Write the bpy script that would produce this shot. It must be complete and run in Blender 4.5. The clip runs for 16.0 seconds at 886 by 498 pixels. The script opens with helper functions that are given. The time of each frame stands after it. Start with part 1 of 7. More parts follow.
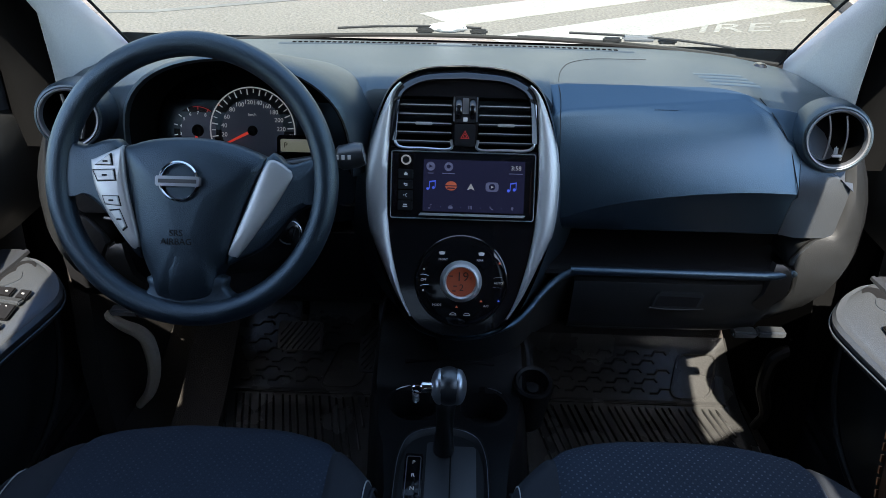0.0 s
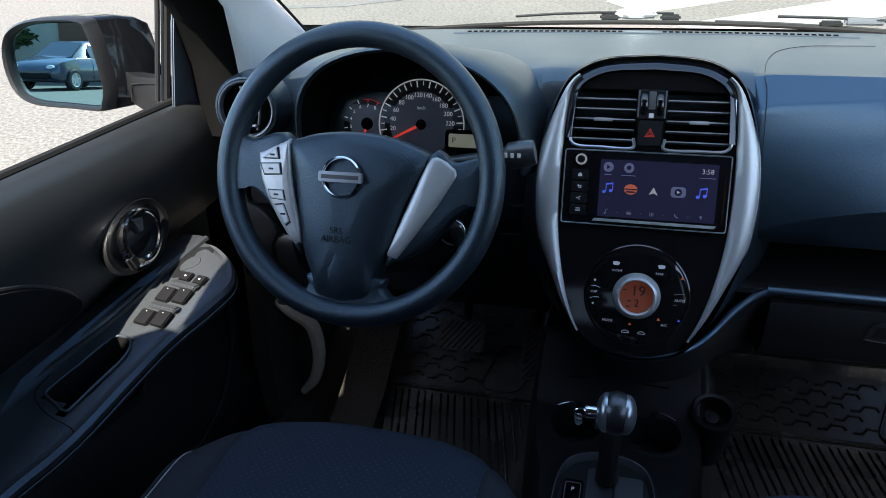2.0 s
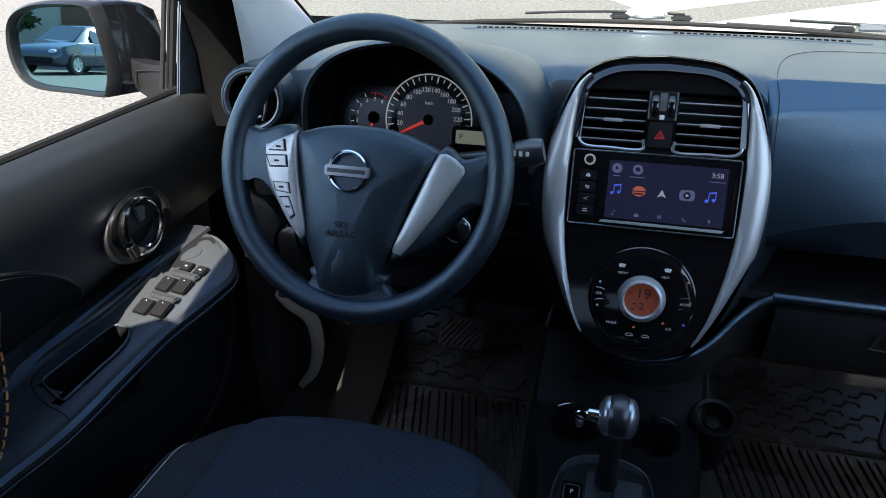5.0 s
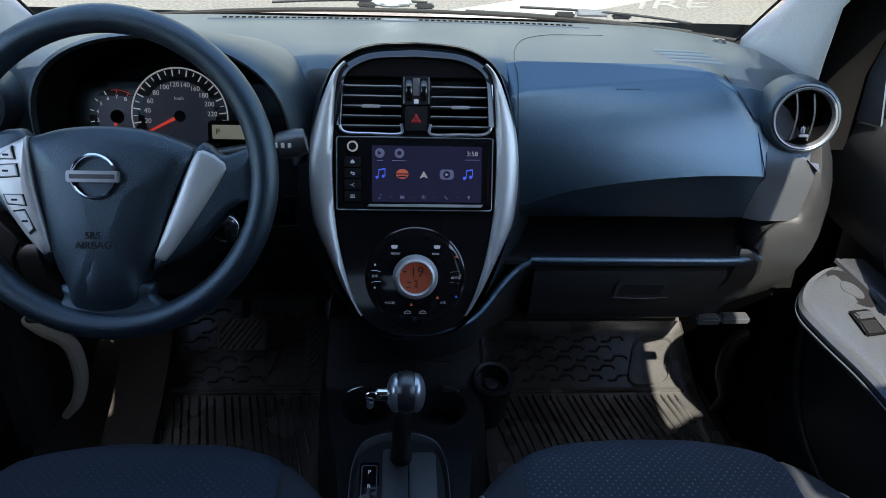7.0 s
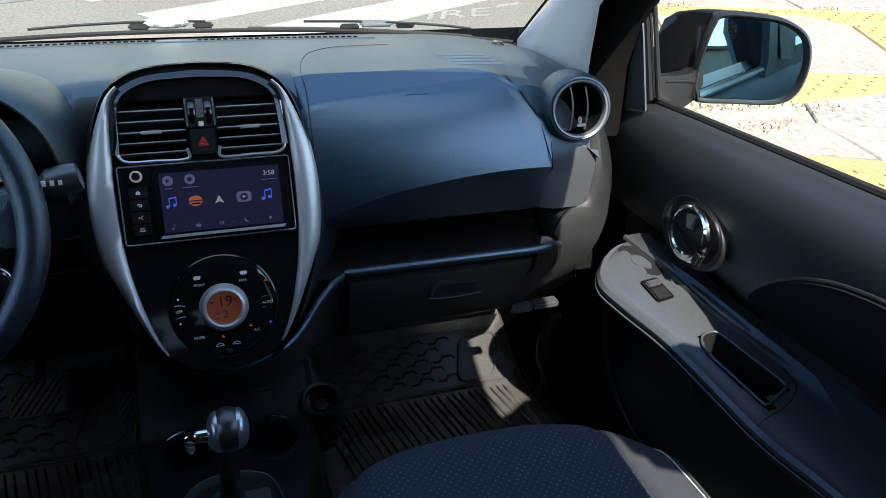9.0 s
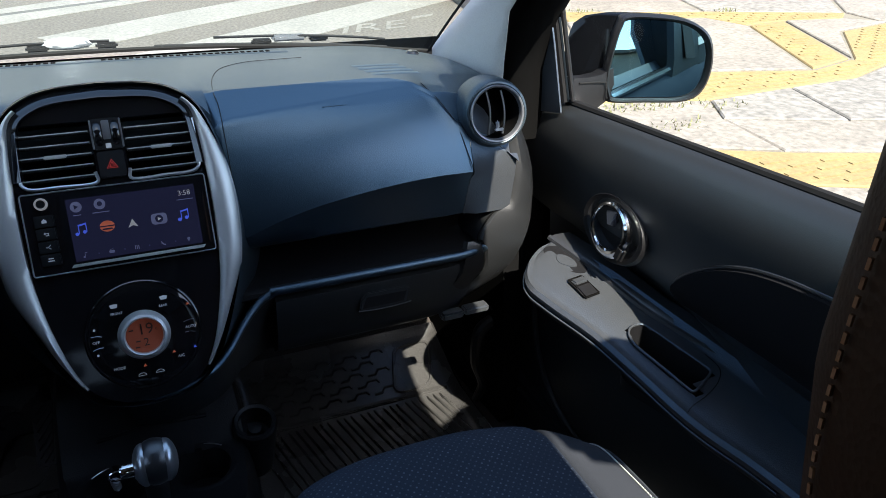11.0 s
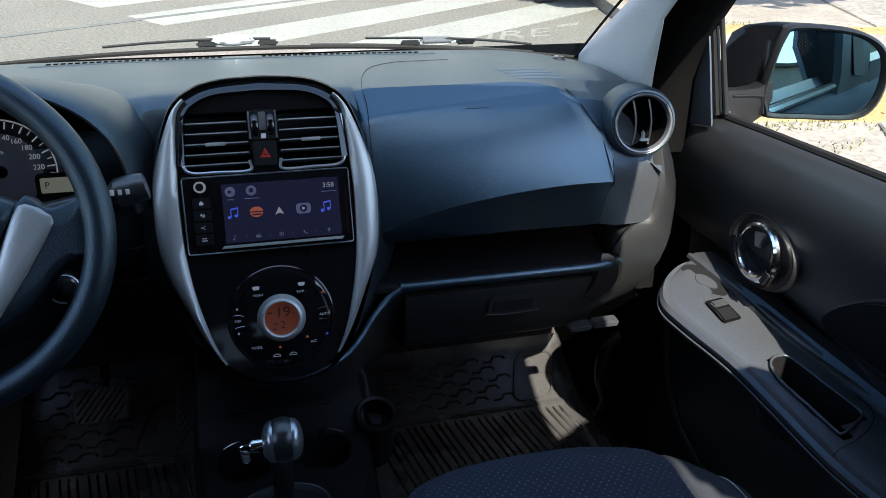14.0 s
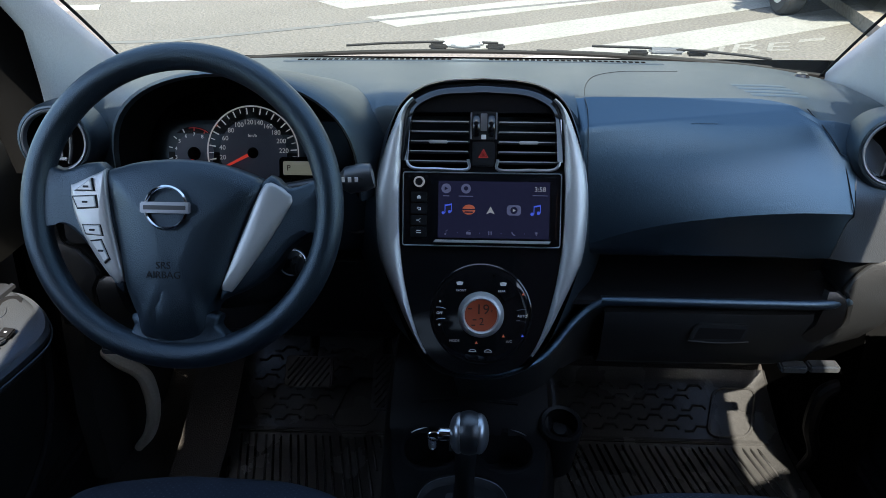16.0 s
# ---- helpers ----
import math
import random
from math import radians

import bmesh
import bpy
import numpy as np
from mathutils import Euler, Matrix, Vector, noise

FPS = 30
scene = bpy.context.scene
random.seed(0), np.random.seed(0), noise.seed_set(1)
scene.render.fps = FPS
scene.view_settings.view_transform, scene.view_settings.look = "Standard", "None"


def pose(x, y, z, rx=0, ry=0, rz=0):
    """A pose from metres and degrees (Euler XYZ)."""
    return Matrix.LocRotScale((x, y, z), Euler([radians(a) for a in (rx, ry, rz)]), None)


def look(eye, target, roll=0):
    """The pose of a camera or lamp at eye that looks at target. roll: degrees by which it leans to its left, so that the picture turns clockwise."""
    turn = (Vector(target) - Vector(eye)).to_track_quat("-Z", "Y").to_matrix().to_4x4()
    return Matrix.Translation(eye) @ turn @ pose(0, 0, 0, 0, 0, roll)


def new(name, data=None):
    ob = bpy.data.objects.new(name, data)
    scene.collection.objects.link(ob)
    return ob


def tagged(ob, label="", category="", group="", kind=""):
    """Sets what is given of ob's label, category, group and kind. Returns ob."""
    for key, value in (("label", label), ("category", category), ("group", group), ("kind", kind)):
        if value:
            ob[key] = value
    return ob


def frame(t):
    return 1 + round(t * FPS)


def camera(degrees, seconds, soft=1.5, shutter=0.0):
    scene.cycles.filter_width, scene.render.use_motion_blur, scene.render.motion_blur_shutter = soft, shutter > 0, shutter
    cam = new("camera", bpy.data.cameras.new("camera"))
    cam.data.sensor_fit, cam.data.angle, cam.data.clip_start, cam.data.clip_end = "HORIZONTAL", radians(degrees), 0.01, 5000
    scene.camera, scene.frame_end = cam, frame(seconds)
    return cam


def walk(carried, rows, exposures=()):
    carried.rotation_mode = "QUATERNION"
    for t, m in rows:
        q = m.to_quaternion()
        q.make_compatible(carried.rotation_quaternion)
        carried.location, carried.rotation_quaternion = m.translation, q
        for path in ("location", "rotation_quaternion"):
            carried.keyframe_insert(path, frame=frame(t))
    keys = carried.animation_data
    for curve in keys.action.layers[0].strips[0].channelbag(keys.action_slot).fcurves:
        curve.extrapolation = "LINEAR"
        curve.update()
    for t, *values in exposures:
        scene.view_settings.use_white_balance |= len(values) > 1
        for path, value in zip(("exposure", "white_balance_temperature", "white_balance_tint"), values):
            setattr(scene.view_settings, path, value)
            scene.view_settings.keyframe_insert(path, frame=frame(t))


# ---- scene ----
cam = camera(62.1, 16.0, soft=0.55)
PATH = [
    (0, (-0.004, 0.07, 1.314), (-0.042, 1.812, 0.333), 1.2),
    (0.5, (-0.009, 0.098, 1.303), (-0.077, 1.836, 0.315), 0.9),
    (1, (-0.005, 0.12, 1.295), (-0.18, 1.851, 0.309), -0.3),
    (1.5, (-0.002, 0.137, 1.292), (-0.367, 1.836, 0.301), -2.3),
    (2, (-0.009, 0.144, 1.293), (-0.501, 1.808, 0.299), -3.4),
    (2.5, (-0.01, 0.146, 1.294), (-0.645, 1.761, 0.299), -4.6),
    (3, (-0.014, 0.145, 1.294), (-0.694, 1.737, 0.293), -4.5),
    (3.2, (-0.014, 0.145, 1.294), (-0.697, 1.736, 0.293), -4.2),
    (5.3, (-0.02, 0.151, 1.291), (-0.430, 1.824, 0.280), -1.3),
    (5.5, (-0.02, 0.151, 1.291), (-0.374, 1.835, 0.272), -1.0),
    (6, (-0.018, 0.15, 1.292), (-0.236, 1.851, 0.263), -0.2),
    (6.5, (-0.019, 0.149, 1.293), (-0.075, 1.861, 0.26), 1.2),
    (7, (-0.018, 0.146, 1.292), (0.1, 1.859, 0.265), 2.4),
    (7.5, (-0.009, 0.146, 1.291), (0.254, 1.85, 0.276), 3.6),
    (8, (-0.006, 0.148, 1.286), (0.374, 1.839, 0.29), 4.2),
    (8.5, (-0.004, 0.149, 1.285), (0.49, 1.82, 0.304), 4.1),
    (9, (0.002, 0.15, 1.284), (0.587, 1.797, 0.312), 2.9),
    (9.5, (0.004, 0.15, 1.282), (0.708, 1.758, 0.324), 3.1),
    (9.7, (0.004, 0.15, 1.282), (0.778, 1.728, 0.328), 2.7),
    (10.2, (0.005, 0.15, 1.281), (0.800, 1.718, 0.334), 2.4),
    (12, (0.009, 0.15, 1.277), (0.723, 1.774, 0.353), 2.1),
    (12.5, (0.008, 0.152, 1.276), (0.705, 1.784, 0.353), 2.0),
    (13, (0.007, 0.153, 1.275), (0.614, 1.818, 0.349), 1.1),
    (13.5, (0.006, 0.154, 1.271), (0.529, 1.848, 0.346), 1.1),
    (14, (0.002, 0.156, 1.272), (0.447, 1.871, 0.343), 1.4),
    (14.5, (-0.001, 0.157, 1.273), (0.294, 1.901, 0.339), 0.8),
    (15, (-0.006, 0.157, 1.271), (0.152, 1.921, 0.341), 0.3),
    (15.5, (-0.005, 0.154, 1.272), (-0.038, 1.927, 0.348), -1.0),
    (16, (-0.008, 0.154, 1.273), (-0.091, 1.928, 0.353), -0.1),
]
walk(cam, [(t, look(eye, target, roll)) for t, eye, target, roll in PATH],
     exposures=[(0, 2.53), (1.5, 2.62), (3.0, 2.58), (5.5, 2.68), (7.5, 2.60), (9.0, 2.43), (10.0, 2.30), (12.5, 2.28), (14.0, 2.33), (16, 2.38)])

# ---- world and light ----
world = bpy.data.worlds.new("sky")
scene.world = world
world.use_nodes = True
wn = world.node_tree
sky = wn.nodes.new("ShaderNodeTexSky")
sky.sky_type = 'NISHITA'
sky.sun_disc = False
sky.ozone_density, sky.dust_density = 0.85, 0.9
SUN_DIR = Vector((0.0, -0.93, 1.0)).normalized()
sky.sun_elevation = math.asin(SUN_DIR.z)
sky.sun_rotation = math.atan2(SUN_DIR.x, SUN_DIR.y)
wn.nodes["Background"].inputs["Strength"].default_value = 0.138
wn.links.new(sky.outputs[0], wn.nodes["Background"].inputs["Color"])
sun_data = bpy.data.lights.new("sun", 'SUN')
sun_data.energy, sun_data.angle, sun_data.color = 3.9, radians(0.5), (1.0, 0.94, 0.84)
sun = new("sun", sun_data)
sun.matrix_world = look((0, 0, 0), -SUN_DIR)

# ---- materials ----


def mat(name, color, rough=0.5, metal=0.0, grain=0.0, bump=0.0, scale=300.0, var=0.15, vscale=6.0,
        emit=None, strength=0.0, spec=0.5, coat=0.0, bdist=0.001, kind='noise', crough=0.06, ior=1.5, stint=None):
    """Principled surface with two scales of colour variation, roughness variation and fine bump."""
    m = bpy.data.materials.new(name)
    m.use_nodes = True
    nt = m.node_tree
    b = nt.nodes["Principled BSDF"]
    tc = nt.nodes.new("ShaderNodeTexCoord")
    b.inputs["Roughness"].default_value = rough
    b.inputs["Metallic"].default_value = metal
    b.inputs["IOR"].default_value = ior
    if stint:
        b.inputs["Specular Tint"].default_value = (*stint, 1)
        b.inputs["Coat Tint"].default_value = (*stint, 1)
    b.inputs["Specular IOR Level"].default_value = spec
    b.inputs["Coat Weight"].default_value = coat
    b.inputs["Coat Roughness"].default_value = crough
    big = nt.nodes.new("ShaderNodeTexNoise")
    big.inputs["Scale"].default_value, big.inputs["Detail"].default_value = vscale, 5
    nt.links.new(tc.outputs["Object"], big.inputs["Vector"])
    fine = nt.nodes.new("ShaderNodeTexVoronoi" if kind == 'cell' else "ShaderNodeTexNoise")
    fine.inputs["Scale"].default_value = scale
    if kind != 'cell':
        fine.inputs["Detail"].default_value = 3
    nt.links.new(tc.outputs["Object"], fine.inputs["Vector"])
    c = color
    ramp = nt.nodes.new("ShaderNodeMix")
    ramp.data_type = 'RGBA'
    ramp.inputs[6].default_value = (*[v * (1 - var) for v in c], 1)
    ramp.inputs[7].default_value = (*[min(1, v * (1 + var)) for v in c], 1)
    nt.links.new(big.outputs[0], ramp.inputs[0])
    last = ramp.outputs[2]
    if grain:
        g = nt.nodes.new("ShaderNodeMix")
        g.data_type, g.blend_type = 'RGBA', 'MULTIPLY'
        g.inputs[0].default_value = grain
        nt.links.new(last, g.inputs[6])
        mr = nt.nodes.new("ShaderNodeMapRange")
        mr.inputs[1].default_value, mr.inputs[2].default_value = 0.2, 0.8
        mr.inputs[3].default_value, mr.inputs[4].default_value = 0.4, 1.5
        nt.links.new(fine.outputs[0], mr.inputs[0])
        nt.links.new(mr.outputs[0], g.inputs[7])
        last = g.outputs[2]
    nt.links.new(last, b.inputs["Base Color"])
    if rough > 0.08:
        rr = nt.nodes.new("ShaderNodeMapRange")
        rr.inputs[3].default_value, rr.inputs[4].default_value = rough * 0.85, min(1, rough * 1.15)
        nt.links.new(big.outputs[0], rr.inputs[0])
        nt.links.new(rr.outputs[0], b.inputs["Roughness"])
    if bump:
        bn = nt.nodes.new("ShaderNodeBump")
        bn.inputs["Strength"].default_value, bn.inputs["Distance"].default_value = bump, bdist
        nt.links.new(fine.outputs[0], bn.inputs["Height"])
        nt.links.new(bn.outputs[0], b.inputs["Normal"])
    if emit:
        b.inputs["Emission Color"].default_value = (*emit, 1)
        b.inputs["Emission Strength"].default_value = strength
    return m


def glass_mat(name, tint, gloss_rough=0.0, ior=1.45):
    """Thin glass: see-through, with Fresnel gloss."""
    m = bpy.data.materials.new(name)
    m.use_nodes = True
    nt = m.node_tree
    for n in list(nt.nodes):
        nt.nodes.remove(n)
    out = nt.nodes.new("ShaderNodeOutputMaterial")
    t = nt.nodes.new("ShaderNodeBsdfTransparent")
    t.inputs[0].default_value = (*tint, 1)
    g = nt.nodes.new("ShaderNodeBsdfGlossy")
    g.inputs["Roughness"].default_value = gloss_rough
    f = nt.nodes.new("ShaderNodeFresnel")
    f.inputs[0].default_value = ior
    mix = nt.nodes.new("ShaderNodeMixShader")
    nt.links.new(f.outputs[0], mix.inputs[0])
    nt.links.new(t.outputs[0], mix.inputs[1])
    nt.links.new(g.outputs[0], mix.inputs[2])
    nt.links.new(mix.outputs[0], out.inputs[0])
    return m


def fabric_mat(name, base, dot, spacing):
    """Woven seat cloth with staggered light dots."""
    m = mat(name, base, 0.95, grain=0.5, bump=0.4, scale=900, var=0.2, spec=0.2)
    nt = m.node_tree
    b = nt.nodes["Principled BSDF"]
    src = b.inputs["Base Color"].links[0].from_socket
    tc = nt.nodes.new("ShaderNodeTexCoord")
    mp = nt.nodes.new("ShaderNodeMapping")
    mp.inputs["Scale"].default_value = (1.0, 1.0, 0.0)
    mp.inputs["Rotation"].default_value = (0, 0, radians(45))
    nt.links.new(tc.outputs["Object"], mp.inputs["Vector"])
    v = nt.nodes.new("ShaderNodeTexVoronoi")
    v.inputs["Scale"].default_value = 1 / spacing
    v.inputs["Randomness"].default_value = 0.12
    nt.links.new(mp.outputs[0], v.inputs["Vector"])
    lt = nt.nodes.new("ShaderNodeMapRange")
    lt.inputs[1].default_value, lt.inputs[2].default_value = 0.10, 0.22
    lt.inputs[3].default_value, lt.inputs[4].default_value = 1.0, 0.0
    nt.links.new(v.outputs["Distance"], lt.inputs[0])
    mx = nt.nodes.new("ShaderNodeMix")
    mx.data_type = 'RGBA'
    worn = nt.nodes.new("ShaderNodeTexNoise")
    worn.inputs["Scale"].default_value, worn.inputs["Detail"].default_value = 38, 4
    nt.links.new(tc.outputs["Object"], worn.inputs["Vector"])
    fade = nt.nodes.new("ShaderNodeMapRange")
    fade.inputs[1].default_value, fade.inputs[2].default_value = 0.35, 0.62
    fade.inputs[3].default_value, fade.inputs[4].default_value = 0.25, 1.0
    nt.links.new(worn.outputs[0], fade.inputs[0])
    both_ = nt.nodes.new("ShaderNodeMath")
    both_.operation = 'MULTIPLY'
    nt.links.new(lt.outputs[0], both_.inputs[0])
    nt.links.new(fade.outputs[0], both_.inputs[1])
    nt.links.new(both_.outputs[0], mx.inputs[0])
    nt.links.new(src, mx.inputs[6])
    mx.inputs[7].default_value = (*dot, 1)
    nt.links.new(mx.outputs[2], b.inputs["Base Color"])
    return m


# blue reflection tints below stand in for sky sheen on shaded parts
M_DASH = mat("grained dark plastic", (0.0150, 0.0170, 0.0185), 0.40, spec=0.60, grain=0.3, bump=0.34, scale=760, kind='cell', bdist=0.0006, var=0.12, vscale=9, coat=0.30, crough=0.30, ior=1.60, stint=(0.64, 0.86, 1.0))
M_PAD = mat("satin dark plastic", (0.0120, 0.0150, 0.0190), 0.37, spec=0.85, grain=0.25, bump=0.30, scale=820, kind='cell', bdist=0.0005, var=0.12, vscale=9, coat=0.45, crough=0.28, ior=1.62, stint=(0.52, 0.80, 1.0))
# lighter copy of the dash plastic, its colour raised for sunlit parts
M_ARM = mat("grained plastic paled for sunlight", (0.034, 0.035, 0.036), 0.42, spec=0.9, grain=0.45, bump=0.35, scale=700, kind='cell', bdist=0.0006, var=0.12, vscale=9, stint=(0.42, 0.68, 1.0))
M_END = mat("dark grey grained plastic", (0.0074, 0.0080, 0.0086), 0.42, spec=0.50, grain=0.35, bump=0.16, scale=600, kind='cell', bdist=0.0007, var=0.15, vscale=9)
M_DOOR = mat("soft black door plastic", (0.0140, 0.0139, 0.0138), 0.44, stint=(0.72, 0.90, 1.0), spec=0.60, bump=0.08, scale=900, kind='cell', bdist=0.0005, vscale=9, grain=0.2)
M_SOFT = mat("smooth dark plastic", (0.018, 0.019, 0.021), 0.32, spec=0.9, bump=0.2, scale=800, kind='cell', bdist=0.0005, vscale=9)
M_LOW = mat("matt black plastic", (0.0075, 0.0075, 0.0082), 0.45, spec=0.22, bump=0.3, scale=700, kind='cell', bdist=0.0005)
# near-black without gloss; also paints the shade inside hollows and slots
M_HOLE = mat("black plastic and hollow shade", (0.005, 0.005, 0.005), 0.9, spec=0.0)
M_WHEEL = mat("wheel leatherette", (0.009, 0.012, 0.016), 0.42, spec=0.85, bump=0.46, scale=820, kind='cell', bdist=0.0006, coat=0.25, crough=0.42, stint=(0.66, 0.86, 1.0))
M_GLOSS = mat("piano black", (0.006, 0.006, 0.007), 0.06, coat=0.3, var=0.05)
M_SILVER = mat("satin silver paint", (0.50, 0.485, 0.465), 0.40, metal=0.50, grain=0.1, scale=1500, var=0.06)
M_CHROME = mat("bright chrome", (0.75, 0.76, 0.78), 0.10, metal=1.0, var=0.05)
M_SATIN = mat("dull dark chrome", (0.42, 0.43, 0.45), 0.28, metal=0.85, var=0.06)
M_STEEL = mat("dark satin ring", (0.14, 0.145, 0.155), 0.34, metal=0.6, var=0.08)
M_TRIM = mat("pale grey pillar trim", (0.42, 0.42, 0.405), 0.75, grain=0.25, bump=0.2, scale=500, var=0.05)
# seal colour raised to look sunlit
M_BEIGE = mat("sill seal paled for sunlight", (0.56, 0.50, 0.41), 0.7, grain=0.2, scale=300, var=0.08)
M_CARPET = mat("charcoal carpet", (0.030, 0.025, 0.021), 0.95, grain=0.6, bump=0.8, scale=500, var=0.3, vscale=12, bdist=0.002)
M_RUBBER = mat("moulded rubber", (0.040, 0.039, 0.037), 0.27, grain=0.4, bump=0.4, scale=250, var=0.35, vscale=9)
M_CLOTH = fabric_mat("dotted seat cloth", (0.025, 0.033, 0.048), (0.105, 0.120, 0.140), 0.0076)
# driver seat copy with fainter dots
M_CLOTH2 = fabric_mat("faintly dotted seat cloth", (0.023, 0.031, 0.046), (0.045, 0.056, 0.074), 0.0076)
M_BOLSTER = mat("plain seat cloth", (0.023, 0.026, 0.032), 0.9, grain=0.5, bump=0.35, scale=1000, var=0.15, spec=0.25)
M_INSET = mat("black door cloth", (0.008, 0.008, 0.009), 0.95, grain=0.4, bump=0.3, scale=900, spec=0.1, var=0.15)
M_STITCH = mat("pale thread", (0.45, 0.45, 0.43), 0.8)
M_BROWN = mat("brown leather cover", (0.022, 0.008, 0.0035), 0.6, spec=0.2, grain=0.2, bump=0.15, scale=700, kind='cell')
M_TAN = mat("tan thread", (0.24, 0.12, 0.07), 0.8)
M_ROOF = mat("grey headlining", (0.20, 0.20, 0.195), 0.95, grain=0.3, bump=0.3, scale=400)
M_PAINT = mat("dark blue black car paint", (0.0026, 0.0029, 0.0036), 0.10, spec=0.15, coat=0.10, var=0.1)
# duller copy of the car paint, so the mirror shows a dark flank
M_FLANK = mat("dull dark car paint", (0.008, 0.012, 0.020), 0.45, spec=0.02, var=0.3, vscale=5)
M_SEAL = mat("black rubber seal", (0.010, 0.010, 0.010), 0.7, spec=0.12, bump=0.2, scale=300)
M_MIRROR = mat("mirror glass", (0.20, 0.37, 0.42), 0.0, metal=1.0, var=0.0)
M_GLASS = glass_mat("window glass", (0.94, 0.96, 0.95), 0.0, 1.12)
M_SHIELD = glass_mat("windshield glass", (0.87, 0.94, 0.90))
M_TINT = glass_mat("tinted rear glass", (0.12, 0.13, 0.13))
# unseen rear window; tint assumed to keep its light off the stack
M_REAR = glass_mat("rear glass dimmed to block light", (0.07, 0.08, 0.09))
M_LENS = glass_mat("gauge lens", (0.97, 0.97, 0.97))
M_GAUGE = mat("gauge face", (0.006, 0.007, 0.009), 0.5, spec=0.2)
# gauge face, prints and needles emit a little to read in shade
M_GAUGEIN = mat("gauge inner face", (0.060, 0.068, 0.090), 0.5, emit=(0.12, 0.16, 0.26), strength=0.010)
M_MARK = mat("faintly glowing gauge print", (0.75, 0.75, 0.74), 0.5, emit=(1, 1, 1), strength=0.030)
M_RED = mat("red needle", (0.80, 0.06, 0.03), 0.5, emit=(1.0, 0.07, 0.04), strength=0.06)
M_HAZ = mat("red print", (0.45, 0.03, 0.03), 0.5, emit=(0.9, 0.08, 0.05), strength=0.0288)
M_LCDG = mat("grey green lcd", (0.40, 0.42, 0.35), 0.4, emit=(0.8, 0.85, 0.68), strength=0.0216)
M_LCDO = mat("orange lcd", (0.20, 0.05, 0.025), 0.4, emit=(1.0, 0.24, 0.13), strength=0.0072)
M_LCDK = mat("lcd dark segment", (0.02, 0.012, 0.01), 0.5)
M_SCREEN = mat("lit touch screen", (0.005, 0.005, 0.008), 0.12, emit=(0.16, 0.18, 0.50), strength=0.0101, var=0.0)
M_ICON = mat("pale icon light", (0.08, 0.08, 0.12), 0.4, emit=(0.42, 0.44, 0.80), strength=0.017, var=0.0)
M_ICOW = mat("white icon light", (0.15, 0.15, 0.15), 0.4, emit=(0.8, 0.8, 0.85), strength=0.036, var=0.0)
M_ICOB = mat("blue icon light", (0.03, 0.05, 0.3), 0.4, emit=(0.10, 0.18, 1.0), strength=0.07, var=0.0)
M_ICOR = mat("orange icon light", (0.3, 0.08, 0.04), 0.4, emit=(1.0, 0.20, 0.09), strength=0.032, var=0.0)
# print emits a little so it reads on dark parts
M_PRINT = mat("faintly glowing white print", (0.50, 0.50, 0.50), 0.6, emit=(1, 1, 1), strength=0.010)
M_ASPHALT = mat("worn asphalt", (0.114, 0.1025, 0.0890), 0.9, grain=1.0, bump=1.0, scale=42, var=0.25, vscale=0.8, bdist=0.012)
M_ROADPAINT = mat("worn white road paint", (0.200, 0.193, 0.176), 0.8, grain=0.6, bump=0.4, scale=40, var=0.22, vscale=2.2)
M_FADED = mat("faded road paint", (0.160, 0.152, 0.137), 0.85, grain=0.7, scale=35, var=0.25, vscale=4)
M_GREEN = mat("green lane paint", (0.15, 0.26, 0.20), 0.85, grain=0.4, scale=60)
M_CRACK = mat("dark tar seam", (0.07, 0.07, 0.07), 0.9, var=0.4)
M_CONC = mat("pale concrete slab", (0.180, 0.158, 0.131), 0.9, grain=0.75, bump=0.6, scale=30, var=0.38, vscale=2.4, bdist=0.004)
M_CONC2 = mat("speckled concrete slab", (0.172, 0.157, 0.136), 0.9, grain=1.0, bump=0.7, scale=22, var=0.3, vscale=2.0, bdist=0.004)
M_YELLOW = mat("yellow tactile slab", (0.212, 0.150, 0.060), 0.85, grain=0.45, bump=0.4, scale=45, var=0.22, vscale=3)
M_JOINT = mat("dry joint soil", (0.150, 0.132, 0.100), 0.95, grain=0.6, scale=90, var=0.4)
M_LEAF = mat("dry grass", (0.13, 0.13, 0.055), 0.8, var=0.4, vscale=30)
M_TREE = mat("tree leaves", (0.06, 0.10, 0.035), 0.7, var=0.4, vscale=8)
M_BARK = mat("bark", (0.12, 0.09, 0.06), 0.9, grain=0.5, bump=0.6, scale=40)
M_WALL = mat("weathered plaster", (0.42, 0.37, 0.30), 0.9, grain=0.3, bump=0.3, scale=30, var=0.2, vscale=1)
M_GREYWALL = mat("grey rendered wall", (0.24, 0.238, 0.23), 0.9, grain=0.3, bump=0.3, scale=30, var=0.2, vscale=1)
M_WOOD = mat("brown shutter wood", (0.16, 0.07, 0.04), 0.7, grain=0.4, scale=40)
M_TYRE = mat("tyre rubber", (0.02, 0.02, 0.02), 0.8, bump=0.3, scale=60)
M_DARKGLASS = mat("dark car glass", (0.02, 0.025, 0.03), 0.06, coat=0.5)
M_SUV = mat("slate blue car paint", (0.03, 0.04, 0.07), 0.25, coat=0.8, var=0.1)
M_LAMP = mat("clear lamp glass", (0.6, 0.62, 0.65), 0.12, metal=0.4)

# ---- mesh helpers ----


def V(*a):
    return Vector(a)


def bm_join(*bms):
    out = bmesh.new()
    for b in bms:
        me = bpy.data.meshes.new("tmp")
        b.to_mesh(me)
        out.from_mesh(me)
        bpy.data.meshes.remove(me)
        b.free()
    return out


def bm_move(bm, m):
    bmesh.ops.transform(bm, matrix=m, verts=bm.verts)
    return bm


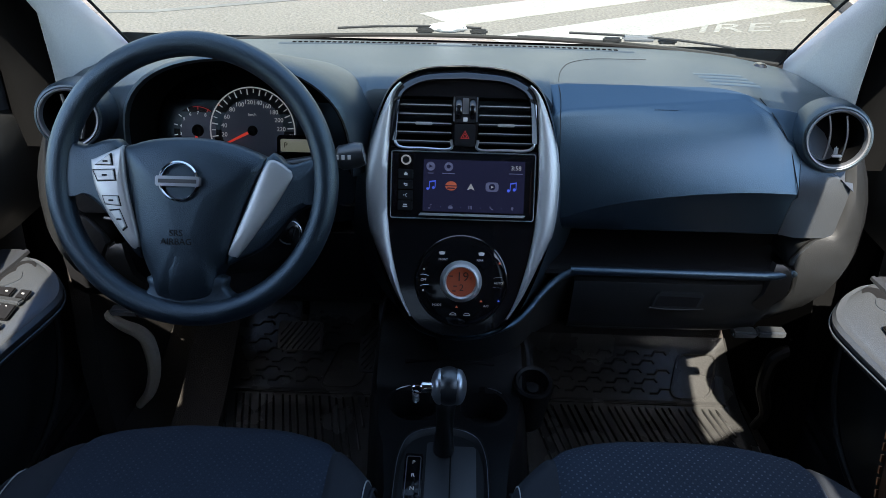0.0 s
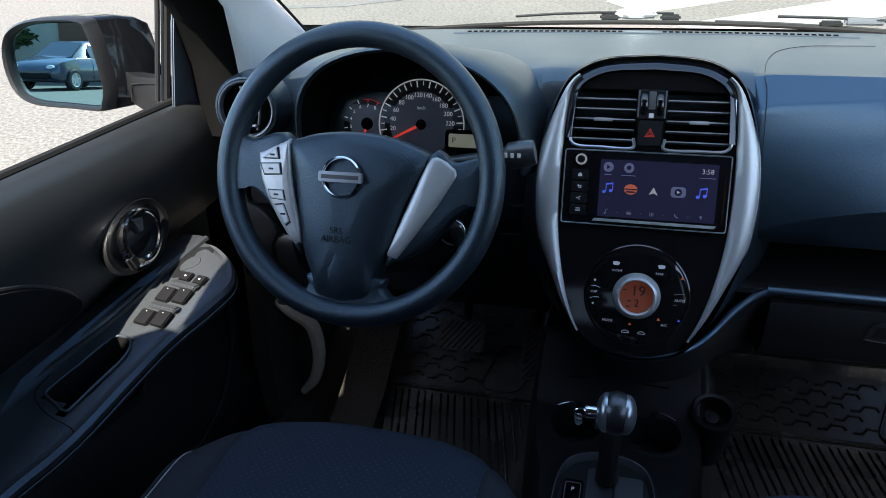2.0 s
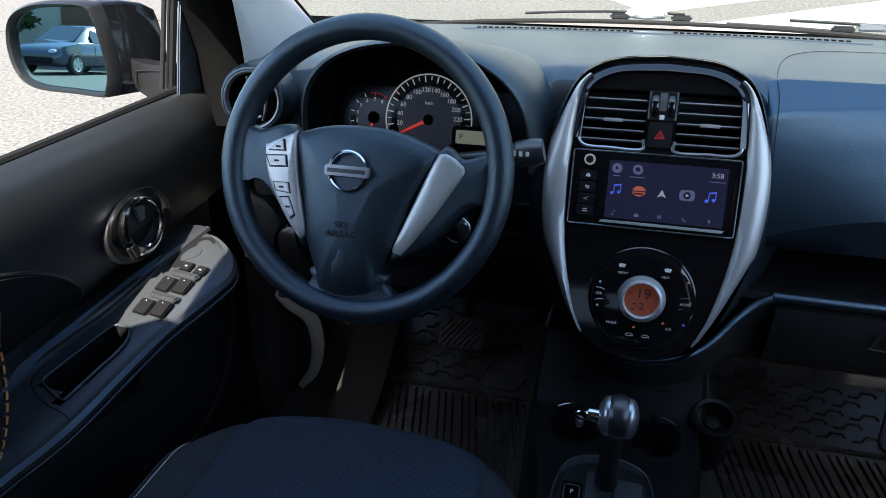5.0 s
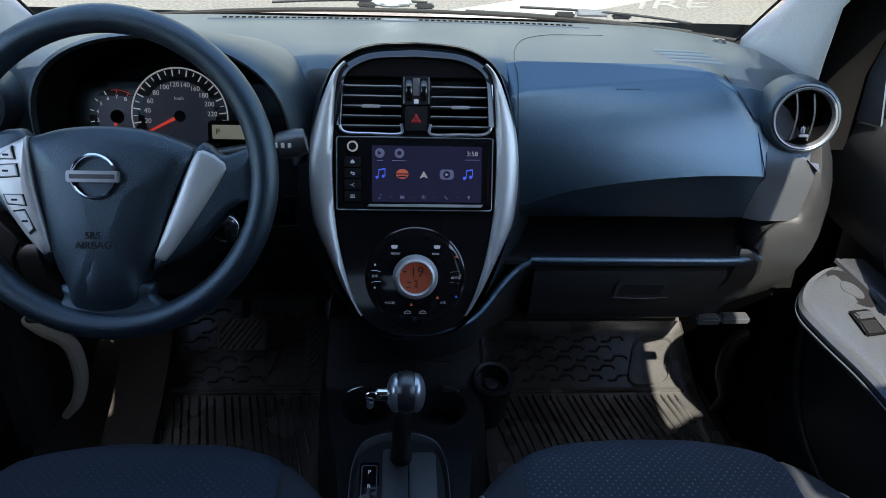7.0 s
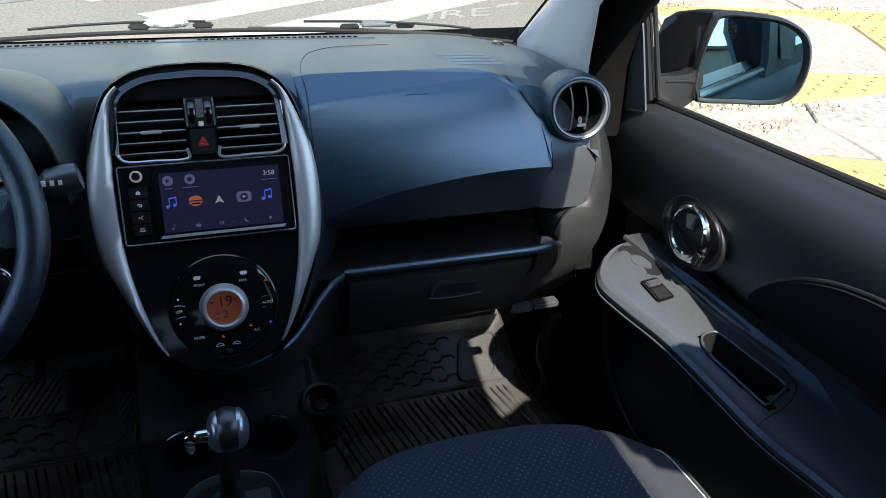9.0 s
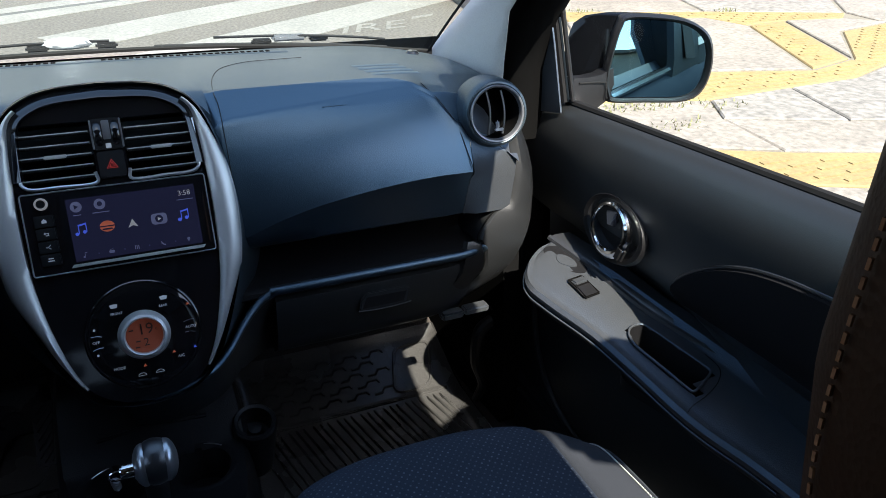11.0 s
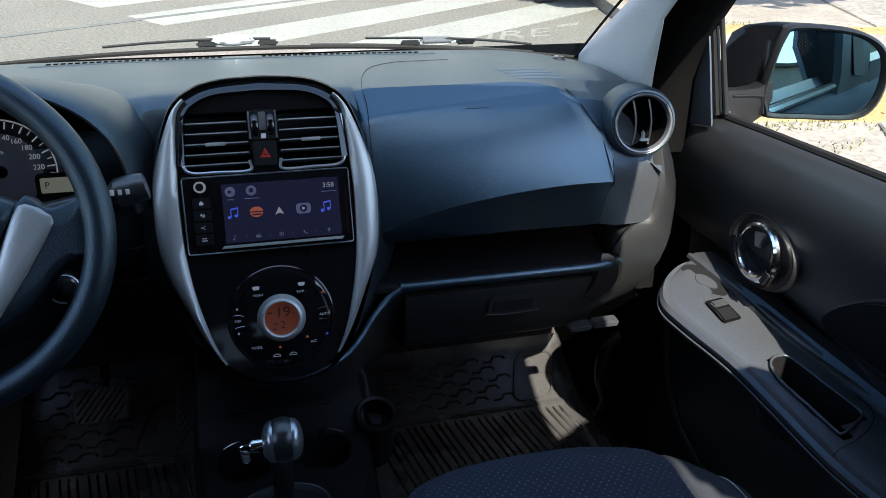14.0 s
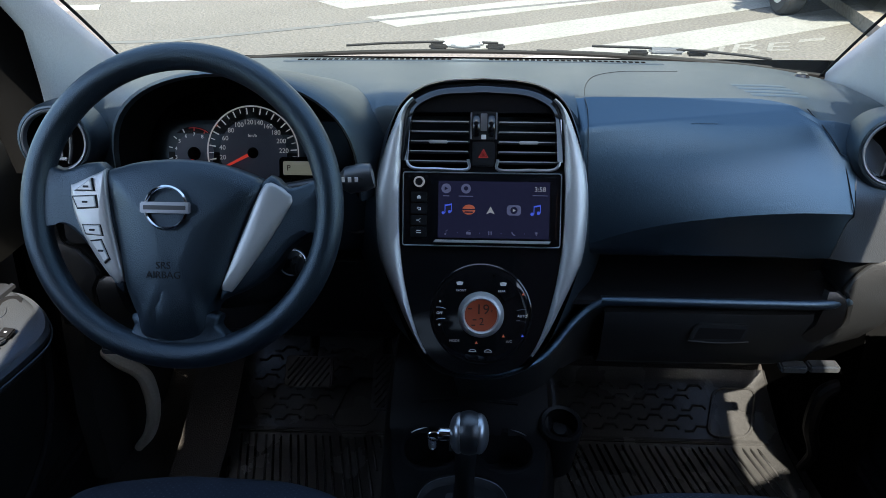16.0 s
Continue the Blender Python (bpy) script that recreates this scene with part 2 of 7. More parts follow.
def bm_grid(rows, close_u=False, close_v=False):
    """Quads through rows of points."""
    bm = bmesh.new()
    vs = [[bm.verts.new(p) for p in r] for r in rows]
    nr, nc = len(vs), len(vs[0])
    for i in range(nr if close_v else nr - 1):
        for j in range(nc if close_u else nc - 1):
            a, b, c, d = vs[i][j], vs[i][(j + 1) % nc], vs[(i + 1) % nr][(j + 1) % nc], vs[(i + 1) % nr][j]
            bm.faces.new((a, b, c, d))
    return bm


def bm_cap(bm, ring_co):
    """Fill one end ring by its points."""
    lay = {tuple(round(x, 6) for x in v.co): v for v in bm.verts}
    vs = [lay[tuple(round(x, 6) for x in V(*p))] for p in ring_co]
    bm.faces.new(vs)


def bm_tube(path, r, n=8, closed=False, flat=1.0):
    pts = [Vector(p) for p in path]
    k = len(pts)
    rs = r if isinstance(r, (list, tuple)) else [r] * k
    rows, side = [], None
    for i, p in enumerate(pts):
        a = pts[(i - 1) % k] if closed or i > 0 else p
        b = pts[(i + 1) % k] if closed or i < k - 1 else p
        d = (b - a).normalized()
        if side is None:
            side = d.orthogonal().normalized()
        side = (side - d * side.dot(d)).normalized()
        up = d.cross(side)
        rows.append([p + (side * math.cos(2 * math.pi * j / n) * flat + up * math.sin(2 * math.pi * j / n)) * rs[i] for j in range(n)])
    bm = bm_grid(rows, close_u=True, close_v=closed)
    if not closed:
        bm.verts.ensure_lookup_table()
        bm.faces.new([bm.verts[j] for j in range(n)][::-1])
        bm.faces.new([bm.verts[(k - 1) * n + j] for j in range(n)])
    return bm


def bm_box(center, size, bevel=0.0, m=None, seg=2):
    bm = bmesh.new()
    bmesh.ops.create_cube(bm, size=1.0, matrix=Matrix.LocRotScale(center, None, size))
    if bevel:
        bmesh.ops.bevel(bm, geom=bm.edges[:], offset=bevel, segments=seg, affect='EDGES')
    for f in bm.faces:
        f.normal_update()
        f.select = max(abs(c) for c in f.normal) > 0.999
    if m is not None:
        bm_move(bm, m)
    return bm


def bm_prism(outline, w0, w1, m=None, bevel=0.0, seg=2):
    """A flat outline (u, v) raised from w0 to w1, with its front edge rounded."""
    bm = bmesh.new()
    lo = [bm.verts.new((u, v, w0)) for u, v in outline]
    hi = [bm.verts.new((u, v, w1)) for u, v in outline]
    n = len(outline)
    top = bm.faces.new(hi)
    bm.faces.new(lo[::-1])
    for i in range(n):
        bm.faces.new((lo[i], lo[(i + 1) % n], hi[(i + 1) % n], hi[i]))
    bmesh.ops.recalc_face_normals(bm, faces=bm.faces[:])
    if bevel:
        bmesh.ops.bevel(bm, geom=list(top.edges), offset=bevel, segments=seg, affect='EDGES')
    if m is not None:
        bm_move(bm, m)
    return bm


def bm_rev(profile, m=None, n=40, a0=0.0, a1=2 * math.pi):
    """Profile of (radius, height) turned round the local z axis."""
    full = abs(a1 - a0 - 2 * math.pi) < 1e-6
    k = n if full else n + 1
    rows = [[V(r * math.cos(a0 + (a1 - a0) * j / n), r * math.sin(a0 + (a1 - a0) * j / n), h) for j in range(k)] for r, h in profile]
    bm = bm_grid(rows, close_u=full)
    bmesh.ops.remove_doubles(bm, verts=bm.verts, dist=1e-6)
    if m is not None:
        bm_move(bm, m)
    return bm


def bm_ball(center, size, m=None, sub=3):
    bm = bmesh.new()
    bmesh.ops.create_icosphere(bm, subdivisions=sub, radius=1.0, matrix=Matrix.LocRotScale(center, None, size))
    if m is not None:
        bm_move(bm, m)
    return bm


def spline(pts, n=8, closed=False):
    """Catmull-Rom points through pts."""
    p = [Vector(q) for q in pts]
    k = len(p)
    out = []
    for i in range(k if closed else k - 1):
        a = p[(i - 1) % k] if closed or i > 0 else p[i] * 2 - p[i + 1]
        b, c = p[i], p[(i + 1) % k]
        d = p[(i + 2) % k] if closed or i < k - 2 else c * 2 - b
        for j in range(n):
            t = j / n
            out.append(0.5 * ((2 * b) + (c - a) * t + (2 * a - 5 * b + 4 * c - d) * t * t + (3 * b - a - 3 * c + d) * t ** 3))
    if not closed:
        out.append(p[-1])
    return out


def rounded(w, h, r, n=4, cx=0.0, cy=0.0):
    """Outline of a rectangle with round corners."""
    out = []
    for sx, sy, a in ((1, 1, 0), (-1, 1, 90), (-1, -1, 180), (1, -1, 270)):
        for j in range(n + 1):
            t = radians(a + 90 * j / n)
            out.append((cx + sx * (w / 2 - r) + r * math.cos(t), cy + sy * (h / 2 - r) + r * math.sin(t)))
    return out


def disc(r, n=32, cx=0.0, cy=0.0):
    return [(cx + r * math.cos(2 * math.pi * j / n), cy + r * math.sin(2 * math.pi * j / n)) for j in range(n)]


def finish(me, material, angle=35.0):
    me.materials.append(material)
    bm = bmesh.new()
    bm.from_mesh(me)
    bmesh.ops.recalc_face_normals(bm, faces=bm.faces[:])
    for f in bm.faces:
        f.smooth = not (f.select or len(f.verts) > 4)
        f.select = False
    lim = radians(angle)
    for e in bm.edges:
        if len(e.link_faces) == 2 and e.calc_face_angle(0) > lim:
            e.smooth = False
    bm.to_mesh(me)
    bm.free()


def part(name, bm, material, parent=None, label="", angle=35.0):
    """One mesh object under a thing or a part (or at top level)."""
    me = bpy.data.meshes.new(name)
    bm.to_mesh(me)
    bm.free()
    finish(me, material, angle)
    ob = new(name, me)
    if parent is not None:
        ob.parent = parent
        ob.matrix_parent_inverse = parent.matrix_world.inverted()
    if label:
        ob["label"] = label
    return ob


def facing(ob, point):
    """Turn the faces of a thin pane towards a point."""
    bm = bmesh.new()
    bm.from_mesh(ob.data)
    flip = [f for f in bm.faces if f.normal.dot(Vector(point) - f.calc_center_median()) < 0]
    bmesh.ops.reverse_faces(bm, faces=flip)
    bm.to_mesh(ob.data)
    bm.free()
    return ob


def thing(name, at, label, category, group="", kind=""):
    ob = new(name)
    ob.empty_display_size = 0.05
    ob.matrix_world = Matrix.Translation(at)
    bpy.context.view_layer.update()
    return tagged(ob, label, category, group, kind)


def lettering(body, size, m, material, parent, name="lettering", depth=0.0002):
    cu = bpy.data.curves.new("lettering", 'FONT')
    cu.body, cu.size, cu.align_x, cu.align_y, cu.extrude = body, size, 'CENTER', 'CENTER', depth
    cu.resolution_u = 3
    tmp = new("lettering_tmp", cu)
    dg = bpy.context.evaluated_depsgraph_get()
    me = bpy.data.meshes.new_from_object(tmp.evaluated_get(dg))
    bpy.data.objects.remove(tmp)
    bpy.data.curves.remove(cu)
    me.transform(m)
    me.materials.clear()
    me.materials.append(material)
    me.name = name
    ob = new(name, me)
    ob.parent = parent
    ob.matrix_parent_inverse = parent.matrix_world.inverted()
    return ob


def frame_of(origin, u, n):
    """Local frame: x along u, z along n (outwards), y up between them."""
    u, n = Vector(u).normalized(), Vector(n).normalized()
    v = n.cross(u).normalized()
    u = v.cross(n).normalized()
    m = Matrix((u, v, n)).transposed().to_4x4()
    m.translation = origin
    return m


def T(x, y, z=0.0):
    return Matrix.Translation((x, y, z))

# ---- street ----


def flat_poly(pts, z0, z1, bevel=0.0):
    return bm_prism(pts, z0, z1, None, bevel, 1)


def inside(p, poly):
    c, j = False, len(poly) - 1
    for i in range(len(poly)):
        (xi, yi), (xj, yj) = poly[i], poly[j]
        if (yi > p[1]) != (yj > p[1]) and p[0] < (xj - xi) * (p[1] - yi) / (yj - yi) + xi:
            c = not c
        j = i
    return c


g = bmesh.new()
bmesh.ops.create_grid(g, x_segments=24, y_segments=24, size=400)
tagged(part("ground", g, M_ASPHALT), "grey worn asphalt street in full sunlight", "road", kind="structure")

# zebra crossing: long bars along D, stacked along N
D2, N2 = Vector((0.816, 0.578)), Vector((-0.578, 0.816))
for k, (n0, n1) in enumerate(((7.20, 7.80), (6.07, 6.66), (4.92, 5.45), (3.95, 4.50))):
    a, b = 3.40, 8.2
    jit = [random.uniform(-0.02, 0.02) for _ in range(4)]
    q = [D2 * (a + jit[0]) + N2 * n0, D2 * (b + jit[1]) + N2 * n0, D2 * b + N2 * (n1 + jit[2]), D2 * (a + jit[3]) + N2 * n1]
    tagged(part("crossing_stripe", flat_poly([(v.x, v.y) for v in q], 0.001, 0.006), M_ROADPAINT),
           "worn white painted bar of a pedestrian crossing on the asphalt", "road marking", "pedestrian crossing bars", "structure")
for (x0, y0), (x1, y1) in (((-4.9, 7.45), (-3.85, 7.72)), ((-3.72, 8.18), (-3.1, 8.34)), ((-2.6, 8.75), (-1.9, 8.95))):
    tagged(part("lane_dash", flat_poly([(x0, y0), (x1, y1), (x1 - 0.12, y1 + 0.3), (x0 - 0.12, y0 + 0.3)], 0.001, 0.006), M_ROADPAINT),
           "short white painted dash on the asphalt", "road marking", "lane dashes", "structure")
tagged(part("cycle_lane", flat_poly([(-9, 7.95), (-2.7, 9.35), (-3.2, 11.0), (-9.5, 9.6)], 0.001, 0.005), M_GREEN),
       "faded green painted cycle lane across the street", "road marking", kind="structure")
tagged(part("tar_seam", bm_tube([(-4.2, 5.95, 0.0), (-2.55, 6.215, 0.0), (-1.035, 7.146, 0.0), (0.5, 8.05, 0.0), (2.0, 8.9, 0.0)], 0.022, 6), M_CRACK),
       "thin dark tar seam in the asphalt", "road seam", "tar seams", "structure")
tagged(part("tar_seam", bm_tube([(-6.6, 4.10, 0.0), (-5.54, 4.39, 0.0), (-4.76, 4.72, 0.0), (-3.6, 5.3, 0.0)], 0.018, 6), M_CRACK),
       "thin dark tar seam in the asphalt", "road seam", "tar seams", "structure")
# painted word on the road, faded
word = thing("road_word", (2.2, 6.2, 0.0), "faded white painted letters on the asphalt", "road marking", kind="structure")
wm_ = Matrix(((0.96, 0.36, 0, 2.17), (0.20, 0.90, 0, 6.16), (0, 0, 1, 0.003), (0, 0, 0, 1)))
lettering("IRE", 0.50, wm_, M_FADED, word, depth=0.002)
part("stroke", bm_prism([(2.61, 6.40), (2.86, 6.50), (2.91, 6.60), (2.66, 6.50)], 0.001, 0.005), M_FADED, word)

# raised pavement beside the car
PC, PK, PZ = Vector((0.009, 0.15)), 0.906, 0.12


def pv(pts):
    return [tuple(PC + (Vector(p) - PC) * PK) for p in pts]


pavement = thing("pavement", (3.5, 3.5, 0.0), "sunlit concrete pavement with yellow tactile paving", "pavement", kind="structure")
part("base", flat_poly(pv([(2.05, -8), (1.95, 2.7), (2.1, 3.6), (2.7, 4.9), (3.6, 6.6), (4.6, 12), (16, 14), (16, -8)]), 0.0, PZ - 0.012), M_JOINT, pavement)
part("kerb", bm_grid([[V(x, y, 0.0), V(x, y, PZ - 0.004), V(x + 0.14, y, PZ + 0.002), V(x + 0.15, y, PZ - 0.04)] for x, y in
                      [(1.80, -7), (1.72, 2.55), (1.84, 3.4), (2.38, 4.5), (3.2, 6.1), (4.1, 10.9)]]), M_CONC, pavement)
SLABS = (
    ("slab", M_CONC, [(5.43, 5.76), (5.56, 5.345), (4.77, 3.95), (3.97, 4.14), (3.15, 4.33), (3.95, 5.93)]),
    ("tactile_slab", M_YELLOW, [(5.61, 5.36), (6.12, 5.43), (5.39, 4.10), (4.83, 3.95)]),
    ("tactile_slab", M_YELLOW, [(4.79, 3.90), (5.36, 4.06), (5.60, 3.90), (4.92, 3.66), (3.46, 3.56), (2.6, 3.75), (2.95, 4.33), (3.97, 4.10)]),
    ("tactile_slab", M_YELLOW, [(4.0, 5.97), (5.45, 5.80), (5.60, 5.40), (6.12, 5.47), (6.9, 5.40), (7.2, 5.62), (5.70, 6.05), (4.1, 6.4)]),
    ("tactile_slab", M_YELLOW, [(5.43, 4.07), (5.64, 3.93), (7.6, 4.7), (7.2, 5.1), (6.3, 4.9)]),
    ("slab", M_CONC, [(6.16, 5.44), (5.45, 4.12), (6.28, 4.93), (7.18, 5.13), (6.9, 5.36)]),
    ("slab", M_CONC2, [(3.46, 3.53), (4.20, 3.59), (3.98, 2.95), (3.27, 3.22)]),
    ("slab", M_CONC2, [(4.22, 3.59), (4.92, 3.63), (5.60, 3.86), (6.6, 3.2), (4.6, 2.75), (4.0, 2.95)]),
    ("slab", M_CONC, [(3.26, 3.20), (3.97, 2.93), (4.58, 2.73), (4.0, 2.40), (3.19, 2.69)]),
    ("slab", M_CONC, [(2.15, 3.18), (3.17, 2.70), (3.25, 3.21), (3.44, 3.53), (2.6, 3.72), (2.3, 3.6)]),
    ("tactile_slab", M_YELLOW, [(2.15, 3.14), (3.2, 2.65), (4.0, 2.36), (3.8, 1.92), (3.1, 2.22), (2.0, 2.72)]),
    ("slab", M_CONC, [(2.0, 2.68), (3.1, 2.18), (3.0, 0.5), (2.08, 0.5)]),
    ("slab", M_CONC, [(3.14, 2.16), (3.8, 1.88), (4.6, 1.5), (4.6, 0.5), (3.04, 0.5)]),
    ("slab", M_CONC2, [(4.03, 2.36), (4.62, 2.72), (6.6, 3.16), (7.6, 2.5), (4.64, 1.5), (3.84, 1.9)]),
    ("slab", M_CONC, [(4.12, 6.45), (5.68, 6.10), (6.4, 8.0), (4.6, 8.6)]),
    ("slab", M_CONC2, [(5.72, 6.09), (7.2, 5.66), (8.6, 7.2), (6.44, 7.98)]),
    ("slab", M_CONC, [(7.24, 5.64), (7.2, 5.14), (7.62, 4.72), (10.5, 5.6), (8.65, 7.18)]),
    ("slab", M_CONC, [(4.62, 8.64), (6.42, 8.04), (8.65, 7.25), (12, 11), (5.2, 11.5)]),
    ("slab", M_CONC2, [(5.63, 3.88), (6.65, 3.22), (7.7, 2.55), (12, 4.5), (10.6, 5.55), (7.6, 4.66)]),
)
bars = bmesh.new()
for nm, mt, poly in SLABS:
    q = pv(poly)
    part(nm, flat_poly(q, PZ - 0.035, PZ + (random.uniform(-0.004, 0.004) if mt is not M_YELLOW else -0.001), 0.008), mt, pavement)
    if mt is M_YELLOW:
        xs, ys = [p[0] for p in q], [p[1] for p in q]
        # raised guide bars, each about a hand long
        for i in range(int((max(ys) - min(ys)) / 0.07)):
            for j in range(int((max(xs) - min(xs)) / 0.20)):
                c = (min(xs) + 0.1 + 0.20 * j + (i % 2) * 0.1, min(ys) + 0.035 + 0.07 * i)
                if all(inside((c[0] + dx, c[1] + dy), q) for dx in (-0.09, 0.09) for dy in (-0.03, 0.03)):
                    bmesh.ops.create_cube(bars, size=1, matrix=Matrix.LocRotScale((c[0], c[1], PZ + 0.001), None, (0.16, 0.026, 0.006)))
part("guide_bars", bars, M_YELLOW, pavement)["kind"] = "stuff"
# dry weeds in the joints
weeds = bmesh.new()
for cx, cy, r, k in ((3.1, 3.55, 0.17, 150), (3.45, 3.40, 0.10, 50), (2.75, 3.55, 0.13, 90), (2.9, 3.2, 0.13, 50), (4.35, 6.35, 0.14, 60), (6.0, 6.05, 0.10, 50), (7.0, 6.6, 0.2, 60)):
    for _ in range(k):
        a, q = random.uniform(0, 6.28), r * math.sqrt(random.random())
        p = PC + (Vector((cx + q * math.cos(a) * 1.8, cy + q * math.sin(a) * 0.7)) - PC) * PK
        h, w, t = random.uniform(0.012, 0.040), random.uniform(0.005, 0.010), random.uniform(0, 6.28)
        l = V(math.cos(t), math.sin(t), 0)
        b0 = V(p.x, p.y, PZ - 0.01)
        f = [weeds.verts.new(b0 - l * w), weeds.verts.new(b0 + l * w), weeds.verts.new(b0 + V(0, 0, h) + V(-l.y, l.x, 0) * random.uniform(-0.04, 0.04))]
        weeds.faces.new(f)
tagged(part("weeds", weeds, M_LEAF), "dry yellow green weeds in the pavement joints", "weeds", kind="stuff")


def wheel_parts(parent, x, y, r=0.31, side=1):
    m = frame_of((x, y, r), (0, 1, 0), (side, 0, 0))
    w = part("wheel", bm_rev([(r * 0.62, -0.10), (r * 0.9, -0.10), (r, -0.07), (r, 0.07), (r * 0.9, 0.10), (r * 0.66, 0.10)], m, 32), M_TYRE, parent)
    part("rim", bm_rev([(0.0, 0.08), (0.05, 0.085), (r * 0.5, 0.06), (r * 0.6, 0.095), (r * 0.68, 0.10), (r * 0.68, 0.05), (r * 0.2, 0.02), (0, 0.02)], m, 32), M_SILVER, w)
    for i in range(5):
        part("spoke", bm_box((0, r * 0.36, 0.085), (0.05, r * 0.5, 0.02), 0.005, m @ Matrix.Rotation(2 * math.pi * i / 5, 4, 'Z')), M_SILVER, w)
    return w


def car_section(y, w, zb, belt, top, tw):
    """One cross-section ring of a car body, right half then left."""
    half = [(w * 0.86, zb), (w * 0.98, zb + 0.10), (w, (zb + belt) / 2), (w * 0.97, belt)]
    if top > belt + 0.06:
        half += [(w * 0.93, belt + 0.02), (tw, top - 0.05), (tw * 0.8, top)]
    else:
        half += [(w * 0.90, belt + 0.01), (w * 0.6, top), (w * 0.3, top + 0.01)]
    return [V(x, y, z) for x, z in half] + [V(-x, y, z) for x, z in reversed(half)]


def parked_car(at, turn, label, paint):
    """A parked hatchback, nose to local +y."""
    car = thing("parked_car", (0, 0, 0), label, "car")
    rings = [car_section(*s) for s in ((-2.0, 0.70, 0.42, 0.72, 0.75, 0), (-1.95, 0.80, 0.30, 0.88, 0.92, 0), (-1.75, 0.84, 0.24, 0.93, 1.05, 0.62),
                                       (-1.3, 0.85, 0.22, 0.93, 1.42, 0.60), (-0.3, 0.86, 0.22, 0.93, 1.46, 0.60), (0.3, 0.86, 0.22, 0.92, 1.42, 0.60),
                                       (1.0, 0.86, 0.22, 0.92, 1.0, 0.66), (1.15, 0.85, 0.22, 0.90, 0.93, 0), (1.75, 0.82, 0.24, 0.80, 0.82, 0), (1.98, 0.74, 0.30, 0.66, 0.68, 0), (2.05, 0.66, 0.38, 0.55, 0.57, 0))]
    body = bm_grid(rings, close_u=True)
    bm_cap(body, rings[0])
    bm_cap(body, rings[-1])
    part("body", body, paint, car, "", 62)
    for s in (-1, 1):
        for y0, y1 in ((-1.2, -0.42), (-0.34, 0.42)):
            part("side_window", bm_grid([[V(s * (0.812 - 0.205 * k), y0 + 0.05 * k, 0.955 + 0.40 * k), V(s * (0.812 - 0.205 * k), min(y1, 0.95 - 0.68 * k if y1 > 0 else y1), 0.955 + 0.40 * k)] for k in (0, 0.5, 1.0)]), M_DARKGLASS, car)
        for y in (-1.25, 1.28):
            wheel_parts(car, s * 0.80, y, 0.31, s)
        part("headlight", bm_ball((s * 0.60, 1.93, 0.66), (0.14, 0.10, 0.08), sub=2), M_LAMP, car)
        part("door_line", bm_box((s * 0.862, 0.40, 0.6), (0.006, 0.008, 0.6)), M_SEAL, car)
    part("windscreen", bm_grid([[V(-0.62, 1.06, 0.965), V(0.62, 1.06, 0.965)], [V(-0.53, 0.36, 1.405), V(0.53, 0.36, 1.405)]]), M_DARKGLASS, car)
    part("bumper", bm_box((0, 2.04, 0.42), (1.3, 0.10, 0.16), 0.03), M_SEAL, car)
    car.matrix_world = Matrix.Translation(at) @ Matrix.Rotation(turn, 4, 'Z')
    return car


# ---- own car: shell ----
XL, XR = -0.72, 0.68      # inner belt planes of the two doors
XC = 0.5 * (XL + XR)


def mx(x):
    """Mirror a right-hand place to the left side of the car."""
    return 2 * XC - x


def belt_z(y):
    return 0.932 + (1.126 - y) * 0.075


shell = thing("car_shell", (XC, 0, 0.0), "dark saloon car body with grey headlining", "car body", kind="structure")
HEAD_Y, HEAD_Z = 0.755, 1.385
roof_rows, lin_rows = [], []


def roof_half(y):
    if y >= 0.3:
        return 0.51
    return 0.51 - 0.036 * min(1.0, (0.3 - y) / 0.3) - 0.03 * max(0.0, min(1.0, -y / 1.25))


# left roof edge is widened to block stray sun
for y, z in ((HEAD_Y, HEAD_Z), (0.6, 1.415), (0.3, 1.434), (0.2, 1.44), (0.1, 1.44), (0.0, 1.44), (-0.4, 1.44), (-0.9, 1.41), (-1.25, 1.36)):
    roof_rows.append([V(XC + s * (roof_half(y) + (0.035 if s < 0 else 0.0)), y, z - 0.055 * abs(s) ** 2.5 + 0.03) for s in (-1, -0.8, -0.5, 0, 0.5, 0.8, 1)])
    lin_rows.append([V(XC + s * (roof_half(y) - 0.01 + (0.035 if s < 0 else 0.0)), y, z - 0.055 * abs(s) ** 2.5) for s in (-1, -0.8, -0.5, 0, 0.5, 0.8, 1)])
part("roof", bm_grid(roof_rows), M_PAINT, shell)
part("headlining", bm_grid(lin_rows), M_ROOF, shell)
part("header_rail", bm_grid([[p + V(0, 0, 0.03), p + V(0, 0.02, 0.015), p + V(0, 0.015, -0.012), p] for p in lin_rows[0]]), M_TRIM, shell)
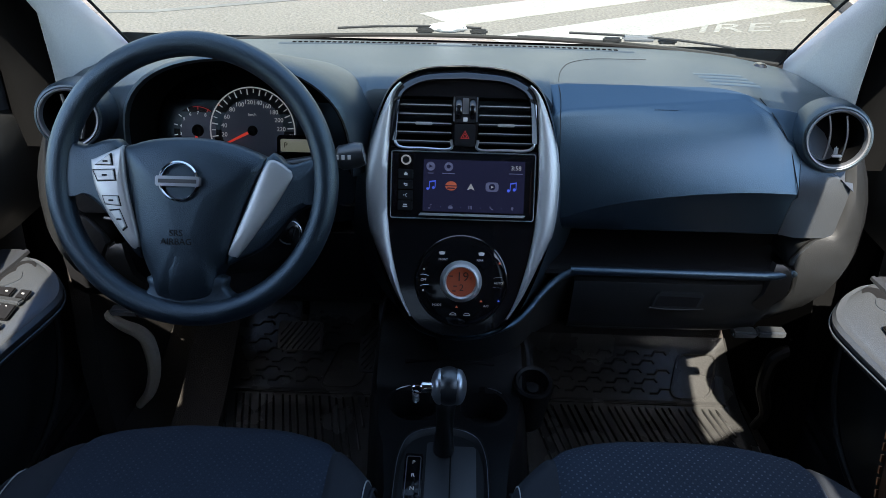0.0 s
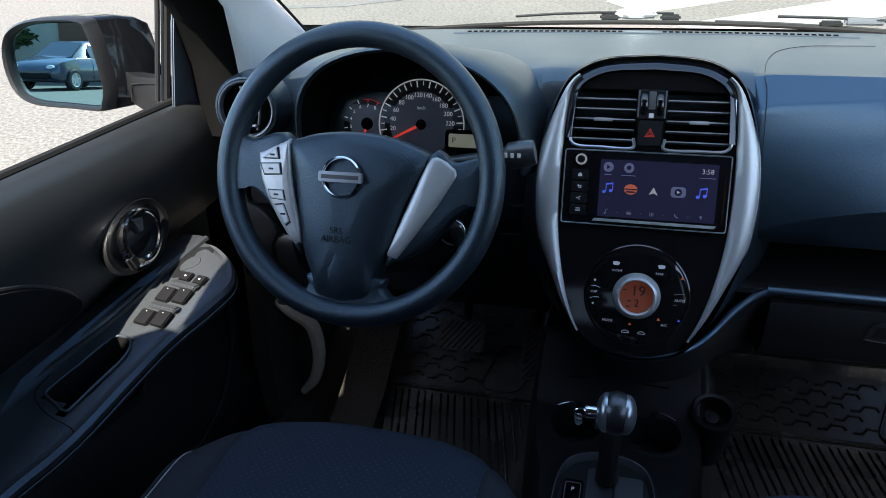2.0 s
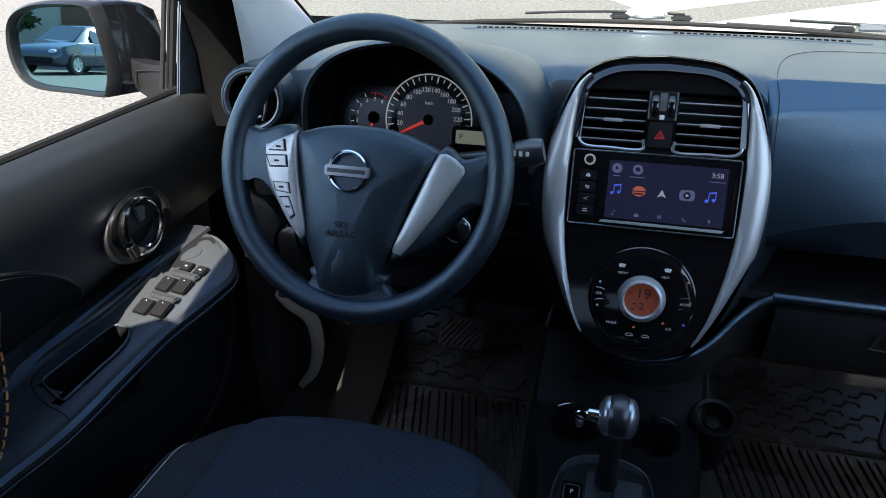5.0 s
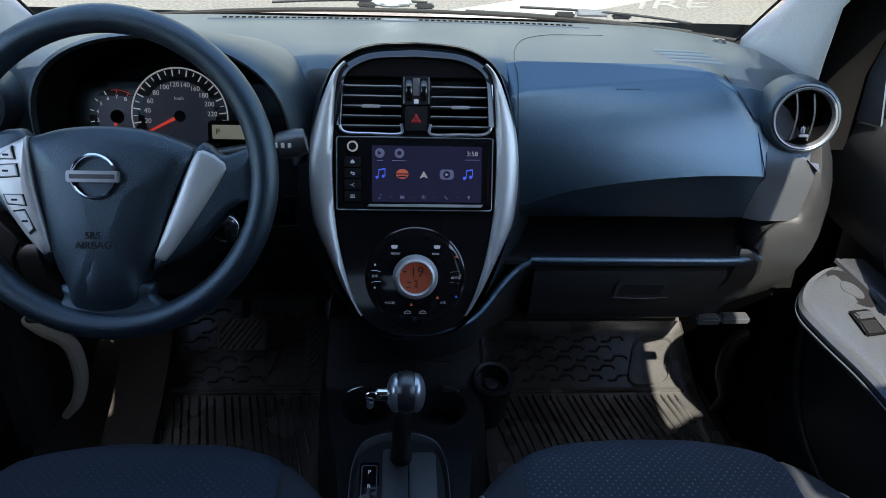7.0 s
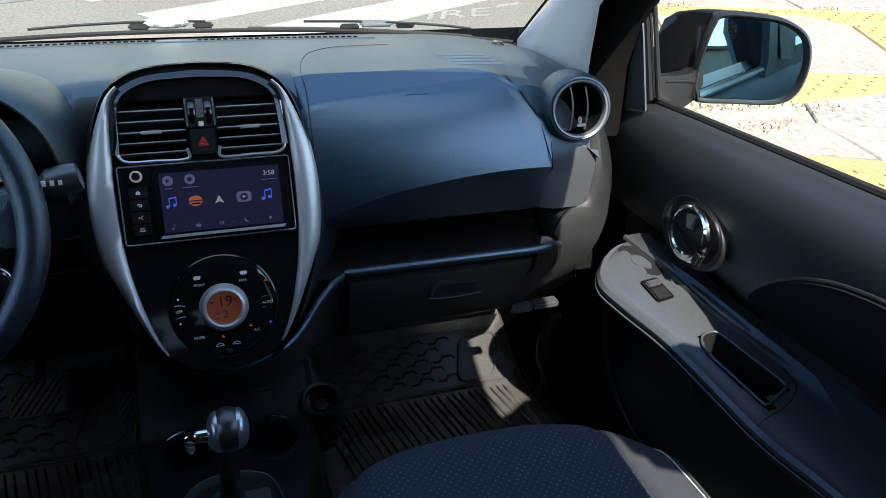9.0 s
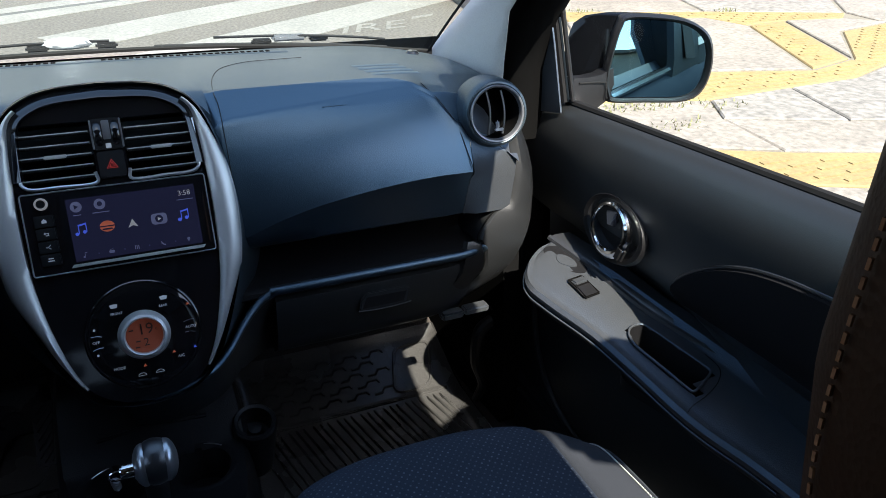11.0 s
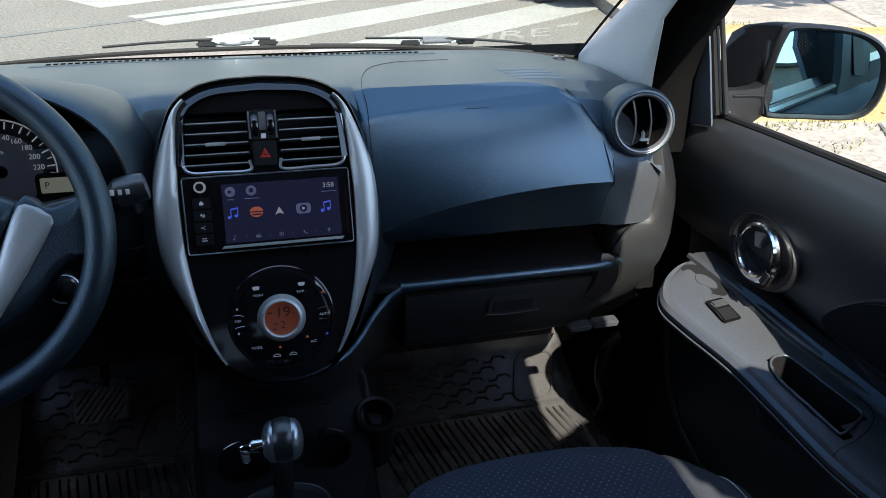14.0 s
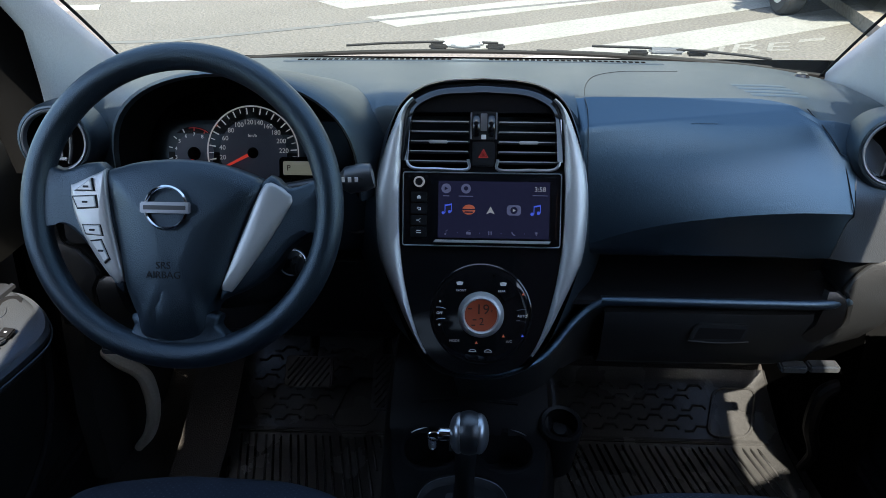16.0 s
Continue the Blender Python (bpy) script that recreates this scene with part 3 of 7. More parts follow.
for s in (-1, 1):
    X = (lambda x: x) if s > 0 else mx
    # left rail is thicker and further out, also to block stray sun
    part("roof_rail", bm_tube([(X(XC + roof_half(y) - 0.008 if s > 0 else 0.548), y, z + 0.012) for y, z in ((0.80, 1.335), (0.6, 1.36), (0.3, 1.38), (0.2, 1.385), (0.1, 1.385), (0.0, 1.385), (-0.4, 1.385), (-0.9, 1.36), (-1.25, 1.31))], 0.020 if s > 0 else 0.032, 10), M_ROOF, shell)
    part("middle_pillar", bm_grid([[V(X(x - 0.012), y0, z), V(X(x - 0.018), (y0 + y1) / 2, z), V(X(x - 0.012), y1, z), V(X(x + 0.03), y1 + 0.008, z), V(X(x + 0.045), y1 - 0.01, z), V(X(x + 0.045), y0, z)] for x, y0, y1, z in [(a, -0.03, c - ((0.062 if s > 0 else 0.068) if d > 1.1 else 0.0) + (0.045 if s < 0 and d > 1.2 else 0.0), d) for a, b, c, d in ((0.72, 0.10, 0.40, 0.30), (0.72, 0.11, 0.40, 0.98), (0.70, 0.11, 0.37, 1.08), (0.67, 0.12, 0.33, 1.17), (0.625, 0.12, 0.308, 1.26), (0.575, 0.11, 0.285, 1.33), (0.545, 0.11, 0.235, 1.36), (0.500, 0.10, 0.190, 1.39))]], close_u=True), M_LOW, shell)
    part("pillar_cover", bm_grid([[V(X(x + 0.05), y0 - 0.03, z), V(X(x + 0.052), y1 - (0.05 if s < 0 else 0.045), z)] for x, y0, y1, z in ((0.72, 0.11, 0.30, 0.98), (0.685, 0.12, 0.29, 1.12), (0.625, 0.12, 0.27, 1.26), (0.575, 0.11, 0.235, 1.33))]), M_SEAL, shell)
    part("rear_side", bm_grid([[V(X(0.70), y, 0.25), V(X(0.68), y, 0.6), V(X(0.70), y, belt_z(y)), V(X(0.76), y, belt_z(y)), V(X(0.80), y, 0.7), V(X(0.76), y, 0.2)] for y in (-0.02, -0.6, -1.25)]), M_LOW, shell)
    part("rear_pillar", bm_grid([[V(X(0.70), -0.95, 0.98), V(X(0.58), -0.75, 1.36)], [V(X(0.62), -1.55, 0.98), V(X(0.5), -1.25, 1.36)]]), M_TRIM, shell)
for s in (-1, 1):
    X = (lambda x: x) if s > 0 else mx
    rg = part("rear_side_glass", bm_grid([[V(X(0.71), y, belt_z(0.0) - 0.02 + 0.02), V(X(0.60), y, 1.2), V(X(0.50), y, 1.39)] for y in (0.12, -0.4, -1.0)]), M_TINT, shell)
    rg.visible_shadow = s < 0
    facing(rg, (0, -0.3, 1.0))
rw = part("rear_glass", bm_grid([[V(XC + k * 0.6, -1.62, 1.0), V(XC + k * 0.5, -1.25, 1.39)] for k in (-1, 0, 1)]), M_REAR, shell)
facing(rw, (0, -0.3, 1.0))
for s in (-1, 1):
    X = (lambda x: x) if s > 0 else mx
    part("sill", bm_box((X(0.715), 0.1, 0.27), (0.10, 2.9, 0.16), 0.01), M_LOW, shell)
    part("side_wall", bm_box((X(0.715), 1.43, 0.58), (0.05, 0.42, 0.72), 0.01), M_LOW, shell)
part("rear_bulkhead", bm_box((XC, -1.3, 0.62), (1.38, 0.06, 0.76), 0.01), M_LOW, shell)
part("parcel_shelf", bm_box((XC, -1.45, 0.99), (1.3, 0.4, 0.03), 0.005), M_LOW, shell)
# rear bench out of view, added to darken reflections in the stack
bench = thing("rear_bench", (XC, -0.75, 0.26), "unseen dark cloth rear bench seat, added to darken reflections", "car seat")
part("seat_base", bm_box((XC, -0.62, 0.45), (1.28, 0.48, 0.22), 0.05, None, 4), M_BOLSTER, bench)
part("backrest", bm_box((0, 0, 0), (1.26, 0.14, 0.66), 0.05, Matrix.Translation((XC, -0.90, 0.82)) @ Matrix.Rotation(radians(12), 4, 'X'), 4), M_BOLSTER, bench)
for k in (-1, 1):
    part("headrest", bm_box((XC + k * 0.32, -0.97, 1.20), (0.24, 0.09, 0.12), 0.035, None, 4), M_BOLSTER, bench)
# floor pan, tunnel and firewall
part("floor_pan", bm_box((XC, 0.2, 0.235), (1.42, 3.0, 0.03)), M_LOW, shell)
part("firewall", bm_grid([[V(XC - 0.72, y, z), V(XC, y, z), V(XC + 0.72, y, z)] for y, z in ((1.36, 0.25), (1.46, 0.30), (1.60, 0.50), (1.62, 0.94), (1.58, 0.95))]), M_LOW, shell)
# bonnet, wings and scuttle ahead of the windshield
part("bonnet", bm_grid([[V(XC + s * w, y, z - 0.05 * abs(s) ** 2) for s in (-1, -0.5, 0, 0.5, 1)] for y, z, w in ((1.62, 0.925, 0.70), (2.0, 0.83, 0.72), (2.4, 0.70, 0.70), (2.52, 0.55, 0.62))]), M_PAINT, shell)
for s in (-1, 1):
    part("wing", bm_grid([[V(XC + s * w, y, z - 0.05), V(XC + s * (w + 0.10), y, z - 0.14), V(XC + s * (w + 0.11), y, 0.25)] for y, z, w in ((1.25, 0.94, 0.70), (1.62, 0.925, 0.70), (2.0, 0.83, 0.72), (2.4, 0.70, 0.68))]), M_PAINT, shell)
part("scuttle", bm_grid([[V(XC + s * 0.66, y - 0.18 * abs(s) ** 2.2, z - 0.035 * abs(s) ** 2) for s in (-1, -0.75, -0.5, -0.25, 0, 0.25, 0.5, 0.75, 1)] for y, z in ((1.48, 0.945), (1.54, 0.952), (1.60, 0.945), (1.66, 0.925))]), M_LOW, shell)


def base_y(x):
    """Windshield foot, bowed forwards in the middle."""
    return 1.505 - 0.10 * (abs(x - XC) / 0.58) ** 2.4


def base_z(x):
    return 0.978 - 0.012 * (abs(x - XC) / 0.58) ** 2


ws_rows = []
for j in range(13):
    t = j / 12
    row = []
    for i in range(25):
        s = -1 + 2 * i / 24
        x = XC + s * (0.585 + (0.490 - 0.585) * t)
        yb, zb = base_y(XC + s * 0.585), base_z(XC + s * 0.585)
        yt, zt = HEAD_Y - 0.05 * abs(s) ** 2, HEAD_Z - 0.05 * abs(s) ** 2.5
        row.append(V(x, yb + (yt - yb) * t, zb + (zt - zb) * t + 0.03 * math.sin(math.pi * t)))
    ws_rows.append(row)
windshield = tagged(part("windshield", bm_grid(ws_rows), M_SHIELD), "clear curved car windshield with faint reflections", "windshield", kind="structure")
windshield.visible_shadow = False
facing(windshield, (0, 0.3, 1.0))
part("edge_seal", bm_join(bm_tube([r[0] for r in ws_rows], 0.0024, 6), bm_tube([r[-1] for r in ws_rows], 0.0024, 6), bm_tube([p + V(0, 0.004, -0.002) for p in ws_rows[0]], 0.004, 6)), M_SEAL, windshield)

# windshield pillars, pale trim
for s in (-1, 1):
    X = (lambda x: x) if s > 0 else mx
    rows = []
    for y, z, xi, xo, yr in ((1.40, 0.972, 0.570, 0.602, 0.215), (1.30, 1.045, 0.572, 0.590, 0.135), (1.20, 1.115, 0.570, 0.572, 0.070), (1.08, 1.195, 0.550, 0.560, 0.045), (0.95, 1.285, 0.525, 0.54, 0.045), (0.76, 1.385, 0.485, 0.51, 0.045)):
        rows.append([V(X(xi + 0.012), y + 0.012, z - 0.006), V(X(xi), y, z + 0.002), V(X(xi - 0.004), y - yr * 0.25, z - 0.006 - yr * 0.05), V(X(xi), y - yr * 0.6, z - 0.015 - yr * 0.1),
                     V(X(xi + (xo - xi) * 0.3), y - yr * 0.85, z - 0.02 - yr * 0.16), V(X(xi + (xo - xi) * 0.75), y - yr * 0.98, z - 0.02 - yr * 0.19), V(X(xo), y - yr, z - 0.02 - yr * 0.2), V(X(xo + 0.010), y - yr * 0.8, z - 0.015)])
    foot = [V(p.x, p.y, p.z - 0.09) for p in rows[0]]
    tagged(part("windshield_pillar", bm_grid([foot] + rows), M_TRIM, angle=75), "pale grey moulded windshield pillar trim", "pillar", "windshield pillars", "structure")
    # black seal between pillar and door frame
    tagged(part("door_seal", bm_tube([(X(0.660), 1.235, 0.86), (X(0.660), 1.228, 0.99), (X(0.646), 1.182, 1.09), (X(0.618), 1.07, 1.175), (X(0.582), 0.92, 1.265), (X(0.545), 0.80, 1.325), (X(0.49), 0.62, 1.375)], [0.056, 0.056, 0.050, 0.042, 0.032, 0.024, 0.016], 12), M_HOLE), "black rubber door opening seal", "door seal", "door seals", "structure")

# ---- doors ----


def door(s):
    X = (lambda x: x) if s > 0 else mx
    who = "driver" if s < 0 else "passenger"
    d = thing("front_door", (X(0.70), 0.5, 0.3), "closed dark plastic car door " + ("with four window switches" if s < 0 else "with one window switch"), "car door", "front doors")
    ys = [1.235, 1.20, 1.12, 1.02, 0.9, 0.75, 0.6, 0.4, 0.2, 0.0, -0.1]
    rows = []
    for y in ys:
        zb = belt_z(y)
        k = 0.018 * max(0, (y - 1.05) / 0.185) ** 2
        prof = [(0.735, zb - 0.03), (0.712, zb - 0.006), (0.694, zb + 0.001), (0.681, zb - 0.006), (0.670, zb - 0.026), (0.663, zb - 0.066), (0.664, zb - 0.11), (0.670, zb - 0.15),
                (0.681, zb - 0.19), (0.704, 0.735), (0.738, 0.70), (0.745, 0.62), (0.720, 0.55), (0.69, 0.42), (0.69, 0.33), (0.71, 0.29)]
        rows.append([V(X(x + k), y, z) for x, z in prof])
    part("door_panel", bm_grid(rows), M_DOOR, d)
    # outer skin of the door, below the glass
    rows = [[V(X(x), y, z) for x, z in ((0.738, belt_z(y) - 0.035), (0.765, belt_z(y) - 0.055), (0.80, belt_z(y) - 0.12), (0.835, 0.66), (0.82, 0.40), (0.78, 0.24))] for y in (1.25, 0.6, -0.1, -0.9)]
    part("outer_skin", bm_grid(rows), M_FLANK, d)
    part("belt_moulding", bm_tube([(X(0.752), y, belt_z(y) - 0.034) for y in (1.2, 0.6, -0.1, -0.9)], 0.010, 8), M_CHROME, d)
    part("belt_seal", bm_tube([(X(0.699), y, belt_z(y) + 0.002) for y in (1.135, 0.9, 0.6, 0.2, -0.1)], 0.0065, 8), M_SEAL, d, "black rubber belt seal")
    # corner (sail) panel, window upright and frame
    m = frame_of((X(0.69), 0, 0), (0, 1, 0), (1, 0, 0))
    sail = [(1.118, 0.925), (1.205, 0.905), (1.207, 0.95), (1.205, 1.003), (1.196, 1.077), (1.182, 1.13), (1.160, 1.10), (1.141, 1.03)] if s > 0 else [(1.118, 0.925), (1.246, 0.885), (1.240, 0.95), (1.230, 1.003), (1.203, 1.077), (1.185, 1.13), (1.160, 1.10), (1.141, 1.03)]
    sh = -0.018 if s > 0 else 0.0
    part("corner_panel", bm_prism(sail, 0.0, 0.004, frame_of((X(0.690 + 0.095 + sh), 0, 0), (0, 1, 0), (1, 0, 0.10 * s)), 0.002), M_ARM, d)
    part("window_channel", bm_join(bm_tube([(X(0.708 + sh), 1.130, 0.935), (X(0.692 + sh), 1.156, 1.06), (X(0.676 + sh), 1.168, 1.15)], 0.0075, 8),
                                   bm_tube([(X(0.712 + sh), 1.114, 0.94), (X(0.696 + sh), 1.140, 1.06), (X(0.680 + sh), 1.152, 1.15)], 0.004, 8)), M_LOW, d)
    part("window_frame", bm_tube([(X(0.682), 1.215, 1.08), (X(0.672), 1.14, 1.155), (X(0.632), 1.00, 1.235), (X(0.575), 0.85, 1.312), (X(0.500), 0.6, 1.378), (X(0.490), 0.2, 1.395), (X(0.490), 0.0, 1.395)], 0.016, 10), M_SEAL, d)
    gl = [[V(X(0.722), y, belt_z(y) - 0.01), V(X(0.672), y, belt_z(y) + 0.13), V(X(0.585), y, min(1.27, belt_z(y) + 0.28)), V(X(0.512), y, 1.378)] for y in (0.8, 0.4, 0.0)]
    gl = [[V(X(0.722), 1.125, 0.93), V(X(0.698), 1.145, 1.06), V(X(0.685), 1.155, 1.12), V(X(0.680), 1.155, 1.14)]] + gl
    pane = part("window_pane", bm_grid(gl), M_GLASS, d)
    pane.visible_shadow = False
    facing(pane, (0, 0.3, 1.0))

    # armrest with a real cup
    def zt(y):
        return 0.735 + 0.21 * (y - 0.774) if y > 0.6 else 0.6985 + 0.10 * (y - 0.6)

    def outer_x(y):
        pts_ = [(-0.05, 0.728), (0.45, 0.726), (0.568, 0.718), (0.691, 0.682), (0.806, 0.646), (0.940, 0.606), (0.974, 0.588)]
        for (ya, xa), (yb, xb) in zip(pts_, pts_[1:]):
            if y <= yb:
                return xa + (xb - xa) * max(0.0, (y - ya) / (yb - ya))
        return 0.588

    inner = spline([(0.584, 0.974, 0), (0.556, 0.966, 0), (0.522, 0.940, 0), (0.503, 0.903, 0), (0.514, 0.860, 0), (0.540, 0.794, 0), (0.556, 0.726, 0), (0.574, 0.641, 0), (0.604, 0.551, 0), (0.630, 0.40, 0), (0.645, 0.15, 0), (0.645, -0.05, 0)], 5)
    cup = [(0.586, 0.776), (0.600, 0.782), (0.614, 0.777), (0.628, 0.742), (0.643, 0.702), (0.648, 0.688), (0.644, 0.681), (0.630, 0.674), (0.612, 0.666), (0.602, 0.6645), (0.5985, 0.672), (0.590, 0.706), (0.580, 0.742), (0.579, 0.762)]
    nu = 26
    bm = bmesh.new()
    grid = []
    for p in inner:
        y, xi = p.y, p.x
        xo = outer_x(y)
        row = []
        for i in range(nu + 1):
            t = i / nu
            x = xi + 0.012 + (xo - xi - 0.012) * t
            row.append(bm.verts.new((X(x), y, zt(y) + 0.012 * max(0.0, min(1.0, (0.97 - y) / 0.10)) * max(0, (t - 0.86) / 0.14) ** 1.2 - 0.006 * (1 - t) ** 4)))
        side = [(xi + 0.004, -0.005), (xi, -0.011), (xi + 0.001, -0.017), (xi + 0.005, -0.022), (xi + 0.004, -0.026), (xi + 0.024, -0.046), (xi + 0.06, -0.075), (max(xi + 0.07, 0.69), -0.10)]
        row = [bm.verts.new((X(x), y, zt(y) + dz)) for x, dz in reversed(side)] + row
        grid.append(row)
    ns = 8
    for a, b in zip(grid, grid[1:]):
        for i in range(len(a) - 1):
            c = (a[i].co + a[i + 1].co + b[i].co + b[i + 1].co) / 4
            xr = c.x if s > 0 else mx(c.x)
            if i >= ns and inside((xr, c.y), cup):
                continue
            bm.faces.new((a[i], a[i + 1], b[i + 1], b[i]))
    bm.faces.new(grid[0][::-1])
    arm = part("armrest", bm, M_ARM, d)
    part("side_cover", bm_grid([[V(X(p.x + dx - 0.0015), p.y, zt(p.y) + dz) for dx, dz in ((0.0035, -0.0225), (0.0025, -0.0265), (0.0225, -0.0465), (0.0585, -0.0755))] for p in inner]), M_LOW, arm)
    rim = spline([(X(x), y, zt(y) + 0.001) for x, y in cup], 4, True)
    part("cup_rim", bm_tube(rim, 0.0017, 8, True), M_ARM, arm)
    part("pull_cup", bm_grid([rim, [p - V(0, 0, 0.03) for p in rim], [p - V(0, 0, 0.055) for p in rim]], close_u=True), M_LOW, arm)
    part("cup_floor", bm_prism([(p.x, p.y) for p in rim], 0.655, 0.668), M_LOW, arm)
    part("edge_line", bm_tube([(X(p.x - 0.001), p.y, zt(p.y) - 0.0205) for p in inner[2:42]], 0.0011, 6), M_ARM, arm)
    part("joint_line", bm_tube(spline([(X(x), y, zt(y) + dz) for x, y, dz in ((0.574, 0.642, -0.012), (0.585, 0.646, 0.0), (0.615, 0.654, 0.0), (0.645, 0.667, 0.0), (0.662, 0.684, 0.001), (0.660, 0.71, 0.001))], 6), 0.0005, 6), M_HOLE, arm)

    def sw(x, y, w, l, up, tilt=0.0):
        return bm_box((0, 0, up / 2), (w, l, up), 0.002, Matrix.Translation((X(x), y, zt(y) + 0.001)) @ Matrix.Rotation(math.atan(0.21), 4, 'X') @ Matrix.Rotation(radians(8 * s), 4, 'Z') @ Matrix.Rotation(radians(tilt), 4, 'X'))

    if s < 0:
        for x, y in ((0.570, 0.895), (0.546, 0.891)):
            b = part("lock_switch", sw(x, y, 0.018, 0.018, 0.004), M_LOW, arm)
            part("symbol", sw(x, y, 0.007, 0.006, 0.0046), M_PRINT, b)
        for y, x0 in ((0.859, 0.569), (0.816, 0.576)):
            part("switch_lip", sw(x0 - 0.006, y + 0.019, 0.044, 0.013, 0.006, -22), M_ARM, arm)
            for k in (-1, 1):
                b = part("window_switch", sw(x0 + k * 0.0125, y, 0.023, 0.026, 0.004, 5), M_LOW, arm)
                part("symbol", sw(x0 + k * 0.0125, y + 0.008, 0.005, 0.003, 0.0058), M_PRINT, b)
    else:
        part("switch_recess", sw(0.572, 0.866, 0.028, 0.042, 0.003), M_HOLE, arm)
        part("window_switch", sw(0.572, 0.857, 0.025, 0.022, 0.0045, 6), M_LOW, arm)
        part("switch_tip", sw(0.571, 0.876, 0.023, 0.012, 0.006, -14), M_ARM, arm)
    # dark teardrop and grey inlay, painted like the handle's shadow on the tip
    for nm, drop, mt, dz in (("tip_recess", ((0.564, 0.960), (0.585, 0.956), (0.600, 0.932), (0.602, 0.902), (0.590, 0.893), (0.571, 0.903), (0.557, 0.920), (0.556, 0.942)), M_LOW, 0.0012),
                             ("tip_inlay", ((0.572, 0.938), (0.583, 0.934), (0.590, 0.920), (0.588, 0.908), (0.578, 0.911), (0.567, 0.924)), M_ARM, 0.0026)):
        ring = [p.to_2d() for p in spline([(x, y, 0) for x, y in drop], 4, True)]
        pad_bm = bmesh.new()
        tops = [pad_bm.verts.new((X(p.x), p.y, zt(p.y) + dz - 0.006 * (1 - (p.x - 0.545) / 0.09) ** 4)) for p in ring]
        lows = [pad_bm.verts.new((X(p.x), p.y, zt(p.y) - 0.008)) for p in ring]
        pad_bm.faces.new(tops)
        for q in range(len(ring)):
            pad_bm.faces.new((tops[q], tops[(q + 1) % len(ring)], lows[(q + 1) % len(ring)], lows[q]))
        part(nm, pad_bm, mt, arm)
    strip = spline([(0.578, 0.976, 0), (0.604, 0.895, 0), (0.626, 0.806, 0), (0.650, 0.748, 0), (0.674, 0.691, 0), (0.695, 0.630, 0), (0.712, 0.568, 0), (0.720, 0.45, 0), (0.722, 0.1, 0)], 4)
    # ridge beside the door, dark for the shadow of the door bulge
    part("dark_step", bm_grid([[V(X(p.x), p.y, zt(p.y) + 0.0005), V(X(p.x + 0.001), p.y, zt(p.y) + 0.005), V(X(p.x + 0.005), p.y, zt(p.y) + 0.0065), V(X(p.x + 0.008), p.y, zt(p.y) + 0.004), V(X(p.x + 0.013), p.y, zt(p.y) + 0.006 + 0.002 * min(1.0, (0.96 - p.y) / 0.1)), V(X(p.x + 0.040), p.y, zt(p.y) + 0.006 + 0.006 * min(1.0, (0.96 - p.y) / 0.1))] for p in strip]), M_SOFT, arm)
    # the whole armrest sits a little lower and further out
    ctr = V(0.003, 0.150, 1.285) if s > 0 else V(-0.014, 0.147, 1.293)
    grow = Matrix.Translation(ctr) @ Matrix.Diagonal((1.08, 1.08, 1.08, 1.0)) @ Matrix.Translation(-ctr)
    for ob in [arm] + list(arm.children_recursive):
        ob.data.transform(grow)
    # inner release handle in an oval bowl
    m = frame_of((X(0.661), 0.929, 0.802), (0, -s, 0), (-s, 0, 0.10)) @ Matrix.Scale(1.03, 4)
    st = Matrix.Diagonal((0.84, 0.58, 1.0, 1.0))
    sk = Matrix.Diagonal((0.92, 0.84, 1.0, 1.0))
    h = part("release_bowl", bm_rev([(0.086, -0.004), (0.080, 0.003), (0.072, 0.002), (0.062, -0.006), (0.055, -0.012), (0.0, -0.014)], m @ st, 40), M_LOW, d)
    part("bowl_rim", bm_tube([m @ st @ V(0.081 * math.cos(a), 0.081 * math.sin(a), 0.002) for a in [i * math.pi / 20 for i in range(40)]], 0.0012, 8, True), M_LOW, h)
    part("handle_ring", bm_tube([m @ sk @ V(0.043 * math.cos(a), 0.043 * math.sin(a), 0.006) for a in [i * math.pi / 16 for i in range(32)]], [0.0056 + 0.0022 * math.cos(i * math.pi / 16 + (0.3 if s > 0 else 2.8)) for i in range(32)], 10, True), M_CHROME, h, "polished chrome door release")
    part("handle_lever", bm_prism([(-0.012 * s, 0.002), (-0.020 * s, 0.020), (0.004 * s, 0.027), (0.0, 0.004)], -0.004, 0.004, m, 0.002), M_SATIN, h)
    part("lock_tab", bm_box((0.040 * s, -0.012, 0.008), (0.016, 0.026, 0.012), 0.004, m @ Matrix.Rotation(radians(-15 * s), 4, 'Z')), M_LOW, h)
    def panel_x(y, z):
        zb = belt_z(y)
        prof = [(zb - 0.035, 0.666), (zb - 0.07, 0.664), (zb - 0.11, 0.664), (zb - 0.15, 0.670), (zb - 0.19, 0.681), (0.735, 0.704), (0.70, 0.738)]
        for (za, xa), (zc, xc) in zip(prof, prof[1:]):
            if zc <= z <= za:
                return xa + (xc - xa) * (za - z) / (za - zc)
        return 0.70
    # cloth inset edge
    ridge = spline([(X(panel_x(y, z) + 0.001), y, z) for y, z in ((0.820, 0.752), (0.805, 0.775), (0.781, 0.801), (0.742, 0.832), (0.701, 0.855), (0.656, 0.871), (0.59, 0.883), (0.46, 0.893), (0.2, 0.90))], 5)
    part("inset_ridge", bm_tube(ridge, [0.0012 + 0.0022 * min(1.0, i / 8) for i in range(len(ridge))], 8), M_SOFT, d)

    rows = []
    for p in ridge:
        rows.append([V(X(panel_x(p.y, z) - 0.004 + (0.006 if k in (0, 6) else 0.0)), p.y, z) for k, z in enumerate([p.z - 0.001 - (p.z - 0.722) * q for q in (0.0, 0.03, 0.2, 0.4, 0.6, 0.8, 1.0)])])
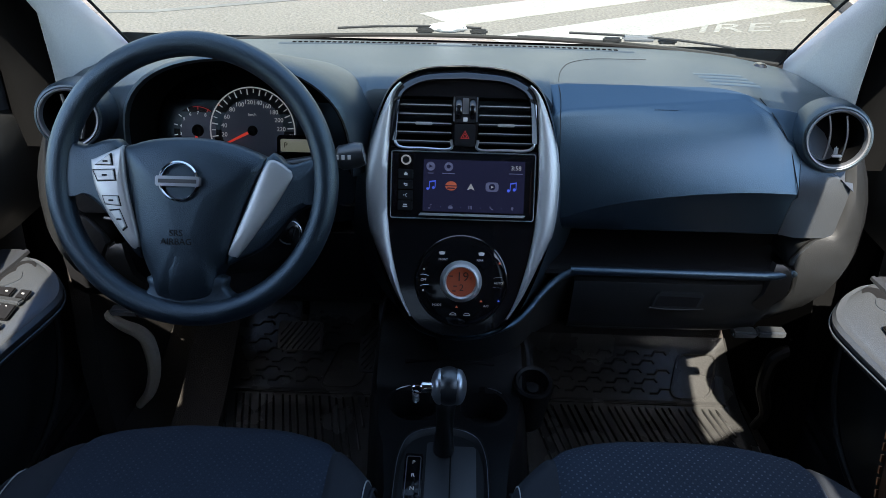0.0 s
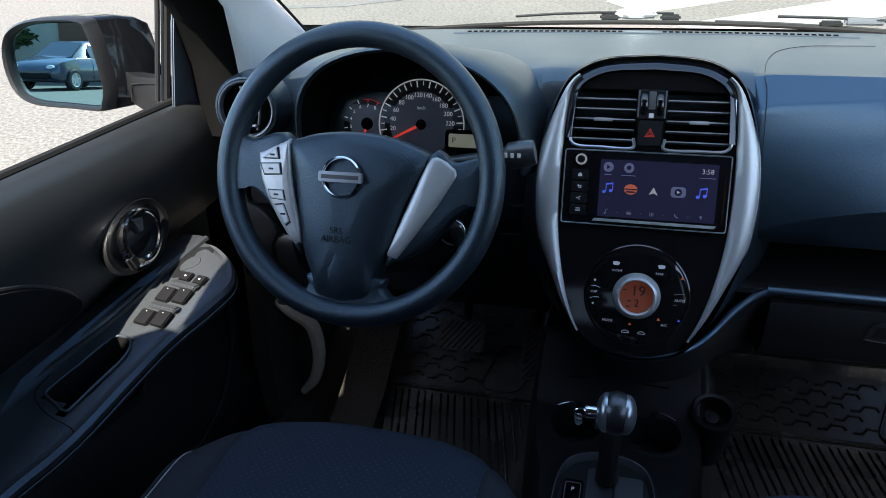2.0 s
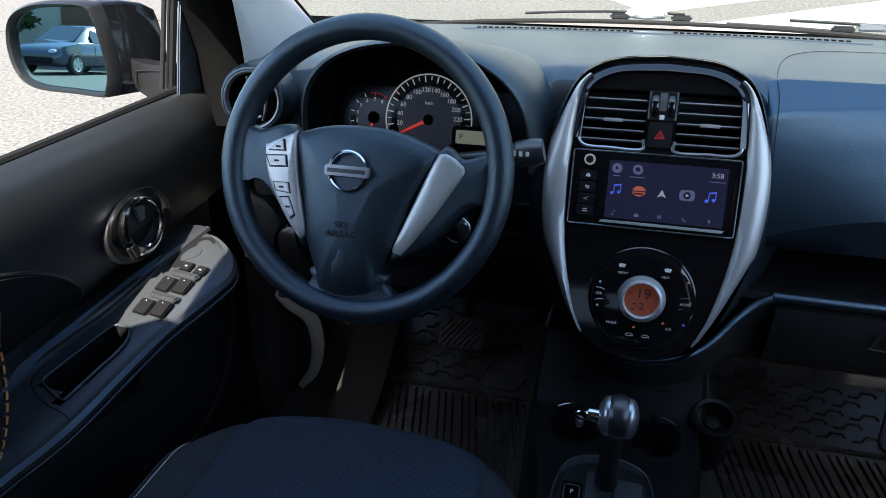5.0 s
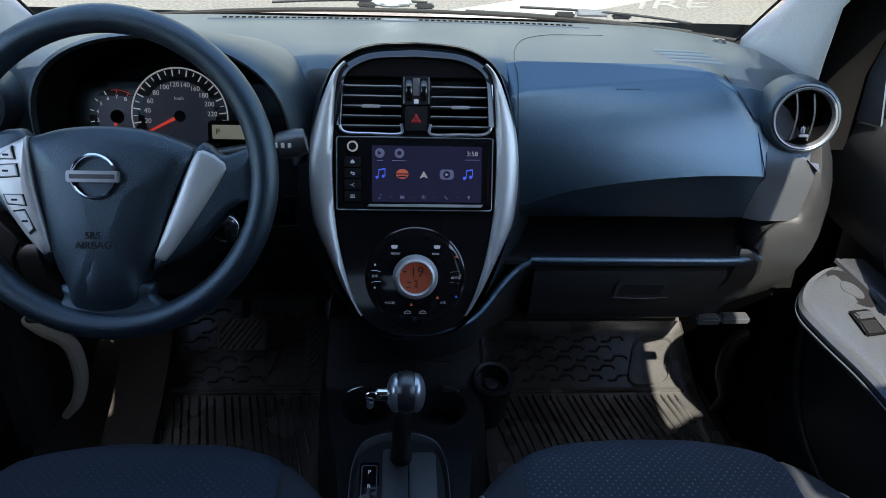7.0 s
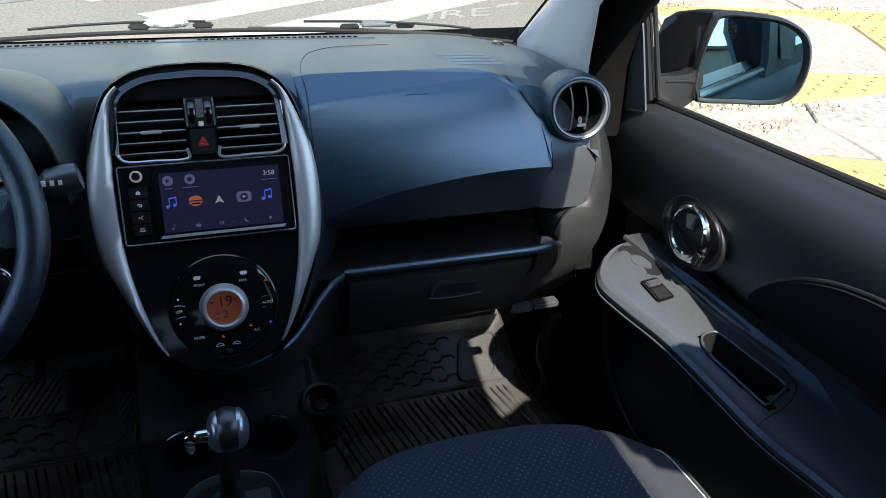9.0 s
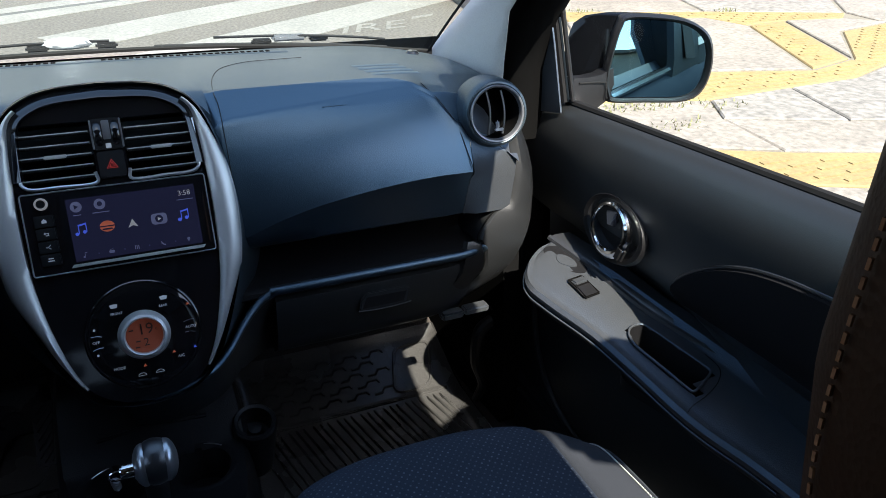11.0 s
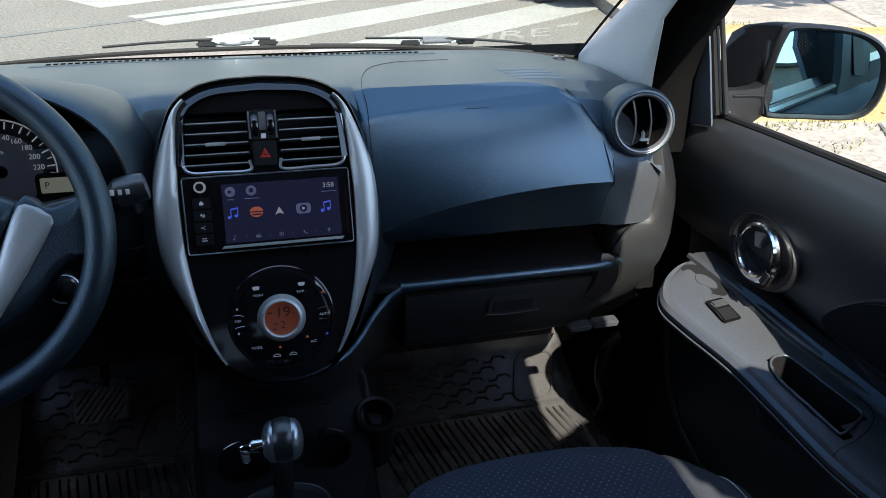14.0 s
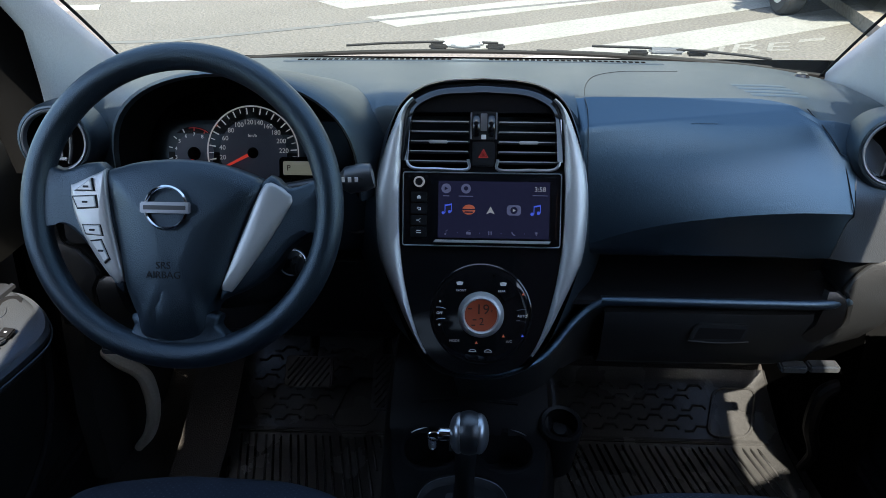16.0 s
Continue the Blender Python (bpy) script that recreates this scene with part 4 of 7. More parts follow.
    part("cloth_inset", bm_grid(rows), M_INSET, d, "black cloth door inset")
    # lower pocket edge
    part("pocket_edge", bm_tube(spline([(X(0.645), 1.10, 0.62), (X(0.640), 1.05, 0.50), (X(0.635), 0.95, 0.43), (X(0.63), 0.75, 0.42), (X(0.63), 0.4, 0.42)], 6), 0.006, 8), M_LOW, d)
    return d


door(-1)
door(1)


def side_mirror(s):
    X = (lambda x: x) if s > 0 else mx
    c = V(X(0.870 if s > 0 else 0.900), 1.135, 0.988)
    th = thing("side_mirror", (X(0.76), 1.13, 0.93), "black exterior door mirror with dusty housing reflecting the street", "side mirror", "door mirrors")
    if s > 0:
        inc, out = (c - V(0.006, 0.152, 1.278)).normalized(), V(-0.20, -1.0, -0.02).normalized()
    else:
        inc, out = (c - V(-0.012, 0.145, 1.294)).normalized(), V(-0.70, -0.80, -0.012).normalized()
    n = (out - inc).normalized()
    m = frame_of(c, V(n.y, -n.x, 0) * -1, n)
    # outline seen from the driver: square inner side, round outer side
    o = s
    pts = [(-0.086, 0.030), (-0.078, 0.058), (-0.070, 0.068), (-0.03, 0.071), (0.04, 0.066), (0.085, 0.045), (0.100, 0.005), (0.092, -0.040), (0.06, -0.062), (-0.02, -0.067), (-0.076, -0.069), (-0.086, -0.060), (-0.094, -0.030)]
    kx = 0.88 if s > 0 else 0.95
    pts = [(x * o * kx, y) for x, y in pts]
    ring = [p.to_2d() for p in spline([(x, y, 0) for x, y in pts], 5, True)]
    part("mirror_glass", bm_prism([(p.x * 0.93, p.y * 0.93) for p in ring], -0.004, 0.0, m), M_MIRROR, th, "bright mirror glass")
    rows = []
    for k, w, sh in ((0.935, -0.006, 0), (0.96, 0.010, 0), (1.0, 0.014, 0), (1.05, 0.008, 0), (1.07, -0.015, 0)):
        rows.append([m @ V(p.x * k, p.y * k, w) for p in ring])
    part("mirror_frame", bm_grid(rows, close_u=True), M_LOW, th, "matt black mirror frame")
    rows = []
    for k, w in ((1.07, -0.015), (1.06, -0.05), (0.98, -0.085), (0.80, -0.115), (0.5, -0.13), (0.02, -0.135)):
        rows.append([c + (m.to_3x3() @ V(p.x * k, p.y * k, -0.015)) + V(-s * 0.62, 0.78, -0.05) * (-0.015 - w) * 0.95 for p in ring])
    part("housing", bm_grid(rows, close_u=True), M_PAINT, th, "glossy dark housing")
    arm_rows = [[V(X(x), y, z + h), V(X(x), y + 0.03, z + h * 0.9), V(X(x), y + 0.06, z), V(X(x), y + 0.03, z - h), V(X(x), y, z - h * 0.9), V(X(x), y - 0.006, z)] for x, y, z, h in ((0.715, 1.150, 0.932, 0.034), (0.745, 1.150, 0.932, 0.033), (0.775, 1.155, 0.936, 0.030), (0.805, 1.165, 0.945, 0.028), (0.83, 1.18, 0.955, 0.024))]
    part("arm", bm_grid(arm_rows, close_u=True), M_LOW, th)
    part("arm_line", bm_tube([(X(0.725), 1.146, 0.958), (X(0.76), 1.147, 0.957), (X(0.782), 1.150, 0.954), (X(0.788), 1.150, 0.925)], 0.0014, 6), M_SEAL, th)
    return c, out


left_c, left_out = side_mirror(-1)
side_mirror(1)

# what the driver's mirror shows: a parked car, a plastered house, shrubs
lo = Vector((left_out.x, left_out.y)).normalized()
lp = Vector((left_c.x, left_c.y)) + lo * 25.0
parked_car((lp.x + 0.38, lp.y - 0.33, 0.0), radians(-3), "dark slate blue hatchback parked across the street", M_SUV)
hp = Vector((left_c.x, left_c.y)) + lo * 31.0
hm = Matrix.Translation((hp.x, hp.y, 0)) @ Matrix.Rotation(math.atan2(lo.y, lo.x) - math.pi / 2, 4, 'Z')
house = thing("house", (hp.x, hp.y, 0), "low plastered house with a brown shuttered window", "house")
part("wall", bm_box((2, 0.2, 2.2), (16, 0.4, 4.4), 0.02, hm), M_WALL, house)
part("roof_edge", bm_box((2, 0.0, 4.45), (16.6, 0.9, 0.14), 0.02, hm), M_WOOD, house)
for x in (-5.4, -1.2, 3.4):
    w = part("window", bm_box((x, -0.03, 1.75), (2.2, 0.12, 1.3), 0.02, hm), M_WOOD, house)
    for i in range(8):
        part("shutter_slat", bm_box((x, -0.10, 1.2 + 0.155 * i), (2.0, 0.03, 0.10), 0.005, hm), M_WOOD, w)


def leafy(center, size, k, leaf=0.07):
    bm = bmesh.new()
    for _ in range(k):
        d = V(random.gauss(0, 1), random.gauss(0, 1), random.gauss(0, 1)).normalized() * random.uniform(0.35, 1.0)
        lump = 0.75 + 0.4 * noise.noise(d * 2.3 + V(*center))
        p = V(center[0] + d.x * size[0] * lump, center[1] + d.y * size[1] * lump, center[2] + d.z * size[2] * lump)
        a = V(random.gauss(0, 1), random.gauss(0, 1), random.gauss(0, 1)).normalized()
        b = a.orthogonal().normalized()
        s = leaf * random.uniform(0.6, 1.4)
        bm.faces.new([bm.verts.new(p + a * s), bm.verts.new(p + b * s * 0.5), bm.verts.new(p - a * s), bm.verts.new(p - b * s * 0.5)])
    return bm


def tree(at, h, crown, label, k=2600):
    t = thing("tree", at, label, "tree")
    x, y, z = at
    trunk = bm_tube([(x, y, z), (x + 0.05, y, z + h * 0.4), (x - 0.03, y + 0.05, z + h * 0.75)], [0.16, 0.12, 0.07], 10)
    limbs = [bm_tube([(x, y, z + h * 0.45), (x + dx * 0.5, y + dy * 0.5, z + h * 0.62), (x + dx, y + dy, z + h * 0.8)], [0.07, 0.05, 0.025], 7) for dx, dy in ((crown * 0.5, 0.2), (-crown * 0.5, 0.1), (0.1, crown * 0.5), (-0.1, -crown * 0.5))]
    part("trunk", bm_join(trunk, *limbs), M_BARK, t)
    part("crown", leafy((x, y, z + h * 0.82), (crown, crown, h * 0.26), k, 0.12), M_TREE, t)
    return t


# low shaded building behind, far down the street
block = thing("building", (4, -24, 0), "shaded grey building down the street", "building")
part("wall", bm_box((11, -24, 2.3), (34, 1.0, 4.6), 0.05), M_WALL, block)
part("roof_edge", bm_box((11, -23.9, 4.65), (34.4, 1.4, 0.14), 0.02), M_CONC, block)
for i in range(13):
    for k in range(1):
        w = part("window", bm_box((-4.0 + 2.4 * i, -23.47, 2.0 + 3.2 * k), (1.5, 0.08, 1.6), 0.02), M_DARKGLASS, block)
        part("window_sill", bm_box((-4.0 + 2.4 * i, -23.42, 1.12 + 3.2 * k), (1.7, 0.2, 0.08), 0.01), M_CONC, w)
side = Vector((-lo.y, lo.x))
tp = Vector((left_c.x, left_c.y)) + lo * 29.5 - side * 1.5
tree((tp.x, tp.y, 0), 2.0, 1.0, "small dark green tree in front of the house")

# unseen plain building ahead, added to grey what the dash top reflects
front_block = thing("building", (0, 34, 0), "unseen plain grey building across the street, added for dash reflections", "building")
part("wall", bm_box((0, 34, 9.5), (80, 1.0, 19.0), 0.05), M_GREYWALL, front_block)
for i in range(14):
    for k in range(5):
        w = part("window", bm_box((-29 + 4.4 * i, 33.47, 2.4 + 3.6 * k), (2.0, 0.08, 2.0), 0.02), M_DARKGLASS, front_block)
        part("window_sill", bm_box((-29 + 4.4 * i, 33.42, 1.32 + 3.6 * k), (2.2, 0.2, 0.08), 0.01), M_CONC, w)
# unseen tree on the pavement, added to shade the crossing's far side
shade = thing("tree", (5.5, 7.5, 0.0), "unseen leafy tree on the pavement, added to shade the crossing", "tree")
part("trunk", bm_join(bm_tube([(5.5, 7.5, 0.10), (5.48, 7.4, 1.2), (5.35, 7.0, 2.1), (5.1, 6.4, 2.8)], [0.13, 0.10, 0.08, 0.05], 10),
                      bm_tube([(5.35, 7.0, 2.1), (5.0, 6.6, 2.6), (4.2, 6.0, 3.2), (3.4, 5.6, 3.5)], [0.06, 0.045, 0.03, 0.01], 8),
                      bm_tube([(5.1, 6.4, 2.7), (4.9, 5.6, 3.2), (4.8, 4.8, 3.6)], [0.05, 0.03, 0.01], 8),
                      bm_tube([(5.1, 6.4, 2.7), (5.8, 6.0, 3.2), (6.4, 5.6, 3.5)], [0.045, 0.03, 0.01], 8)), M_BARK, shade)
part("crown", leafy((4.80, 5.70, 3.3), (2.7, 1.9, 1.0), 16000, 0.16), M_TREE, shade)

# ---- dashboard ----
P_PASS = [(1.53, 0.955), (1.47, 0.972), (1.41, 0.984), (1.30, 0.994), (1.20, 0.999), (1.145, 0.999), (1.115, 0.993), (1.083, 0.976), (1.060, 0.948), (1.038, 0.912), (1.024, 0.872), (1.032, 0.832), (1.046, 0.806), (1.066, 0.790), (1.12, 0.787), (1.16, 0.80)]
P_MID = [(1.53, 0.955), (1.47, 0.972), (1.41, 0.984), (1.30, 0.994), (1.20, 1.000), (1.160, 1.002), (1.130, 1.000), (1.108, 0.992), (1.098, 0.975), (1.095, 0.94), (1.095, 0.90), (1.095, 0.86), (1.095, 0.83), (1.10, 0.80), (1.12, 0.787), (1.16, 0.80)]
P_DRV = [(1.53, 0.955), (1.47, 0.972), (1.41, 0.984), (1.30, 0.994), (1.20, 0.998), (1.150, 0.995), (1.120, 0.985), (1.100, 0.965), (1.090, 0.94), (1.082, 0.90), (1.078, 0.86), (1.075, 0.83), (1.078, 0.80), (1.085, 0.785), (1.12, 0.78), (1.16, 0.80)]


def lerp_prof(a, b, t):
    t = max(0.0, min(1.0, t))
    t = t * t * (3 - 2 * t)
    return [(p[0] + (q[0] - p[0]) * t, p[1] + (q[1] - p[1]) * t) for p, q in zip(a, b)]


def creased(x):
    """Passenger profile with a soft crease that climbs towards the door; below it the pad tucks under."""
    zc = 0.826 + 0.057 * (1 - math.exp(-(max(0.150, x) - 0.150) / 0.11))
    p = list(P_PASS)
    z = zc + 0.005
    y = 1.024 + (0.15 * (z - 0.872) if z > 0.872 else 0.20 * (0.872 - z))
    p[10] = (y, z)
    p[11] = (y + 0.012, zc - 0.014)
    p[12] = (max(1.056, y + 0.012 + 0.3 * (p[11][1] - 0.803)), 0.803)
    p[13] = (1.080, 0.789)
    return p


def dash_prof(x):
    if x < -0.13:
        p = lerp_prof(P_MID, P_DRV, (-0.13 - x) / 0.05)
    elif x < 0.112:
        p = P_MID
    else:
        p = lerp_prof(P_MID, creased(x), (x - 0.112) / 0.022)
    e = abs(x - XC)
    back = 0.10 * (max(0.0, e - 0.25) / 0.35) ** 2.2            # windshield foot bows back at the sides
    drop = 0.030 * (max(0.0, e - 0.40) / 0.22) ** 2
    turn = 0.045 * (max(0.0, e - 0.47) / 0.13) ** 2              # end sweeps away to the door
    out = []
    for i, (y, z) in enumerate(p):
        k = max(0.0, 1 - i / 3.5)
        out.append(V(x, y - back * k + turn * min(1, i / 6), z - drop * (1 if i < 9 else max(0, 1 - (i - 9) / 4))))
    return out


dash = thing("dashboard", (0, 1.2, 0.62), "dark grained plastic dashboard with a sunlit top", "dashboard")
xs = sorted({round(-0.645 + 0.02 * i, 4) for i in range(63)} | {0.112, 0.118, 0.125, 0.132, 0.14, 0.148, 0.155, 0.36, 0.37, 0.38, 0.39, 0.40, 0.41, 0.42, 0.43, 0.44, 0.45, -0.13, -0.14, 0.60})


def pad_row(x):
    """Profile with the two fine creases of the passenger pad, which run together towards the door."""
    q = dash_prof(x)
    k = max(0.0, min(1.0, (x - 0.125) / 0.02)) * max(0.0, min(1.0, (0.50 - x) / 0.04))
    ya = 1.134 - 0.045 * max(0.0, (x - 0.35) / 0.09) ** 2
    yb = min(ya - 0.010, 1.082 + 0.10 * (x - 0.14))
    ya, yb = max(ya, 1.095), max(min(yb, ya - 0.008), 1.060)
    za, zb = dash_line(q, ya) + 0.0030 * k, dash_line(q, yb) + 0.0022 * k
    top = [p for p in q[:9] if p.y > ya + 0.012]
    mid = [V(x, ya + 0.004, za - 0.0001), V(x, ya, za), V(x, ya - 0.003, za - 0.0010 * k - 0.0001)]
    mid += [V(x, yb + 0.003, zb + 0.0007 * k), V(x, yb, zb), V(x, yb - 0.004, zb - 0.0026 * k - 0.0005)]
    low = [p for p in q[4:9] if p.y < yb - 0.012]
    while len(top) < 6:
        top.append(top[-1].lerp(mid[0], 0.5))
    while len(low) < 3:
        low.insert(0, mid[-1].lerp(low[0] if low else q[9], 0.5))
    return top[:6] + mid + low[-3:] + q[9:]


def dash_line(q, y):
    for a, b in zip(q, q[1:]):
        if b.y <= y <= a.y:
            return b.z + (a.z - b.z) * (y - b.y) / (a.y - b.y)
    return 0.99


part("upper_pad", bm_grid([dash_prof(x) for x in xs if x <= 0.126]), M_DASH, dash)
pads = [pad_row(x) for x in xs if 0.124 < x <= 0.556]
part("passenger_top", bm_grid([r[:8] for r in pads]), M_DASH, dash)
part("passenger_pad", bm_grid([r[7:] for r in pads if r[0].x < 0.477]), M_PAD, dash)
ends = [list(r) for r in pads if r[0].x > 0.474]
for r in ends:                                                   # the crease fades out beyond the cover seam
    k = max(0.0, min(1.0, (r[0].x - 0.475) / 0.020))
    for j in (-6, -5, -4):
        f = (r[-7].z - r[j].z) / (r[-7].z - r[-3].z)
        r[j] = r[j].lerp(V(r[j].x, r[-7].y + 0.012 * f ** 2, r[j].z), k)
    fwd = 0.034 * (max(0.0, r[0].x - XC - 0.47) / 0.13) ** 2
    for j in range(-9, -3):
        r[j] = r[j] - V(0, fwd, 0)
# pad beyond the seam takes the paler plastic to look sunlit
part("pad_end", bm_grid([r[7:] for r in ends]), M_ARM, dash, "grained end of the pad, paled for sunlight")
# airbag cover seam on the passenger side
for i0, i1 in ((6, 13),):
    line = spline([dash_prof(xk)[k] for k, xk in zip(range(i0, i1 + 1), (0.425, 0.440, 0.458, 0.468, 0.474, 0.477, 0.480, 0.482))], 4)
    part("cover_seam", bm_tube([p + V(0, -0.0006, 0.0002) for p in line], 0.0007, 6), M_LOW, dash)
# airbag vent marks on top, flush with the pad


def dash_z(x, y):
    q = dash_prof(x)
    for a, b in zip(q, q[1:]):
        if b.y <= y <= a.y:
            return b.z + (a.z - b.z) * (y - b.y) / (a.y - b.y)
    return 0.99


for i in range(4):
    y0 = 1.214 - 0.017 * i
    rows = [[V(x, y0 - 0.05 * (x - 0.36) + dy, dash_z(x, y0 - 0.05 * (x - 0.36) + dy) + dz) for dy, dz in ((0.0, 0.0002), (-0.001, 0.0005), (-0.013, 0.0005), (-0.014, 0.0002))] for x in [0.352 + 0.004 * i + 0.0092 * k for k in range(9)]]
    part("top_mark", bm_grid(rows), M_PAD, dash)
for i in range(7):
    part("embossed_mark", bm_box((0.272 + 0.005 * i, 1.089, dash_z(0.28, 1.089) - 0.0001), (0.003, 0.005, 0.0006)), M_DASH, dash)
line = spline([V(x, y, dash_z(x, y) + 0.0004) for x, y in ((0.300, 1.302), (0.259, 1.300), (0.211, 1.295), (0.170, 1.263), (0.148, 1.204), (0.138, 1.14))] + [V(0.137, 1.095, 0.991), V(0.136, 1.06, 0.958), V(0.136, 1.035, 0.915)], 6)
part("airbag_seam", bm_tube([p - V(0, 0, 0.0003) for p in line], 0.0006, 6), M_LOW, dash)
# defroster outlet along the windshield
def grille_y(x):
    return 1.402 - 0.10 * (abs(x - XC) / 0.58) ** 2.4


rows = [[V(x, grille_y(x) + dy, dash_z(x, grille_y(x) + dy) + dz) for dy, dz in ((-0.012, 0.0002), (-0.009, 0.0012), (0.011, 0.0016), (0.015, 0.0002))] for x in [-0.33 + 0.025 * i for i in range(26)]]
grille = part("defroster_grille", bm_grid(rows), M_DASH, dash)
for x in [-0.305 + 0.0100 * i for i in range(58)]:
    if abs(x + 0.02) < 0.028:
        continue
    y = grille_y(x)
    # black box on the grille, painted as the shade of an open slot
    part("slot", bm_box((x, y, dash_z(x, y) + 0.0012), (0.0066, 0.0090, 0.0016), 0.0), M_HOLE, grille)
# small sun sensor
part("sun_sensor", bm_rev([(0.0, 0.006), (0.008, 0.005), (0.012, 0.0)], T(0.497, 1.320, 0.983), 16), M_GLOSS, dash)

# lower passenger side: open shelf, lip and glove box
shelf = [(1.165, 0.80), (1.160, 0.755), (1.130, 0.738), (1.060, 0.744), (1.044, 0.7445), (1.036, 0.741), (1.034, 0.735), (1.040, 0.728), (1.052, 0.724)]
part("shelf", bm_grid([[V(x, y + 0.03 * max(0, (x - 0.46) / 0.08) ** 2, z) for y, z in shelf] for x in (0.12, 0.17, 0.25, 0.35, 0.45, 0.48, 0.51, 0.54)]), M_LOW, dash)
gl = [(1.052, 0.722), (1.042, 0.718), (1.040, 0.708), (1.046, 0.66), (1.058, 0.625), (1.075, 0.610), (1.12, 0.600), (1.30, 0.60)]
gbox = part("glovebox_door", bm_grid([[V(x + 0.030 * max(0.0, (x - 0.40) / 0.076) * max(0.0, min(1.0, (z - 0.60) / 0.11)), y + 0.022 * max(0, (x - 0.40) / 0.10) ** 2, z) for y, z in gl] for x in (0.178, 0.182, 0.25, 0.32, 0.40, 0.44, 0.472, 0.476)]), M_DOOR, dash)
hm2 = frame_of((0.338, 1.038, 0.690), (1, 0, 0), (0, -1, 0.12))
hd = part("glovebox_handle", bm_prism([(-0.040, -0.013), (-0.028, -0.017), (0.026, -0.017), (0.036, -0.012), (0.043, 0.010), (0.038, 0.015), (-0.026, 0.015), (-0.034, 0.008)], 0.0, 0.0025, hm2, 0.0015), M_DOOR, gbox)
part("handle_slot", bm_prism([(-0.034, -0.009), (0.032, -0.009), (0.038, 0.008), (-0.027, 0.009)], 0.0015, 0.0030, hm2, 0.0006), M_LOW, hd)
part("handle_lip", bm_tube([hm2 @ V(-0.042 + 0.0084 * i, -0.010 - 0.0025 * math.sin(math.pi * i / 10), 0.007) for i in range(11)], 0.0014, 6), M_LOW, hd)
part("bottom_line", bm_tube([(0.19, 1.085, 0.604), (0.30, 1.083, 0.604), (0.46, 1.09, 0.606)], 0.002, 6), M_SOFT, gbox)
part("shelf_lip", bm_tube([V(x, 1.0375 + 0.03 * max(0, (x - 0.46) / 0.08) ** 2, 0.7395) for x in (0.17, 0.20, 0.25, 0.30, 0.35, 0.40, 0.44, 0.46, 0.48, 0.50, 0.52)], 0.0070, 12), M_PAD, dash)
# sweep from the shelf lip down beside the centre stack
sweep = spline([(0.176, 1.038, 0.7375), (0.166, 1.036, 0.7345), (0.150, 1.030, 0.727), (0.126, 1.012, 0.711), (0.104, 0.990, 0.693), (0.080, 0.962, 0.688), (0.050, 0.946, 0.684), (0.008, 0.937, 0.681), (-0.035, 0.940, 0.687)], 4)
part("lip_sweep", bm_tube(sweep, [0.0068 - 0.0038 * i / (len(sweep) - 1) for i in range(len(sweep))], 12), M_PAD, dash)
part("inner_cheek", bm_grid([[p + V(0.001, 0.004, -0.003), p + V(0.004, 0.012, -0.022), V(p.x + 0.010, p.y + 0.035, p.z - 0.070), V(p.x + 0.014, max(p.y + 0.06, 1.06), 0.605), V(p.x + 0.014, 1.20, 0.598)] for p in sweep]), M_DOOR, dash)
part("knee_panel", bm_grid([[V(x, y, z) for y, z in ((1.16, 0.80), (1.12, 0.782), (1.095, 0.76), (1.088, 0.70), (1.095, 0.64), (1.13, 0.605), (1.30, 0.60))] for x in (-0.645, -0.5, -0.3, -0.13)]), M_LOW, dash)
part("inner_knee", bm_grid([[V(x, y, z) for y, z in ((1.16, 0.80), (1.13, 0.72), (1.12, 0.64), (1.30, 0.60))] for x in (0.11, 0.18)]), M_LOW, dash)

